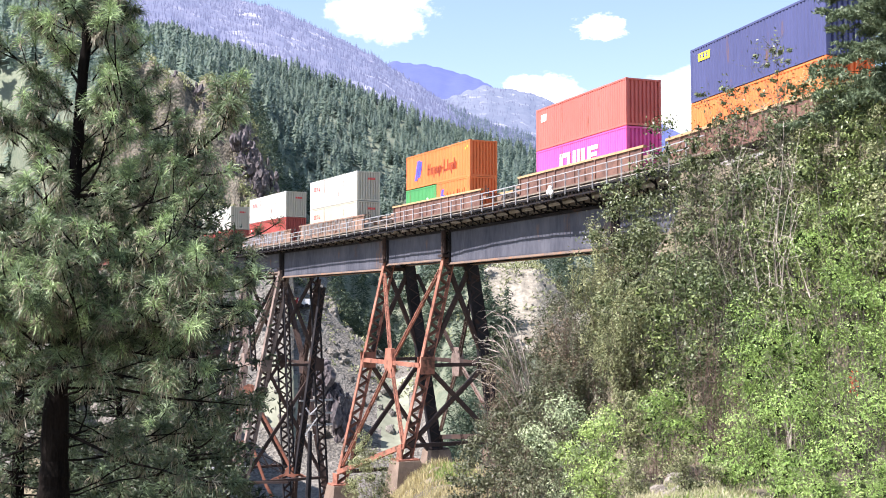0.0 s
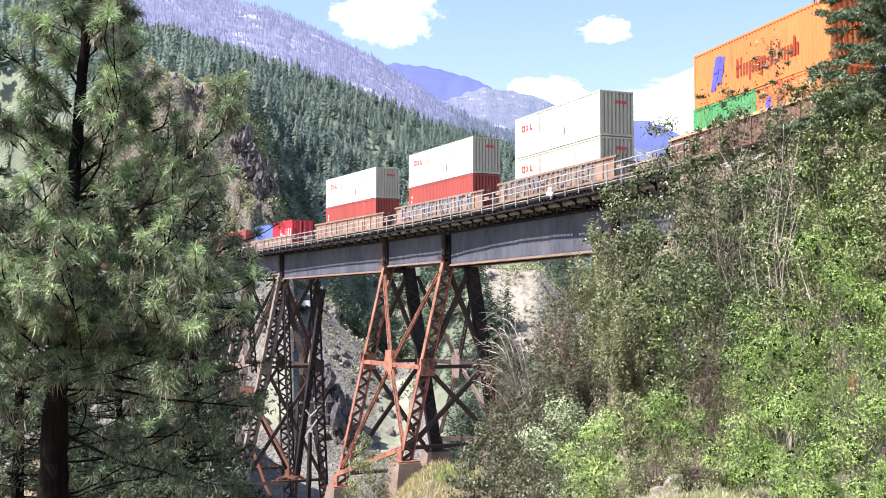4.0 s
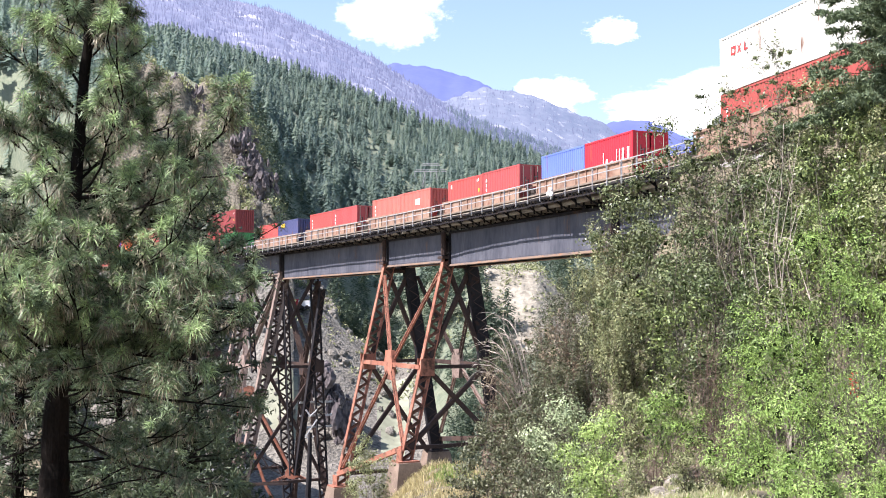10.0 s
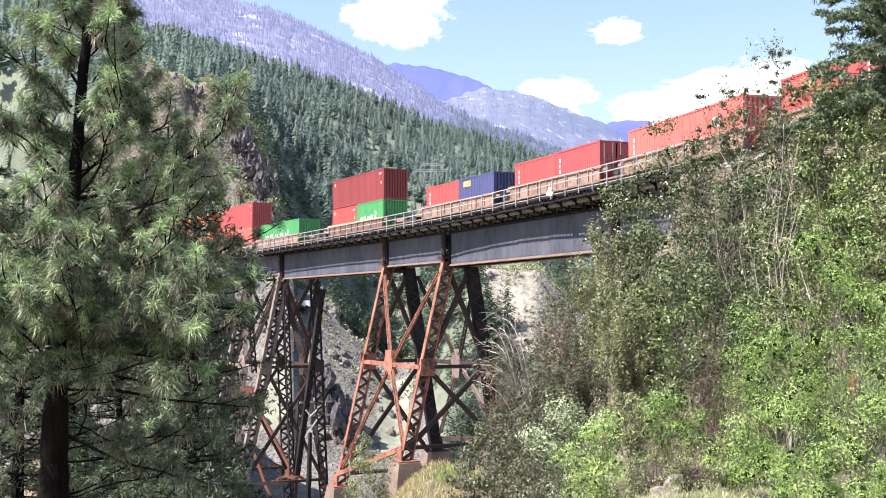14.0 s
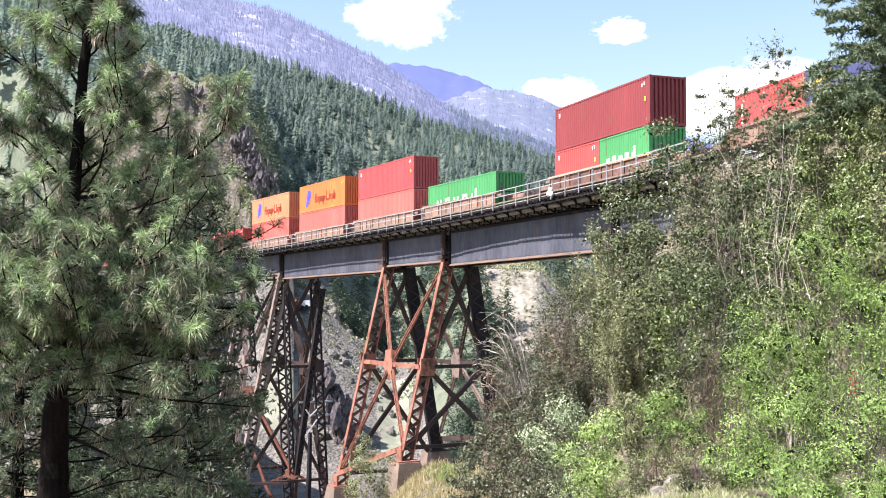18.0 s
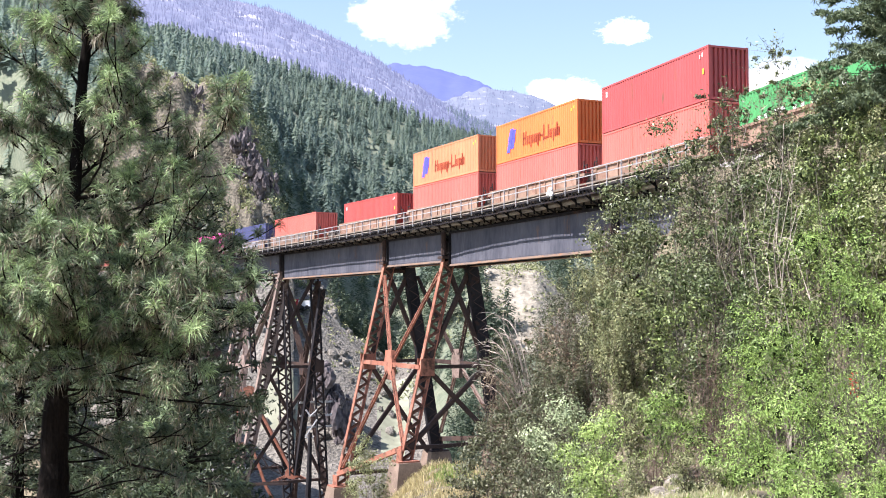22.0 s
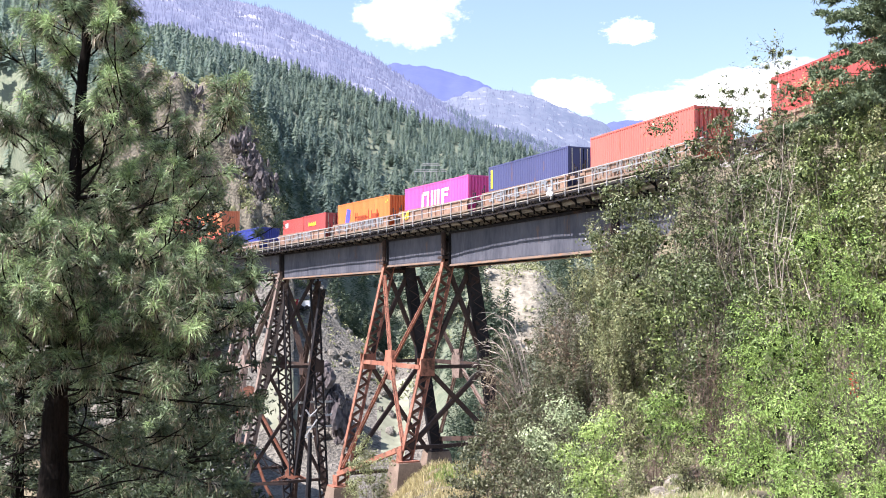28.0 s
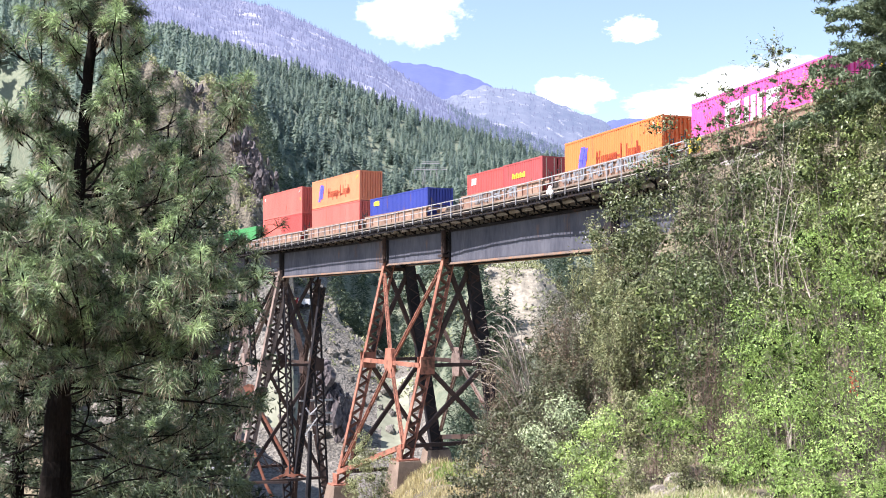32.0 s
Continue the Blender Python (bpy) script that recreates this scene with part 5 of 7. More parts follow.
# dark leaf colour that stands in for shade inside a bush
M_INNER = leaf_mat("shade_inner_leaves", (0.02, 0.031, 0.012), (0.08, 0.10, 0.042), 0.1, 0.7, 0.1)
M_GRASS = leaf_mat("dry_yellow_grass", (0.30, 0.25, 0.12), (0.62, 0.54, 0.30), 0.35, 0.6)
M_STRAW = leaf_mat("bleached_straw", (0.34, 0.33, 0.17), (0.66, 0.62, 0.42), 0.3, 0.6)
M_GREEN_GRASS = leaf_mat("green_grass", (0.14, 0.22, 0.05), (0.34, 0.44, 0.13), 0.35, 0.6)
NR = np.random.default_rng(5)


def mesh_np(name, V, F, material):
    """A mesh from arrays: V (n, 3), F (m, k)."""
    me = bpy.data.meshes.new(name)
    V, F = np.asarray(V, np.float32), np.asarray(F, np.int32)
    m, k = F.shape
    me.vertices.add(len(V))
    me.vertices.foreach_set("co", V.ravel())
    me.loops.add(m * k)
    me.loops.foreach_set("vertex_index", F.ravel())
    me.polygons.add(m)
    me.polygons.foreach_set("loop_start", np.arange(m, dtype=np.int32) * k)
    me.materials.append(material)
    me.update(calc_edges=True)
    return me


def unit(a):
    return a / np.maximum(np.linalg.norm(a, axis=-1, keepdims=True), 1e-9)


def leaf_cloud(name, centres, size, material, droop=0.55, aspect=0.45, facing=None):
    """Leaves: a pointed, slightly folded blade at each centre; facing: the way that each one's upper side looks."""
    n = len(centres)
    d = unit(NR.normal(size=(n, 3)) + np.array([0, 0, -droop]))
    if facing is not None:
        d = unit(d - facing * np.sum(d * facing, 1, keepdims=True))
        s = np.cross(facing, d)
    else:
        s = unit(np.cross(d, NR.normal(size=(n, 3))))
    up = np.cross(d, s) if facing is not None else np.cross(s, d)
    L = size * NR.uniform(0.6, 1.25, (n, 1))
    c = np.asarray(centres)
    a, b = c - d * L / 2, c + d * L / 2
    m1, m2 = c + s * L * aspect / 2 + up * L * 0.08, c - s * L * aspect / 2 + up * L * 0.08
    V = np.stack([a, m1, b, m2], 1).reshape(-1, 3)
    F = np.arange(n)[:, None] * 4 + np.array([[0, 1, 2, 3]])
    return mesh_np(name, V, F, material)


def needle_tufts(name, bases, axes, lengths, material, per=52, width=0.0044, droop=0.75):
    """Long pine needles fanning out from each twig end, bent by their weight."""
    n = len(bases)
    B, A = np.repeat(np.asarray(bases), per, 0), np.repeat(unit(np.asarray(axes)), per, 0)
    L = np.repeat(np.asarray(lengths), per)[:, None] * NR.uniform(0.7, 1.15, (n * per, 1))
    side = unit(np.cross(A, NR.normal(size=(n * per, 3))))
    spread = NR.uniform(0.1, 1.75, (n * per, 1))
    d = unit(A * np.cos(spread) + side * np.sin(spread) + np.array([0, 0, 0.12]))
    B = B - A * NR.uniform(0, 0.11, (n * per, 1))
    mid = B + d * L * 0.5
    tip = mid + unit(d + np.array([0, 0, -droop])) * L * 0.52
    w = unit(np.cross(d, NR.normal(size=(n * per, 3)))) * width
    V = np.stack([B, mid + w, tip, mid - w], 1).reshape(-1, 3)
    F = np.arange(n * per)[:, None] * 4 + np.array([[0, 1, 2, 3]])
    return mesh_np(name, V, F, material)


def limb_points(p, d, length, bend, n=5, wob=0.06):
    pts, q, v = [Vector(p)], Vector(p), Vector(d).normalized()
    for i in range(n):
        v = (v + Vector(bend) / n + Vector((random.uniform(-wob, wob), random.uniform(-wob, wob), random.uniform(-wob, wob)))).normalized()
        q = q + v * (length / n)
        pts.append(q.copy())
    return pts


def make_pine():
    """The long-needled pine close to the camera."""
    rr = 13.0
    path = [(70, 1180), (88, 1000), (95, 860), (97, 760), (106, 620), (120, 460), (138, 250), (150, 110), (158, 0), (165, -140), (170, -300)]
    pts = [sight(a, b, rr) for a, b in path]
    base = Vector((pts[0].x, pts[0].y, near_ground(pts[0].x, pts[0].y) - 0.1))
    pts = [base] + pts
    radii = [0.22, 0.20, 0.185, 0.17, 0.14, 0.112, 0.09, 0.068, 0.056, 0.045, 0.035, 0.02]
    t = thing("pine_tree", "tall ponderosa pine with long drooping needles and dark bark", "tree", Matrix.Translation(base))
    off = -base
    bm = bmesh.new()
    rnd = random.Random(11)
    ring, girth = [], []
    for (a, b), (ra, rb) in zip(zip(pts, pts[1:]), zip(radii, radii[1:])):
        # plated bark: the girth swells and shrinks every few centimetres
        for k in range(7):
            ring.append(a.lerp(b, k / 7) + off + Vector((rnd.gauss(0, 0.006), rnd.gauss(0, 0.006), 0)))
            girth.append((ra + (rb - ra) * k / 7) * rnd.uniform(0.9, 1.08))
    tube(bm, ring + [pts[-1] + off], girth + [radii[-1]], 14)
    part("trunk", bm, M_PINE_BARK, t)
    tufts = [[], [], []]
    old_b, old_a, old_l = [], [], []
    limbs = []

    def reach(z):
        # crown radius by height
        return lerp([(-3.0, 2.2), (-0.6, 2.3), (0.8, 2.35), (1.8, 2.7), (2.6, 2.6), (3.2, 2.1), (3.6, 1.3), (4.0, 0.9), (4.4, 0.75), (5.2, 0.7), (6.3, 0.3)], z)

    def dress(limb, ln, dense, shade=0):
        n = len(limb) - 1
        for j in range(int(dense * (2 + ln * 4.8))):
            # a branchlet, its end set with two to four tufts
            f = rnd.uniform(0.18, 1.0) if j else 1.0
            i = min(int(f * n), n - 1)
            q = limb[i].lerp(limb[i + 1], f * n - i)
            dd = (limb[i + 1] - limb[i]).normalized()
            tw = (dd * rnd.uniform(0.4, 1.0) + Vector((rnd.gauss(0, 0.5), rnd.gauss(-0.1, 0.5), rnd.uniform(-0.3, 0.6)))).normalized()
            tl = rnd.uniform(0.15, 0.55) * (0.5 + 0.5 * min(ln, 2.4) / 2.2)
            twig = limb_points(q, tw, tl, (0, 0, 0.5), 4, 0.14)
            limbs.append((twig, 0.010, False))
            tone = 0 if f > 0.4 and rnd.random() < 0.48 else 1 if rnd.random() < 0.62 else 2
            # low limbs turn to darker needles, painting the shade under the crown
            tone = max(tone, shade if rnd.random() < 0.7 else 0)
            for k in range(rnd.randint(1, 3)):
                at = twig[-1] if k == 0 else twig[rnd.randint(1, 3)]
                ax = (twig[-1] - twig[-2]).normalized() + (Vector((0, 0, 0.35)) if k == 0 else Vector((rnd.gauss(0, 0.7), rnd.gauss(0, 0.7), rnd.uniform(-0.2, 0.5))))
                end = at + ax.normalized() * (0.02 if k == 0 else rnd.uniform(0.05, 0.16))
                if k:
                    limbs.append(([at, end], 0.006, False))
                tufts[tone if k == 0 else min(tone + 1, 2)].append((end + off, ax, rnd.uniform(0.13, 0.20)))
                if rnd.random() < 0.6:
                    old_b.append(at - (twig[-1] - twig[-2]).normalized() * 0.04 + off)
                    old_a.append(ax * 0.4 + Vector((rnd.gauss(0, 0.3), rnd.gauss(0, 0.3), -1.0)))
                    old_l.append(rnd.uniform(0.15, 0.22))

    # the long limbs, by where they leave the trunk and where they end
    for way, deep in (([(128, 352), (190, 345), (270, 312), (350, 272), (392, 235), (403, 200)], -0.6), ([(128, 190), (95, 160), (50, 125), (0, 82), (-60, 30)], -0.4),
                      ([(100, 690), (200, 690), (300, 708), (430, 720)], -0.8), ([(115, 470), (230, 478), (350, 462), (440, 425)], 0.5), ([(120, 420), (230, 405), (330, 370), (380, 345)], 0.9),
                      ([(140, 220), (180, 185), (232, 190)], -0.3), ([(150, 110), (190, 70), (215, 35)], 0.3), ([(105, 620), (250, 610), (390, 585)], -0.5), ([(97, 760), (220, 820), (350, 850)], -0.9),
                      ([(100, 700), (40, 655), (-30, 600)], -0.5), ([(110, 560), (260, 545), (440, 500)], 0.2), ([(112, 540), (20, 480), (-60, 430)], -0.7), ([(97, 770), (40, 800), (-40, 830)], 0.5),
                      ([(125, 345), (95, 300), (50, 250), (10, 225)], -0.9), ([(145, 160), (100, 90), (60, 40)], 0.6), ([(128, 330), (200, 260), (290, 225)], 0.8), ([(95, 800), (190, 780), (330, 770)], 0.6),
                      ([(108, 620), (150, 600), (190, 585)], -1.3), ([(112, 560), (80, 540), (60, 520)], -1.3), ([(118, 480), (140, 455), (170, 440)], -1.2), ([(105, 650), (115, 640), (128, 655)], -1.2),
                      ([(112, 590), (118, 560), (125, 545)], -1.4), ([(115, 520), (118, 500), (112, 480)], -1.4), ([(106, 640), (220, 625), (330, 640)], -1.2), ([(115, 500), (220, 520), (330, 530)], -1.4), ([(110, 600), (200, 560), (290, 575)], -1.5),
                      ([(102, 680), (200, 665), (300, 685)], -1.4), ([(104, 660), (60, 670), (0, 690)], -1.3), ([(112, 560), (220, 575), (340, 590)], -1.6), ([(108, 600), (60, 590), (0, 560)], -1.5), ([(115, 510), (60, 500), (-10, 500)], -1.4), ([(112, 540), (250, 500), (400, 520)], -1.3), ([(150, 100), (185, 50), (205, 5)], -0.4), ([(155, 60), (120, 20), (95, -10)], -0.4)):
        n = len(way) - 1
        limb = [sight(p[0], p[1], rr + deep * i / n) for i, p in enumerate(way)]
        ln = (limb[-1] - limb[0]).length
        limbs.append((limb, 0.024 * (0.5 + ln / 4), True))
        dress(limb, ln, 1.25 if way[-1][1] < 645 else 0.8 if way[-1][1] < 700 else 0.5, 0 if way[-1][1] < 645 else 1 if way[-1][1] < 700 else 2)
    z = -2.0
    az0 = 0.0
    while z < 6.0:
        for a, b in zip(pts, pts[1:]):
            if a.z <= z <= b.z:
                c = a.lerp(b, (z - a.z) / (b.z - a.z))
                break
        az0 += 1.1
        whorl = 4 if z < 2.6 else 3
        for k in range(whorl):
            az = az0 + 2 * math.pi * k / whorl + rnd.uniform(-0.35, 0.35)
            if (z < 0.75 or 3.5 < z < 4.5) and math.sin(az) < -0.25 and abs(math.cos(az)) < 0.85:
                continue
            ln = reach(z) * rnd.uniform(0.6, 1.1) * (0.62 if math.cos(az) < -0.3 else 1.0)
            rise = rnd.uniform(-0.05, 0.35) if z > 0.5 else rnd.uniform(-0.3, 0.15)
            limb = limb_points(c + Vector((0, 0, rnd.uniform(-0.12, 0.12))), Vector((math.cos(az), math.sin(az), rise)), ln, (0, 0, 0.6), 7, 0.32)
            limbs.append((limb, 0.014 * ln / 2, True))
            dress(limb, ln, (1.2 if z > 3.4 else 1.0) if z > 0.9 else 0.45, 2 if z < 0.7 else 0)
        z += 0.26
    bm = None
    for limb, r, is_limb in limbs:
        if is_limb:
            if bm:
                part("branch", bm, M_PINE_BARK, t)
            bm = bmesh.new()
        n = len(limb)
        tube(bm, [p + off for p in limb], [r * (1 - (0.75 if is_limb else 0.4) * i / (n - 1)) for i in range(n)], 6 if is_limb else 4)
    part("branch", bm, M_PINE_BARK, t)
    for k, words in ((0, "bright young needles"), (1, ""), (2, "needles darkened for shade inside and low in the crown")):
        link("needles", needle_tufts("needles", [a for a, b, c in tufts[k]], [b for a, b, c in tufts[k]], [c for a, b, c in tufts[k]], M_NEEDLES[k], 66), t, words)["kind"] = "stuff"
    link("old_needles", needle_tufts("old_needles", old_b, old_a, old_l, M_NEEDLE_OLD, 32, droop=1.1), t, "older brownish drooping needles")["kind"] = "stuff"
    m = t.matrix_world.copy()
    SWAY.append((t, [(s, m @ Matrix.Rotation(radians(0.05 * a), 4, "Y")) for s, a in (
        (0, 0), (1, -2), (3.5, -2), (6, -0.5), (8, 2.5), (9, 1.5), (10, 2.5), (12, -0.5), (14, -0.5), (17, 0.5), (19.5, -1.5), (22, 0), (25, 1.5), (28, -0.5), (29, 0.5), (30, 4), (30.5, 6), (31, 3), (31.5, 3.5), (32, 10))]))


def sway_rows(m, amount, phase):
    """A slow bending in gusts of wind."""
    rows = []
    for i in range(0, 33, 2):
        a = amount * (0.5 * math.sin(i * 0.7 + phase) + 0.3 * math.sin(i * 1.9 + phase * 2)) * (0.6 if i < 29 else 1.4)
        rows.append((float(i), m @ Matrix.Rotation(radians(a), 4, "Y")))
    return rows


def shrub(px, r, top_row, width_px, kind, leaves, label, stems=11, twig=None, leaf=None, name="shrub", sparse=0.0, sway=0.0, twigs=3, loose_share=0.16, spray=(13, 40), upright=False, wavy=1.0, fill=1.3, twig_len=0.03):
    """A many-stemmed bush: stems from one foot, branching, with small leaves along the outer twigs."""
    a, _ = slope_of(px, 441)
    x, y = a * r, r
    gz = near_ground(x, y)
    top = sight(px, top_row, r).z
    H = max(top - gz, 0.8)
    leaf = leaf or 0.0033 * r
    leaves = int(leaves * 1.7)
    half = width_px / LENS * r / 2
    t = thing(name, label, "shrub", Matrix.Translation((x, y, gz - 0.15)))
    rnd = random.Random(int(px * 7 + top_row))
    ends = []
    for i in range(stems):
        bm = bmesh.new()
        az = rnd.uniform(0, 2 * math.pi)
        lean = rnd.uniform(0.1, 1.0) ** 0.8
        tip = Vector((math.cos(az) * half * lean * 0.95, math.sin(az) * half * lean * 0.8, H * rnd.uniform(0.86, 1.10) * (1 - 0.42 * lean ** 2)))
        st = Vector((math.cos(az) * half * 0.12, math.sin(az) * half * 0.12, 0))
        pts = []
        drift = Vector((0, 0, 0))
        for k in range(7):
            f = k / 6
            p = st.lerp(tip, f)
            drift += Vector((rnd.gauss(0, 0.022), rnd.gauss(0, 0.022), 0)) * H * wavy
            p += Vector((math.cos(az), math.sin(az), 0)) * (half * 0.15 * math.sin(f * math.pi) * -0.8) + drift
            pts.append(p)
        r0 = 0.008 + 0.0017 * H
        tube(bm, pts, [r0 * (1 - 0.8 * k / 6) for k in range(7)], 5)
        for k in range(2, 7):
            for _ in range(twigs):
                d = Vector((rnd.gauss(0, 1), rnd.gauss(0, 1), rnd.uniform(0.0, 1.3) if not upright else rnd.uniform(1.5, 3.0))).normalized()
                tw = limb_points(pts[k], d, min(rnd.uniform(0.14, 0.30) * H, rnd.uniform(0.55, 1.0) * twig_len * r) * (0.6 + 0.4 * (k < 6)), (0, 0, 0.3), 3, 0.15)
                tube(bm, tw, [r0 * 0.3, r0 * 0.23, r0 * 0.17, r0 * 0.1], 3)
                ends.append(tw)
        part("stem", bm, twig or M_TWIG, t)
    if leaves:
        # loose leaves along the twigs
        loose = int(leaves * loose_share * 0.6)
        segs = np.array([[list(tw[j]), list(tw[j + 1])] for tw in ends for j in range(0, 3)])
        pick = NR.integers(0, len(segs), loose)
        f = NR.uniform(0, 1, (loose, 1))
        c = [segs[pick, 0] * (1 - f) + segs[pick, 1] * f + NR.normal(size=(loose, 3)) * (0.03 * H ** 0.5)]
        face = [unit(NR.normal(size=(loose, 3)) + np.array([0, 0, 0.6]))]
        # sprays: leaves crowded round the outer twigs, with hollows between
        size = [min(NR.uniform(*spray) / LENS * r, half * 0.6) for _ in range(400)]
        many = int(fill * half * H / np.mean(size) ** 2)
        tips = [tw for tw in ends if rnd.random() > sparse * 2 and tw[2].z > H * 0.12]
        rnd.shuffle(tips)
        # big dark blades in each spray's core paint the bush's inner shade
        core = []
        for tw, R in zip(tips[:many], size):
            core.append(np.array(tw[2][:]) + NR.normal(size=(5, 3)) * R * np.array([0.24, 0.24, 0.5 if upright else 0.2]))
            m = int(max(30, 8.0 * (R / leaf) ** 2 * rnd.uniform(0.6, 1.3)))
            d = unit(NR.normal(size=(m, 3)) + np.array([0, 0, 0.2]))
            rad = R * NR.uniform(0.15, 1.0, (m, 1)) ** 0.45 * (1 + 0.22 * NR.normal(size=(m, 1)))
            c.append(np.array(tw[2][:]) + d * rad * np.array([0.6, 0.6, 1.7] if upright else [1.0, 1.0, 0.72]))
            face.append(unit(d * 0.95 + NR.normal(size=(m, 3)) * 0.34 + np.array([0, 0, 0.3])))
        c, face = np.concatenate(c), np.concatenate(face)
        link("leaves", leaf_cloud("leaves", c, leaf, LEAVES[kind], aspect=0.33 if kind in ("bright", "fresh") else 0.42, facing=face), t)["kind"] = "stuff"
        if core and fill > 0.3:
            link("inner_leaves", leaf_cloud("inner_leaves", np.concatenate(core), (0.36 if kind in ("lime", "pale", "olive", "dull") else 0.52) * float(np.mean(size)), M_INNER, aspect=0.6), t, "big inner leaves coloured dark for the bush's own shade")["kind"] = "stuff"
    if sway:
        SWAY.append((t, sway_rows(t.matrix_world.copy(), sway, px * 0.01)))
    return t


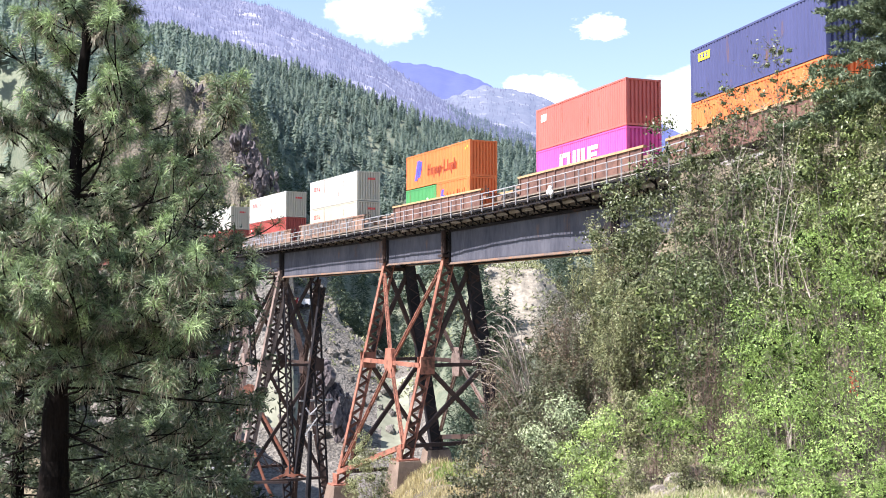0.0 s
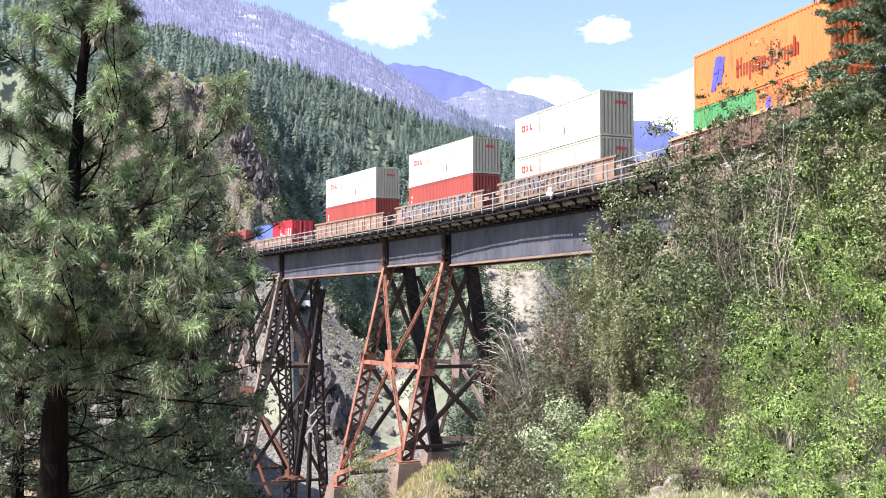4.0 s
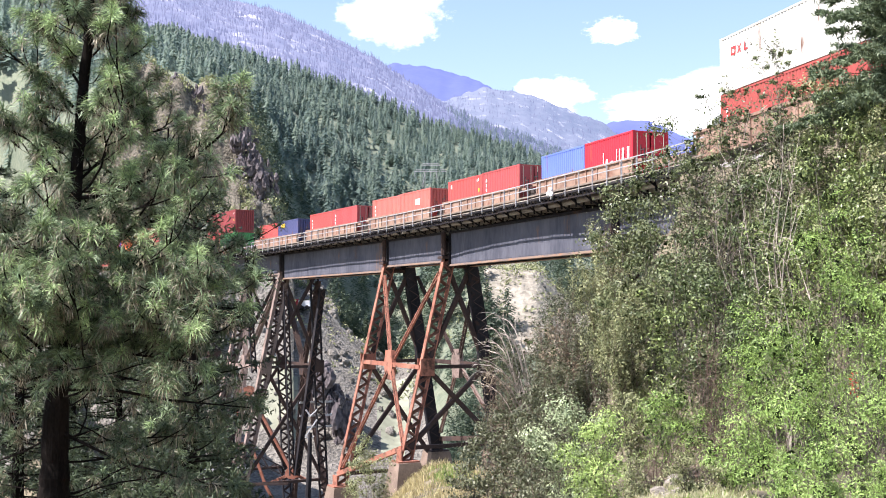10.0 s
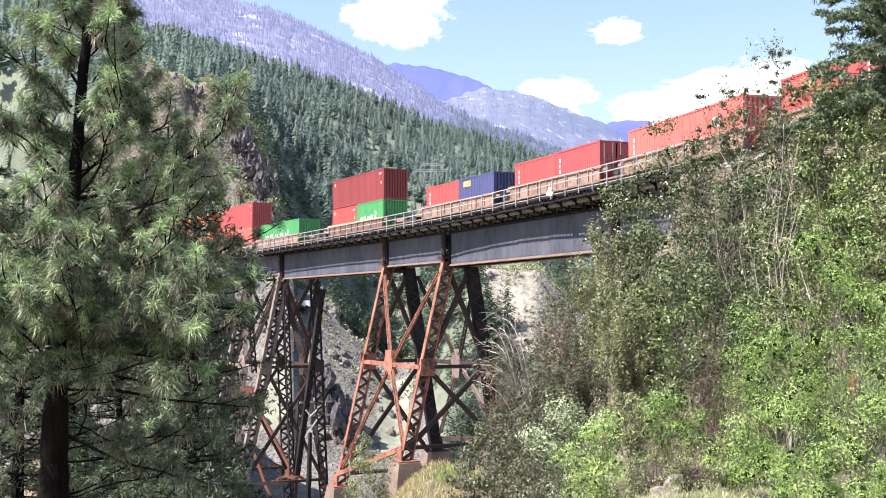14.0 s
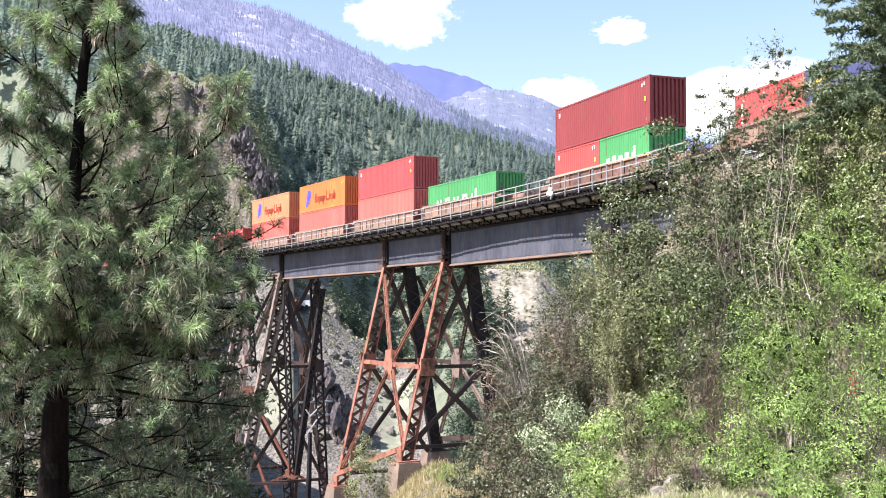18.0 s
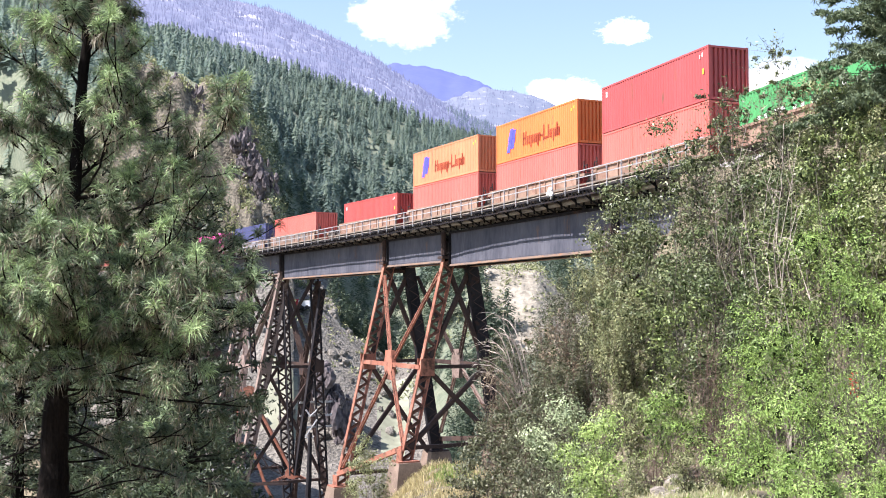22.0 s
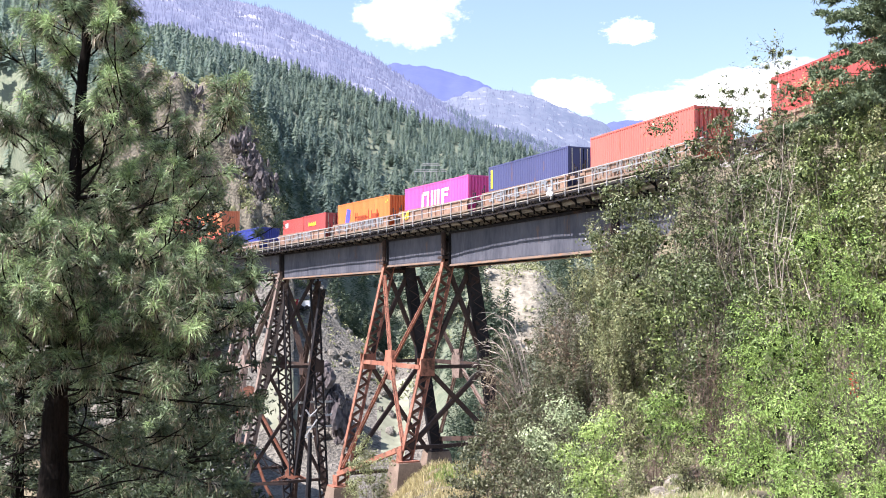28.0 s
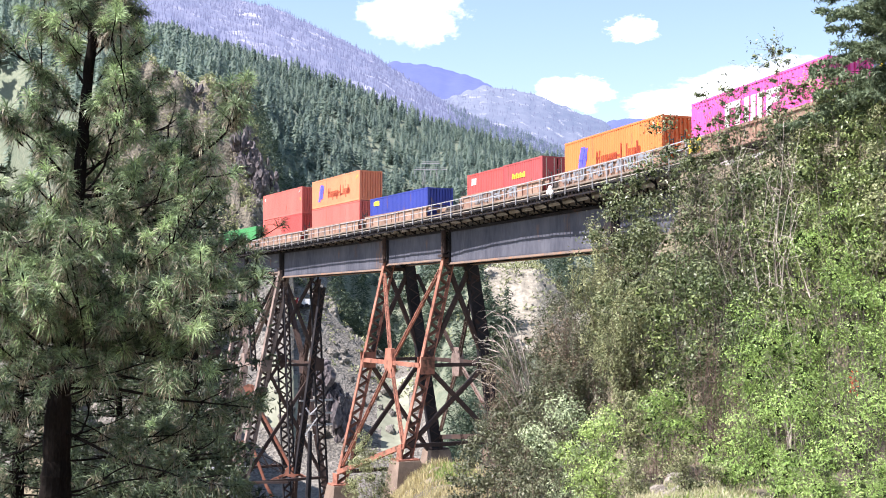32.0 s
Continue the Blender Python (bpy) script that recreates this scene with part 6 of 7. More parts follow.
def make_shrubs():
    grey = "grey-green leafy bush with many pale stems on the bank"
    green = "dense green leafy bush on the bank"
    olive = "olive-brown bush thinning into bare twigs"
    tangle = "tangle of bare brown twigs"
    up = {"upright": True, "fill": 2.0, "leaf": 0.11, "stems": 24, "spray": (8, 20), "twig": M_BROWN_TWIG}
    for px, r, top, w, kind, n, label, kw in (
        # the tall back row on the railway bank
        (1125, 46, 308, 120, "grey", 5200, grey, {"spray": (10, 28)}),
        (1195, 43, 240, 180, "grey", 9500, grey, {"spray": (12, 34)}),
        (1290, 41, 182, 200, "grey", 10500, "tall grey-green bush with bare twiggy top", {"sparse": 0.1, "stems": 22, "sway": 0.06}),
        (1330, 40, 120, 130, "grey", 1500, "tall thin sapling with sparse leaves above the bushes", {"stems": 8, "fill": 0.10, "sway": 0.12, "spray": (4, 9), "loose_share": 1.6, "twig_len": 0.05, "twigs": 6}),
        (1400, 39, 172, 190, "grey", 9500, grey, {"stems": 20}),
        (1470, 36, 168, 170, "olive", 7500, "olive-green bush with many pale stems", {}),
        (1560, 31, 165, 200, "green", 9000, green, {"spray": (16, 46)}),
        (1500, 34, 152, 170, "green", 10000, "tall dense green bush beside the fir", {"stems": 16}),
        (1575, 31, 140, 160, "olive", 8000, "tall olive-green bush beside the fir", {"stems": 14}),
        (1445, 36, 168, 130, "grey", 7000, "olive-green bush with many pale stems", {}),
        (1535, 33.5, 140, 140, "green", 9000, "tall dense green bush beside the fir", {"stems": 16}),
        (1385, 38, 95, 110, "grey", 900, "tall thin sapling with sparse leaves above the bushes", {"stems": 7, "fill": 0.10, "sway": 0.12, "spray": (4, 9), "loose_share": 1.6, "twig_len": 0.05, "twigs": 6}),
        (1270, 40, 165, 110, "grey", 900, "tall thin sapling with sparse leaves above the bushes", {"stems": 7, "fill": 0.10, "sway": 0.1, "spray": (4, 9), "loose_share": 1.6, "twig_len": 0.05, "twigs": 6}),
        (1392, 29.3, 215, 90, "grey", 300, "clump of pale bare stems standing among the leaves", {"fill": 0.08, "stems": 15, "twig": M_PALE_TWIG, "twigs": 2, "wavy": 1.8}),
        (1265, 32.5, 250, 150, "grey", 700, "fan of pale bare stems standing among the leaves", {"fill": 0.08, "stems": 16, "twig": M_TWIG, "twigs": 2, "wavy": 1.6}),
        # middle row
        (1090, 52, 425, 110, "olive", 7000, olive, up),
        (1040, 56, 500, 120, "dull", 5500, olive, dict(up, sparse=0.1)),
        (1060, 50, 470, 110, "olive", 5500, olive, up),
        (1010, 46, 600, 110, "dull", 4200, olive, dict(up, sparse=0.1)),
        (965, 62, 575, 150, "dry", 2400, "half-bare bush of grey twigs", {"fill": 0.4, "sparse": 0.15, "stems": 26, "twig": M_BROWN_TWIG}),
        (1000, 54, 560, 120, "dry", 1500, "half-bare bush of grey twigs", {"fill": 0.4, "sparse": 0.15, "stems": 24, "twig": M_BROWN_TWIG}),
        (915, 66, 600, 140, "dull", 3000, olive, {"twig": M_BROWN_TWIG, "sparse": 0.05}),
        (985, 60, 570, 110, "dull", 3600, olive, dict(up, leaf=0.12)),
        (935, 61, 625, 110, "dull", 3200, olive, dict(up, leaf=0.12, sparse=0.08)),
        (890, 57, 640, 100, "dry", 350, "bare bush of arching grey twigs", {"fill": 0.08, "stems": 18, "twig": M_BROWN_TWIG}),
        (1160, 38, 400, 170, "grey", 7500, grey, {}),
        (1260, 34, 372, 210, "deep", 9500, "dark grey-green bush shaded within", {"stems": 18, "spray": (16, 44)}),
        (1345, 32, 340, 160, "deep", 6500, "dark grey-green bush shaded within", {"stems": 18}),
        (1420, 30, 345, 200, "green", 8500, green, {"spray": (16, 46)}),
        (1505, 27, 330, 200, "bright", 9500, "dense bright green leafy bush", {"leaf": 0.075, "spray": (20, 58), "fill": 1.0}),
        (1580, 23, 420, 200, "bright", 7000, "dense bright green leafy bush", {"spray": (20, 58), "fill": 1.0}),
        # front rows
        (1115, 37, 545, 150, "olive", 8000, "olive-green bush with fine stems", dict(up, leaf=0.085)),
        (1180, 31, 490, 170, "green", 6000, "green bush with drooping leaf sprays", {"fill": 0.8, "spray": (14, 34)}),
        (1275, 30, 500, 160, "deep", 6000, "dark green bush with drooping leaf sprays", {"fill": 0.7, "spray": (16, 40)}),
        (1350, 25, 530, 150, "bright", 6000, "light green bush with narrow leaves", {"leaf": 0.066, "spray": (20, 58), "fill": 1.0}),
        (1445, 22, 500, 230, "bright", 11000, "dense bright green leafy bush", {"leaf": 0.062, "spray": (20, 58), "fill": 1.0}),
        (1570, 19, 500, 170, "bright", 6500, "dense bright green leafy bush", {"spray": (20, 58), "fill": 1.0}),
        (1240, 29, 590, 150, "dry", 500, tangle, {"fill": 0.03, "twig": M_BROWN_TWIG, "stems": 26}),
        (1515, 18.2, 605, 130, "dry", 200, tangle, {"fill": 0.03, "twig": M_TWIG, "stems": 20}),
        (1290, 24, 660, 110, "dry", 300, tangle, {"fill": 0.03, "twig": M_BROWN_TWIG, "stems": 20}),
        (1170, 27, 680, 170, "bright", 4200, "low green bush with brown twigs below", {"spray": (12, 30), "leaf": 0.075}),
        (1330, 20, 690, 150, "fresh", 7500, "low bright green bush on the slope", {"leaf": 0.058, "spray": (20, 58), "fill": 1.0}),
        (1430, 18.5, 690, 150, "fresh", 5500, "low bright green bush on the slope", {"leaf": 0.056, "spray": (20, 58), "fill": 1.0}),
        (1540, 16.5, 690, 150, "fresh", 5500, "low bright green bush on the slope", {"leaf": 0.05, "spray": (20, 58), "fill": 1.0}),
        (1052, 27, 745, 150, "lime", 8500, "round lime-green bush on the slope", {"fill": 1.5, "leaf": 0.07, "spray": (14, 36)}),
        (1012, 31, 698, 150, "pale", 6500, "pale green leafy bush on the slope", {"fill": 1.5, "leaf": 0.085}),
        (945, 36, 700, 130, "dull", 5500, "low grey-green brush on the slope", {"spray": (8, 20), "twig": M_BROWN_TWIG}),
        (950, 48, 665, 120, "dull", 3200, "low grey-green brush on the slope", {"spray": (8, 20), "twig": M_BROWN_TWIG}),
        (1120, 30, 690, 120, "olive", 4200, "low olive brush on the slope", {"spray": (8, 22)}),
        (880, 42, 745, 120, "dull", 3800, "low grey-green brush on the slope", {"spray": (8, 20)}),
        (900, 30, 800, 130, "dull", 3800, "low grey-green brush on the slope", {"sparse": 0.1, "spray": (8, 20), "twig": M_BROWN_TWIG}),
        (955, 24, 835, 130, "dull", 3200, "low grey-green brush at the slope's edge", {"spray": (8, 20), "twig": M_BROWN_TWIG}),
        (840, 48, 800, 90, "dull", 2200, "low grey-green brush on the slope", {"spray": (8, 20)}),
        (655, 62, 765, 85, "olive", 4200, "grey-green bush in front of a tower foot", {"twig": M_BROWN_TWIG, "spray": (7, 16), "leaf": 0.13, "fill": 2.2}),
        (1200, 22.5, 765, 140, "dry", 250, tangle, {"fill": 0.03, "twig": M_BROWN_TWIG, "stems": 30}),
        (1255, 20.5, 795, 90, "dry", 200, tangle, {"fill": 0.03, "twig": M_TWIG, "stems": 20}),
        (1150, 23.5, 775, 80, "dry", 200, tangle, {"fill": 0.03, "twig": M_BROWN_TWIG, "stems": 20}),
        (1215, 17.5, 846, 120, "olive", 1500, "low olive brush at the slope's edge", {"leaf": 0.045, "spray": (8, 20)}),
        (1115, 20, 838, 110, "olive", 2000, "low olive brush at the slope's edge", {"leaf": 0.05, "spray": (8, 22)}),
        (1290, 17.5, 800, 120, "fresh", 4200, "low bright green bush on the slope", {"leaf": 0.05}),
        (1375, 16.5, 815, 140, "fresh", 4000, "low bright green bush on the slope", {"leaf": 0.05}),
        (1460, 15.5, 805, 150, "fresh", 4500, "low bright green bush on the slope", {"leaf": 0.046}),
        (1560, 15.0, 790, 150, "fresh", 4500, "low bright green bush on the slope", {"leaf": 0.046}),
    ):
        shrub(px, r, top, w, kind, n, label, **kw)


def conifer_variants(tiers, arms, rnd):
    """A conifer of ragged drooping boughs round a stem, 1 m high: arrays of four-cornered faces."""
    V, F = [], []
    stem = []
    for j in range(tiers + 1):
        stem.append(len(V))
        V += [(-0.006, 0.0, 0.04 + 0.93 * j / tiers), (0.006, 0.0, 0.04 + 0.93 * j / tiers)]
        if j:
            F.append((stem[j - 1], stem[j - 1] + 1, stem[j] + 1, stem[j]))
    lop = rnd.uniform(0, 6.28)
    for j in range(tiers):
        z0 = 0.10 + 0.86 * j / tiers
        rad = 0.16 * (1 - z0) ** 0.75 + 0.012
        n = max(4, int(arms * (1 - 0.5 * z0)))
        ph = rnd.uniform(0, 6.28)
        for i in range(n):
            if rnd.random() < 0.12:
                continue
            az = ph + 2 * math.pi * i / n + rnd.uniform(-0.3, 0.3)
            rr = rad * rnd.uniform(0.55, 1.3) * (1 + 0.2 * math.cos(az - lop))
            w = 2.9 / n
            dz = rnd.uniform(0.03, 0.085)
            b = len(V)
            V += [(math.cos(az - w) * rr * 0.5, math.sin(az - w) * rr * 0.5, z0 - 0.01), (math.cos(az) * rr, math.sin(az) * rr, z0 - dz),
                  (math.cos(az + w) * rr * 0.5, math.sin(az + w) * rr * 0.5, z0)]
            F.append((stem[j + 1], b, b + 1, b + 2))
    return np.array(V), np.array(F)


def feathery_conifer(tiers, arms, rnd):
    """A nearer conifer: each bough a spray of small blades, 1 m high in all."""
    V, F = [], []

    def blade(c, d, size):
        d = d.normalized()
        s = d.cross(Vector((rnd.gauss(0, 1), rnd.gauss(0, 1), rnd.gauss(0, 1)))).normalized()
        b = len(V)
        V.extend([tuple(c - d * size), tuple(c + s * size * 0.26), tuple(c + d * size), tuple(c - s * size * 0.26)])
        F.append((b, b + 1, b + 2, b + 3))

    for j in range(tiers):
        z0 = 0.06 + 0.92 * j / tiers
        rad = 0.25 * (1 - z0) ** 0.8 + 0.012
        for i in range(max(4, int(arms * (1 - 0.6 * z0)))):
            az = rnd.uniform(0, 6.28)
            rr = rad * rnd.uniform(0.6, 1.25)
            d = Vector((math.cos(az), math.sin(az), -0.45))
            for k in range(3):
                f = (k + 0.8) / 3
                blade(Vector((d.x * rr * f, d.y * rr * f, z0 + d.z * rr * f + rnd.gauss(0, 0.008))), d + Vector((rnd.gauss(0, 0.4), rnd.gauss(0, 0.4), rnd.gauss(-0.1, 0.25))), 0.037 * rnd.uniform(0.7, 1.4))
    return np.array(V), np.array(F)


def make_forest():
    rnd = random.Random(21)
    var = [conifer_variants(10, 7, rnd) for k in range(8)]
    near = [feathery_conifer(19, 8, rnd) for k in range(5)]

    def stand(name, label, places, kinds, material):
        VV, FF, n0 = [], [], 0
        for x, y, z, h, wd in places:
            V, F = kinds[rnd.randrange(len(kinds))]
            a = rnd.uniform(0, 6.28)
            c, s = math.cos(a), math.sin(a)
            q = V * np.array([h * wd, h * wd, h])
            q = np.stack([q[:, 0] * c - q[:, 1] * s + x, q[:, 0] * s + q[:, 1] * c + y, q[:, 2] + z], 1)
            VV.append(q)
            FF.append(F + n0)
            n0 += len(V)
        me = mesh_np(name, np.concatenate(VV), np.concatenate(FF), material)
        return tagged(new(name, me), label, "trees", kind="stuff")

    places = []
    while len(places) < 4300:
        px = rnd.uniform(-40, 1250)
        r = 1150 - (1150 - (352 if px < 430 else 455)) * rnd.random() ** 1.4
        if px > 1000 and rnd.random() < 0.5:
            continue
        # bare patches
        if noise.noise((px * 0.012, r * 0.012, 5.0)) > 0.62:
            continue
        x = (px - 784) / LENS * r
        places.append((x, r, land(px, r) - 1, rnd.uniform(9, 19) * min(1.0, r / 560), rnd.uniform(1.5, 2.2)))
    stand("forest", "dense conifer forest on the mountainside, coloured pale blue-green for haze", places, var, M_FOREST)
    places = []
    for _ in range(1100):
        px, r = rnd.uniform(300, 1200), rnd.uniform(1130, 1420)
        x = (px - 784) / LENS * r
        places.append((x, r, land(px, r) - 2, rnd.uniform(9, 17), rnd.uniform(1.7, 2.4)))
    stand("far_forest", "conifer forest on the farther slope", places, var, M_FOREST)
    # trees on the canyon's other bank
    places = []
    for lo, hi, r0, r1, n in ((742, 858, 252, 335, 85), (846, 902, 248, 266, 30), (800, 900, 222, 258, 46), (-30, 260, 292, 345, 90), (-60, 90, 300, 350, 50), (765, 885, 172, 235, 60), (580, 660, 300, 350, 40), (500, 600, 345, 380, 40), (1000, 1120, 300, 360, 40), (480, 530, 300, 330, 10), (640, 760, 320, 370, 40)):
        for _ in range(n):
            px, r = rnd.uniform(lo, hi), rnd.uniform(r0, r1)
            places.append(((px - 784) / LENS * r, r, land(px, r) - 0.5, rnd.uniform(8, 13.5) if lo == 846 else rnd.uniform(6, 12), rnd.uniform(1.1, 1.5)))
    for _ in range(200):
        px, r = rnd.uniform(430, 1080), rnd.uniform(345, 480)
        places.append(((px - 784) / LENS * r, r, land(px, r) - 0.5, rnd.uniform(8, 15), rnd.uniform(1.1, 1.5)))
    stand("canyon_conifers", "dark conifers on the canyon's far bank", places, near, M_BANK_CONIFER)
    places = []
    for _ in range(1700):
        px, r = rnd.uniform(770, 1150), rnd.uniform(1450, 2680)
        if rnd.random() < smooth(860, 770, px):
            continue
        places.append(((px - 784) / LENS * r, r, land(px, r) - 2, rnd.uniform(9, 17), rnd.uniform(1.5, 2.2)))
    stand("ridge_forest", "far conifers covering a lower ridge, with painted blue haze", places, var[:3], M_RIDGE)
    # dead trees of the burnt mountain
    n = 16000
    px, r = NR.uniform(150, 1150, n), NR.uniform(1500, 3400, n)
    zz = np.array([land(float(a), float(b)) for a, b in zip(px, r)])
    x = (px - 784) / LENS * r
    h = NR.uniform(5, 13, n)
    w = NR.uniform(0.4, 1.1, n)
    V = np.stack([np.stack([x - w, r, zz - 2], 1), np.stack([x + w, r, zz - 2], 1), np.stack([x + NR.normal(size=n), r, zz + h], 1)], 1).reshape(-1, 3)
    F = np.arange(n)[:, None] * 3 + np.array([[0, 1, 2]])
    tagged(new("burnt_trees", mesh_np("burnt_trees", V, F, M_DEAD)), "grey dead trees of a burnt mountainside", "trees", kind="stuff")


def fir(px, rr, top_row, label, seed, spread, count, leaf, droop=-0.15, sway=0.0, from_z=0.6, step=0.36, taper=0.5, from_row=0):
    """A conifer of layered boughs set with short needles."""
    x, y = slope_of(px, 441)[0] * rr, rr
    gz = near_ground(x, y)
    if from_row:
        from_z = sight(px, from_row, rr).z - gz
    t = thing("fir_tree", label, "tree", Matrix.Translation((x, y, gz - 0.2)))
    H = sight(px, top_row, rr).z - gz
    bm = bmesh.new()
    tube(bm, [Vector((0, 0, H * i / 8)) for i in range(9)], [0.02 * H * (1 - 0.95 * i / 8) + 0.01 for i in range(9)], 8)
    part("trunk", bm, M_PINE_BARK, t)
    rnd = random.Random(seed)
    segs = []
    z = from_z
    while z < H - 0.2:
        for i in range(7):
            az = rnd.uniform(0, 6.28)
            ln = min(spread, (H - z) * taper + 0.3) * rnd.uniform(0.65, 1.1)
            limb = limb_points((0, 0, z + rnd.uniform(-0.2, 0.2)), (math.cos(az), math.sin(az), rnd.uniform(-0.1, 0.3)), ln, (0, 0, droop), 6, 0.08)
            bm = bmesh.new()
            tube(bm, limb, [0.03 * (1 - 0.8 * k / 6) for k in range(7)], 4)
            part("branch", bm, M_PINE_BARK, t)
            for j in range(int(ln * 10)):
                f = rnd.uniform(0.12, 1.0)
                k = min(int(f * 6), 5)
                q = limb[k].lerp(limb[k + 1], f * 6 - k)
                dd = (limb[k + 1] - limb[k]).normalized()
                sd = Vector((-dd.y, dd.x, 0)) * rnd.choice((-1, 1))
                tw = limb_points(q, dd * 0.8 + sd * rnd.uniform(0.3, 1.0) + Vector((0, 0, rnd.uniform(-0.4, 0.5))), rnd.uniform(0.25, 0.8) * (1.15 - 0.5 * f), (0, 0, -0.25), 3, 0.12)
                segs += [[list(tw[a]), list(tw[a + 1])] for a in range(3)]
        z += step
    segs = np.array(segs)
    pick = NR.integers(0, len(segs), count)
    f = NR.uniform(0, 1, (count, 1))
    c = segs[pick, 0] * (1 - f) + segs[pick, 1] * f + NR.normal(size=(count, 3)) * 0.045
    # firs on the left get the foliage that is darkened for shade
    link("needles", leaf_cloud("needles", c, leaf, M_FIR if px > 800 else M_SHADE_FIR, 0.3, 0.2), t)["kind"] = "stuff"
    if sway:
        SWAY.append((t, sway_rows(t.matrix_world.copy(), sway, px * 0.01)))


def make_firs():
    fir(1612, 33.0, -210, "dark green fir tree with drooping layered boughs", 4, 3.4, 110000, 0.2, sway=0.03, from_row=190, step=0.3, taper=0.62)
    fir(345, 24.0, 285, "young green conifer standing behind the pine", 8, 1.7, 20000, 0.18, 0.1)
    fir(215, 30.0, 470, "young green conifer standing behind the pine", 9, 2.2, 22000, 0.16, 0.0)
    fir(40, 27.0, 330, "young green conifer standing behind the pine", 10, 2.2, 22000, 0.15, 0.0)
    fir(295, 42.0, 215, "tall green conifer standing behind the pine", 14, 3.0, 18000, 0.32, 0.0, step=0.8)
    fir(130, 44.0, 300, "tall green conifer standing behind the pine", 15, 3.4, 18000, 0.32, 0.0, step=0.8)
    fir(-10, 40.0, 280, "tall green conifer standing behind the pine", 16, 3.0, 14000, 0.32, 0.0, step=0.8)
    fir(330, 21.0, 640, "small conifer low on the slope, foliage darkened for shade", 12, 1.6, 16000, 0.12, 0.0)


def grass(name, label, spots, n, height, material):
    """Blades standing on the ground within patches: (bearing, distance, half-width, half-depth)."""
    c = []
    for px, r, hw, hd in spots:
        for _ in range(n // len(spots)):
            y = r + NR.uniform(-hd, hd)
            x = (px - 784) / LENS * y + NR.normal() * hw * 0.5
            if noise.noise((x * 0.7, y * 0.45, 2.0)) < -0.12:
                continue
            c.append((x, y, near_ground(x, y) - 0.03))
    c = np.array(c)
    m = len(c)
    az = NR.uniform(0, 2 * math.pi, m)
    h = height * NR.uniform(0.5, 1.3, m)
    lean = NR.normal(size=(m, 2)) * 0.35
    w = 0.003 + 0.00028 * c[:, 1]
    s = np.stack([np.cos(az) * w, np.sin(az) * w, 0 * az], 1)
    mid = c + np.stack([lean[:, 0] * h * 0.35, lean[:, 1] * h * 0.35, h * 0.6], 1)
    tip = c + np.stack([lean[:, 0] * h, lean[:, 1] * h, h], 1)
    V = np.stack([c - s, c + s, mid + s * 0.7, tip, mid - s * 0.7], 1).reshape(-1, 3)
    k = np.arange(m)[:, None] * 5
    F = np.concatenate([k + np.array([[0, 1, 2]]), k + np.array([[0, 2, 4]]), k + np.array([[4, 2, 3]])], 0)
    tagged(new(name, mesh_np(name, V, F, material)), label, "grass", kind="stuff")


def rock_mesh(name, seed, material, detail=2, rough=0.35):
    bm = bmesh.new()
    bmesh.ops.create_icosphere(bm, subdivisions=detail, radius=1.0)
    for v in bm.verts:
        p = v.co.normalized()
        v.co = p * (1 + rough * noise.fractal(p * 1.3 + Vector((seed * 7.1, 0, 0)), 1.0, 2.0, 4)) * (1 - 0.25 * max(0, noise.noise(p * 2.5 + Vector((0, seed, 0)))))
    me = bpy.data.meshes.new(name)
    bm.to_mesh(me)
    bm.free()
    me.materials.append(material)
    return me


M_CRAG = mat("dark_and_shadowed_craggy_rock", (0.038, 0.034, 0.042), (0.19, 0.165, 0.165), 0.5, 0.95, 0.6, fine=5, detail_mix=0.5)
M_ROCK = mat("grey_rock", (0.17, 0.15, 0.125), (0.38, 0.34, 0.29), 0.9, 0.95, 0.08, fine=8)


def crag_mesh(seed):
    """A rock broken along flat faces."""
    rnd = random.Random(seed)
    cuts = [(Vector((rnd.gauss(0, 1), rnd.gauss(0, 1), rnd.gauss(0, 0.6))).normalized(), rnd.uniform(0.45, 0.85)) for _ in range(13)]
    bm = bmesh.new()
    bmesh.ops.create_icosphere(bm, subdivisions=3, radius=1.0)
    for v in bm.verts:
        for n, d in cuts:
            over = v.co.dot(n) - d
            if over > 0:
                v.co -= n * over
        v.co *= 1 + 0.22 * noise.noise(v.co * 2.6 + Vector((seed, 0, 0)))
    me = bpy.data.meshes.new("boulder")
    bm.to_mesh(me)
    bm.free()
    me.materials.append(M_CRAG)
    return me


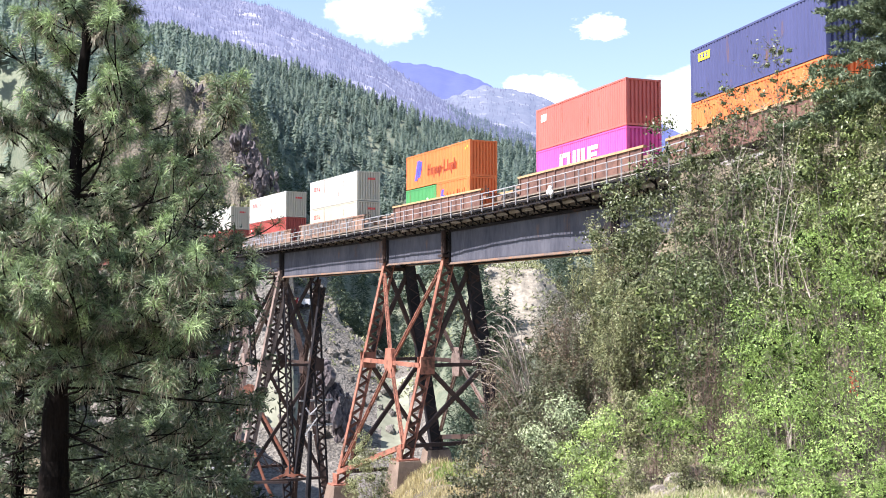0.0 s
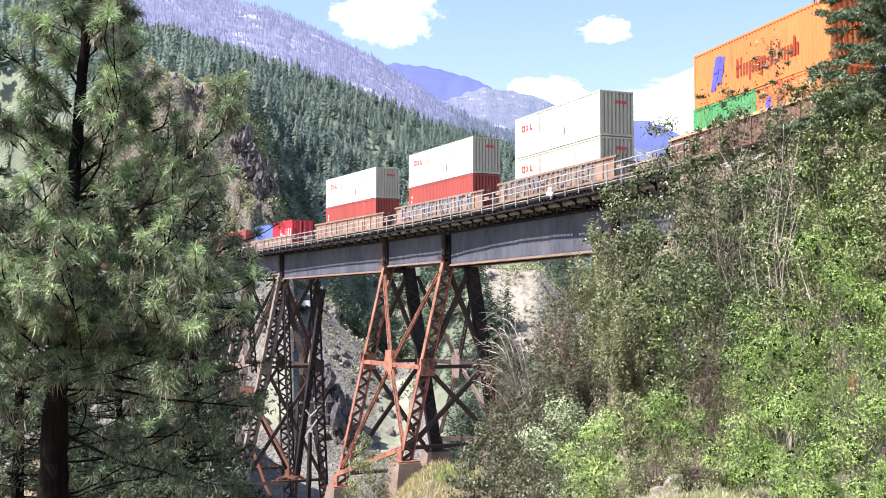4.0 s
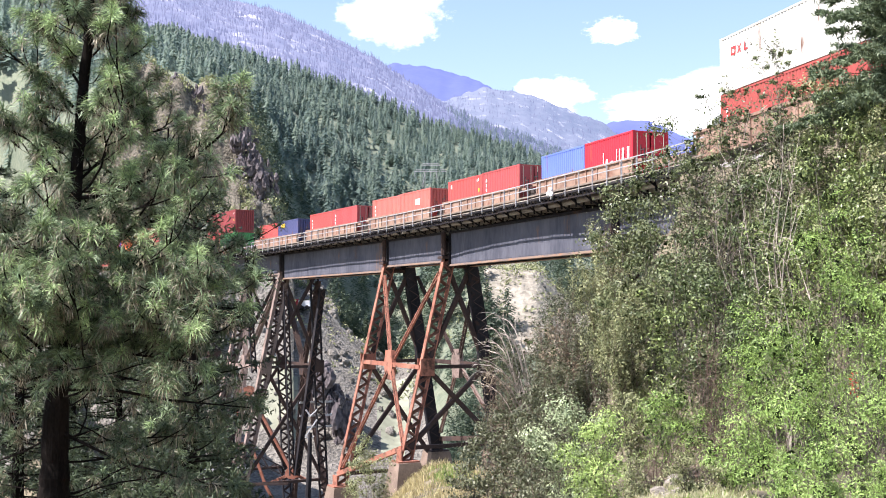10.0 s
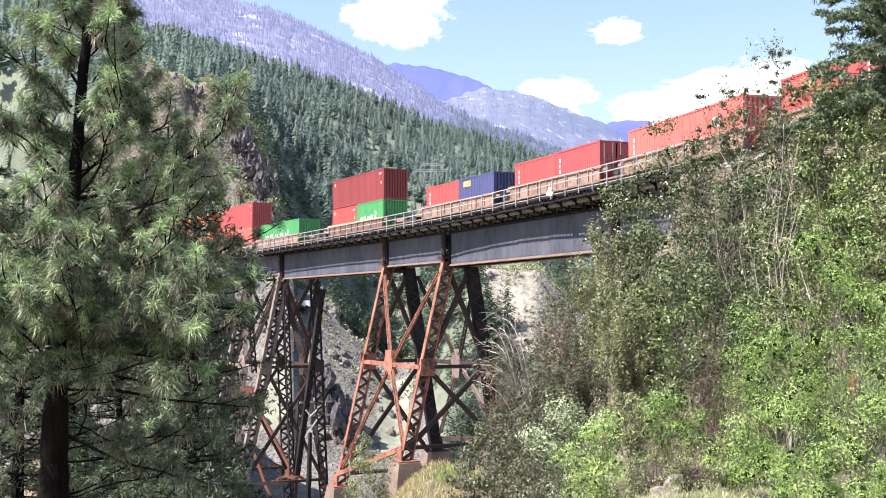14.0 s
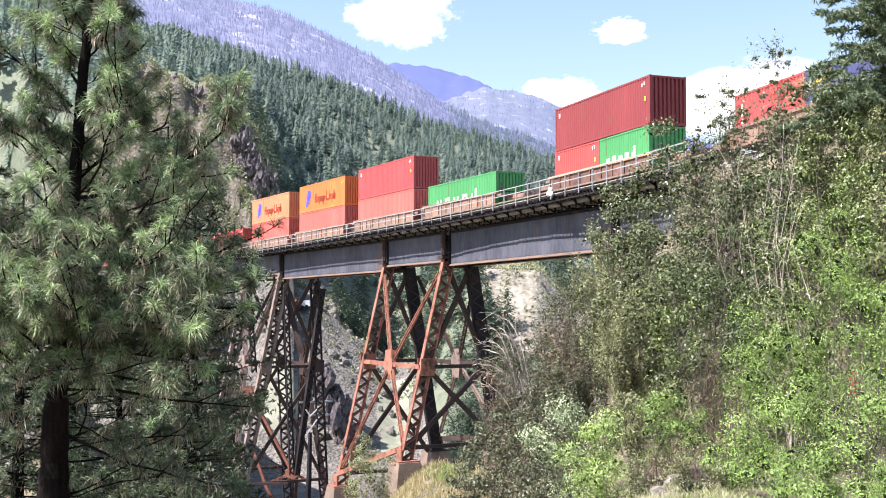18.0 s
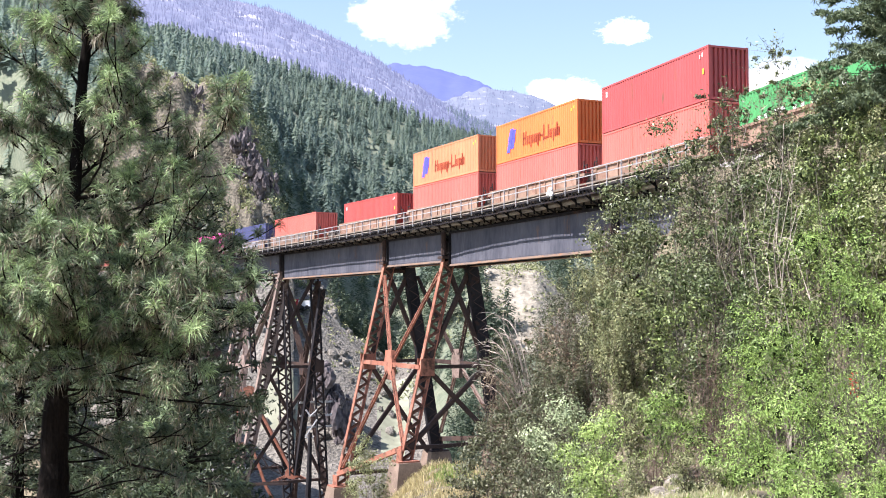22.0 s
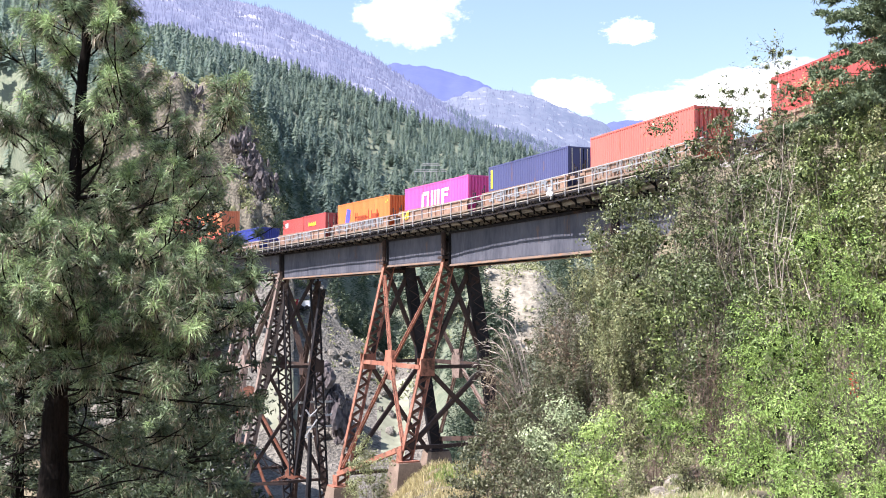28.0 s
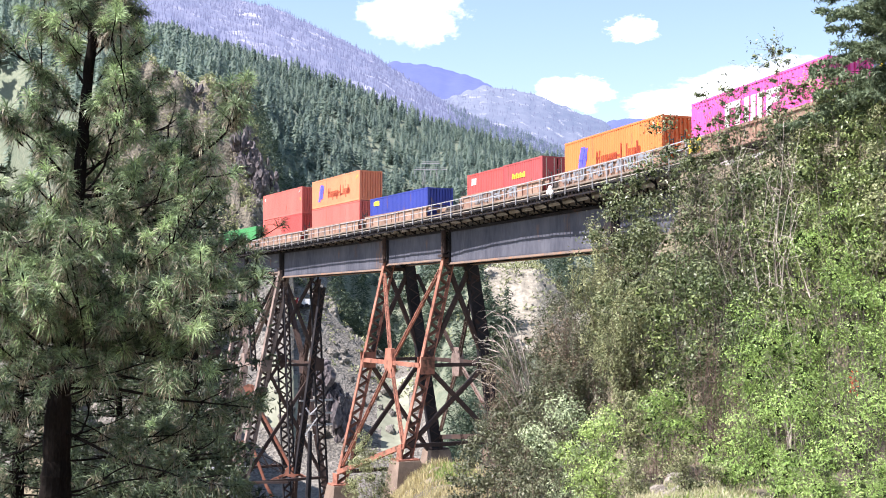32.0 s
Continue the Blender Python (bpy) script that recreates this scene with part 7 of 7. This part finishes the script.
def make_rocks():
    kinds = [rock_mesh("rock", i, M_ROCK) for i in range(4)]
    rnd = random.Random(31)
    for px, r, size in ((1190, 20.6, 0.19), (1163, 19.6, 0.16), (1180, 18.8, 0.13), (1215, 21, 0.13), (1165, 19.5, 0.12), (1240, 20, 0.1), (1195, 19.3, 0.14), (1210, 22.5, 0.15)):
        x, y = slope_of(px, 441)[0] * r, r
        o = tagged(new("rock", kinds[rnd.randrange(4)]), "pale grey weathered rock lying on the slope", "rock", "rocks on the slope")
        o.matrix_world = Matrix.Translation((x, y, near_ground(x, y) + size * 0.3)) @ Matrix.Rotation(rnd.uniform(0, 6.28), 4, "Z") @ Matrix.Diagonal((size * 1.2, size, size * 0.8, 1))
    # talus and outcrops of the canyon's other side, joined
    V, F, n0 = [], [], 0
    src = [rock_mesh("boulder", 10 + i, M_SCREE, 1, 0.5) for i in range(5)]

    def add(me, m):
        nonlocal n0
        vs = np.array([v.co[:] for v in me.vertices])
        mm = np.array(m)
        V.append(vs @ mm[:3, :3].T + mm[:3, 3])
        F.append(np.array([p.vertices[:] for p in me.polygons]) + n0)
        n0 += len(vs)

    for _ in range(800):
        px, r = rnd.uniform(430, 745) if rnd.random() < 0.7 else rnd.uniform(860, 1020), rnd.uniform(236, 320)
        s = 0.25 + (1.7 if px < 750 else 0.5) * rnd.random() ** 4
        add(rnd.choice(src), Matrix.Translation(((px - 784) / LENS * r, r, land(px, r))) @ Euler((rnd.uniform(0, 6), rnd.uniform(0, 6), rnd.uniform(0, 6))).to_matrix().to_4x4() @ Matrix.Diagonal((s, s * 0.8, s * 0.7, 1)))
    tagged(new("talus", mesh_np("talus", np.concatenate(V), np.concatenate(F), M_SCREE)), "loose grey boulders on the scree", "boulders", kind="stuff")
    crag = [crag_mesh(40 + i) for i in range(5)]
    # the first four outcrops, by the towers, paint a shadowed rock face dark
    for px, row, r, px2, row2, size, n in ((572, 645, 236, 612, 760, 1.35, 80), (605, 685, 238, 600, 820, 1.25, 70), (590, 690, 239, 615, 780, 1.2, 50), (555, 660, 250, 552, 770, 1.5, 50), (415, 232, 318, 470, 330, 1.25, 70), (440, 268, 317, 478, 322, 1.2, 50), (425, 285, 316, 440, 322, 1.0, 26), (452, 318, 316, 482, 392, 1.1, 40), (300, 135, 332, 372, 172, 1.1, 30), (372, 172, 328, 440, 238, 1.1, 36)):
        t = thing("rock_outcrop", "craggy dark and shadowed rock outcrop on the canyon wall", "rock", group="outcrops of the canyon")
        for k in range(n):
            f = k / (n - 1)
            p = sight(px + (px2 - px) * f + rnd.gauss(0, 9), row + (row2 - row) * f + rnd.uniform(-4, 26), r + rnd.uniform(-3, 4))
            s = size * rnd.uniform(0.5, 1.25)
            o = link("boulder", rnd.choice(crag), t)
            o.matrix_world = Matrix.Translation(p) @ Matrix.Rotation(rnd.uniform(0, 6.28), 4, "Z") @ Matrix.Rotation(rnd.uniform(-0.4, 0.4), 4, "X") @ Matrix.Diagonal((s * rnd.uniform(0.6, 1.0), s * 0.9, s * rnd.uniform(1.1, 1.9), 1))


def make_bluff_scrub():
    """Low scrub on the cliff and the scree."""
    c = []
    rnd = random.Random(77)
    while len(c) < 25000:
        px, r = (rnd.uniform(150, 500), rnd.uniform(286, 345)) if rnd.random() < 0.75 else (rnd.uniform(480, 1040), rnd.uniform(262, 345))
        k = noise.noise((px * 0.05, r * 0.08, 1.0))
        if k < 0.02:
            continue
        base = Vector(((px - 784) / LENS * r, r, land(px, r)))
        for _ in range(10):
            c.append(base + Vector((rnd.gauss(0, 0.7), rnd.gauss(0, 0.7), abs(rnd.gauss(0.5, 0.5)))))
    tagged(new("scrub", leaf_cloud("scrub", [list(v) for v in c], 0.9, LEAVES["olive"])), "low olive scrub on the cliffs", "bushes", kind="stuff")


def make_arching_twigs():
    """Bare pale branches that arch out of the brush beside the tower."""
    rnd = random.Random(3)
    r = 60.0
    foot = sight(955, 715, r)
    gz = near_ground(foot.x, foot.y)
    base = Vector((foot.x, foot.y, gz))
    t = thing("bare_bush", "bare bush of long pale branches arching downhill", "shrub", Matrix.Translation(base))
    for i in range(14):
        # up from the foot, then bowed over level or drooping
        row = 558 + 9 * i + rnd.uniform(-6, 6)
        tip = sight(rnd.uniform(843, 895), row, r + rnd.uniform(-2, 2)) - base
        top = sight(rnd.uniform(905, 945), row + rnd.uniform(-12, 14), r) - base
        st = Vector((rnd.gauss(0, 0.35), rnd.gauss(0, 0.3), 0))
        pts = []
        for k in range(9):
            f = k / 8
            pts.append(st * (1 - f) ** 2 + top * 2 * f * (1 - f) + tip * f * f)
        bm = bmesh.new()
        tube(bm, pts, [0.042 * (1 - 0.75 * k / 8) + 0.01 for k in range(9)], 5)
        for k in range(3, 9):
            for _ in range(2):
                d = (pts[k] - pts[k - 1]).normalized()
                tw = limb_points(pts[k], d + Vector((rnd.gauss(0, 0.3), rnd.gauss(0, 0.4), rnd.gauss(-0.1, 0.3))), rnd.uniform(0.3, 0.9), (0, 0, -0.5), 3, 0.12)
                tube(bm, tw, [0.014, 0.012, 0.009, 0.006], 3)
        part("branch", bm, M_PALE_TWIG, t)


make_pine()
make_shrubs()
make_forest()
make_firs()
make_rocks()
make_bluff_scrub()
make_arching_twigs()
grass("dry_grass", "tall dry yellow grass on the knoll by the tower", [(740, 80, 2.5, 14), (800, 78, 2.5, 14), (850, 72, 3, 14), (720, 86, 2, 8)], 9000, 0.5, M_GRASS)
grass("dry_slope_grass", "pale dry grass at the slope's edge", [(1180, 18.2, 0.9, 1.5), (1250, 17.6, 1.2, 1.5), (1300, 17, 0.9, 1.5), (1140, 19.5, 0.6, 2), (1220, 21, 1.0, 1.5), (1400, 15.2, 0.9, 1.2), (1500, 14.8, 0.9, 1.2), (1560, 14.6, 0.6, 1.0), (1100, 20, 0.8, 2)], 11000, 0.15, M_STRAW)
grass("green_grass", "patch of green grass on the knoll", [(790, 86, 1.6, 4), (815, 82, 1.5, 4)], 3000, 0.4, M_GREEN_GRASS)
grass("slope_grass", "thin green grass between the bushes", [(1180, 20, 1.2, 4), (1000, 24, 2.0, 5), (1260, 19, 1.5, 3), (900, 34, 2.5, 8), (1100, 26, 2, 5), (1350, 17, 1.5, 3), (1450, 15, 1.2, 2), (1550, 14.5, 1.0, 2), (1300, 16, 1.2, 2)], 9000, 0.13, M_GREEN_GRASS)

sprig = thing("sumac_sprig", "sprig of bright red leaves among green bushes", "shrub", Matrix.Translation(sight(1512, 684, 17.4)))
sprig_centres = NR.normal(size=(34, 3)) * np.array([0.04, 0.04, 0.10])
link("leaves", leaf_cloud("leaves", sprig_centres, 0.06, leaf_mat("red_leaves", (0.30, 0.03, 0.02), (0.55, 0.09, 0.04), 0.3)), sprig)["kind"] = "stuff"
stalk = bmesh.new()
tube(stalk, [Vector((0, 0, -0.6)), Vector((0.03, 0, -0.2)), Vector((0, 0, 0.15))], [0.012, 0.009, 0.005], 5)
part("stem", stalk, M_BROWN_TWIG, sprig)
# ---- clouds: soft white banks far off, drifting slowly ----
def cloud_mat(name, scale, cover, seed):
    m = bpy.data.materials.new(name)
    m.use_nodes = True
    nt = m.node_tree
    n, l = nt.nodes, nt.links
    n.remove(n["Principled BSDF"])
    tc = n.new("ShaderNodeTexCoord")
    no = n.new("ShaderNodeTexNoise")
    no.noise_dimensions = "4D"
    no.inputs["W"].default_value = seed
    no.inputs["Scale"].default_value, no.inputs["Detail"].default_value, no.inputs["Roughness"].default_value = scale, 10, 0.66
    l.new(tc.outputs["Object"], no.inputs["Vector"])
    # fade towards the bank's own rim
    ln = n.new("ShaderNodeVectorMath")
    ln.operation = "LENGTH"
    sc = n.new("ShaderNodeVectorMath")
    sc.operation = "MULTIPLY"
    sc.inputs[1].default_value = (1.0, 0.0, 1.0)
    l.new(tc.outputs["Object"], sc.inputs[0])
    l.new(sc.outputs[0], ln.inputs[0])
    mr = n.new("ShaderNodeMapRange")
    mr.inputs["From Min"].default_value, mr.inputs["From Max"].default_value = 0.25, 1.0
    mr.inputs["To Min"].default_value, mr.inputs["To Max"].default_value = cover, -0.38
    l.new(ln.outputs["Value"], mr.inputs["Value"])
    ad = n.new("ShaderNodeMath")
    l.new(no.outputs["Fac"], ad.inputs[0])
    l.new(mr.outputs[0], ad.inputs[1])
    rp = n.new("ShaderNodeValToRGB")
    rp.color_ramp.elements[0].position, rp.color_ramp.elements[1].position = 0.44, 0.72
    l.new(ad.outputs[0], rp.inputs["Fac"])
    em, tr, mx = n.new("ShaderNodeEmission"), n.new("ShaderNodeBsdfTransparent"), n.new("ShaderNodeMixShader")
    em.inputs["Color"].default_value, em.inputs["Strength"].default_value = (1.0, 1.0, 1.0, 1), 0.98
    l.new(rp.outputs["Color"], mx.inputs[0])
    l.new(tr.outputs[0], mx.inputs[1])
    l.new(em.outputs[0], mx.inputs[2])
    l.new(mx.outputs[0], n["Material Output"].inputs["Surface"])
    return m


def make_cloud(px, row, wide, high, r, scale, cover, seed, label):
    c = sight(px, row, r)
    # a gently domed patch, one unit wide, scaled in its mesh so that the thing keeps its size
    bm = bmesh.new()
    bmesh.ops.create_grid(bm, x_segments=16, y_segments=10, size=1.0)
    for v in bm.verts:
        v.co = Vector((v.co.x, -0.25 * (1 - v.co.x ** 2) * (1 - v.co.y ** 2), v.co.y))
    me = bpy.data.meshes.new("cloud")
    bm.to_mesh(me)
    bm.free()
    me.materials.append(cloud_mat("cloud_bank", scale, cover, seed))
    ob = tagged(new("cloud", me), label, "cloud", "clouds", kind="structure")
    ob.scale = (wide / LENS * r / 2, 30.0, high / LENS * r / 2)
    drift = 57 / LENS * r
    SWAY.append((ob, [(0.0, Matrix.Translation(c)), (16.0, Matrix.Translation(c + Vector((drift * 0.55, 0, -0.002 * r)))), (32.0, Matrix.Translation(c + Vector((drift, 0, -0.002 * r))))]))


make_cloud(672, 18, 330, 230, 4800, 2.4, 0.24, 1.0, "bright white cumulus cloud over the ridge")
make_cloud(1066, 52, 180, 90, 4820, 2.6, 0.15, 4.0, "small ragged white cloud")
make_cloud(955, 165, 240, 110, 4840, 2.4, 0.20, 7.0, "white cloud behind the ridge")
make_cloud(1180, 190, 460, 150, 4860, 2.2, 0.26, 9.0, "long white cloud bank low in the sky")
make_cloud(1335, 160, 460, 190, 4880, 2.2, 0.26, 12.0, "long white cloud bank low in the sky")


# ---- what moves ----
def motions():
    for ob, off, z in MOVERS:
        rows = []
        for t in range(0, 33):
            rows.append((float(t), track_pose(off + SPEED * t, 0.0, z + side_z(off + SPEED * t))))
        walk(ob, rows)
    for ob, rows in SWAY:
        walk(ob, rows)


motions()
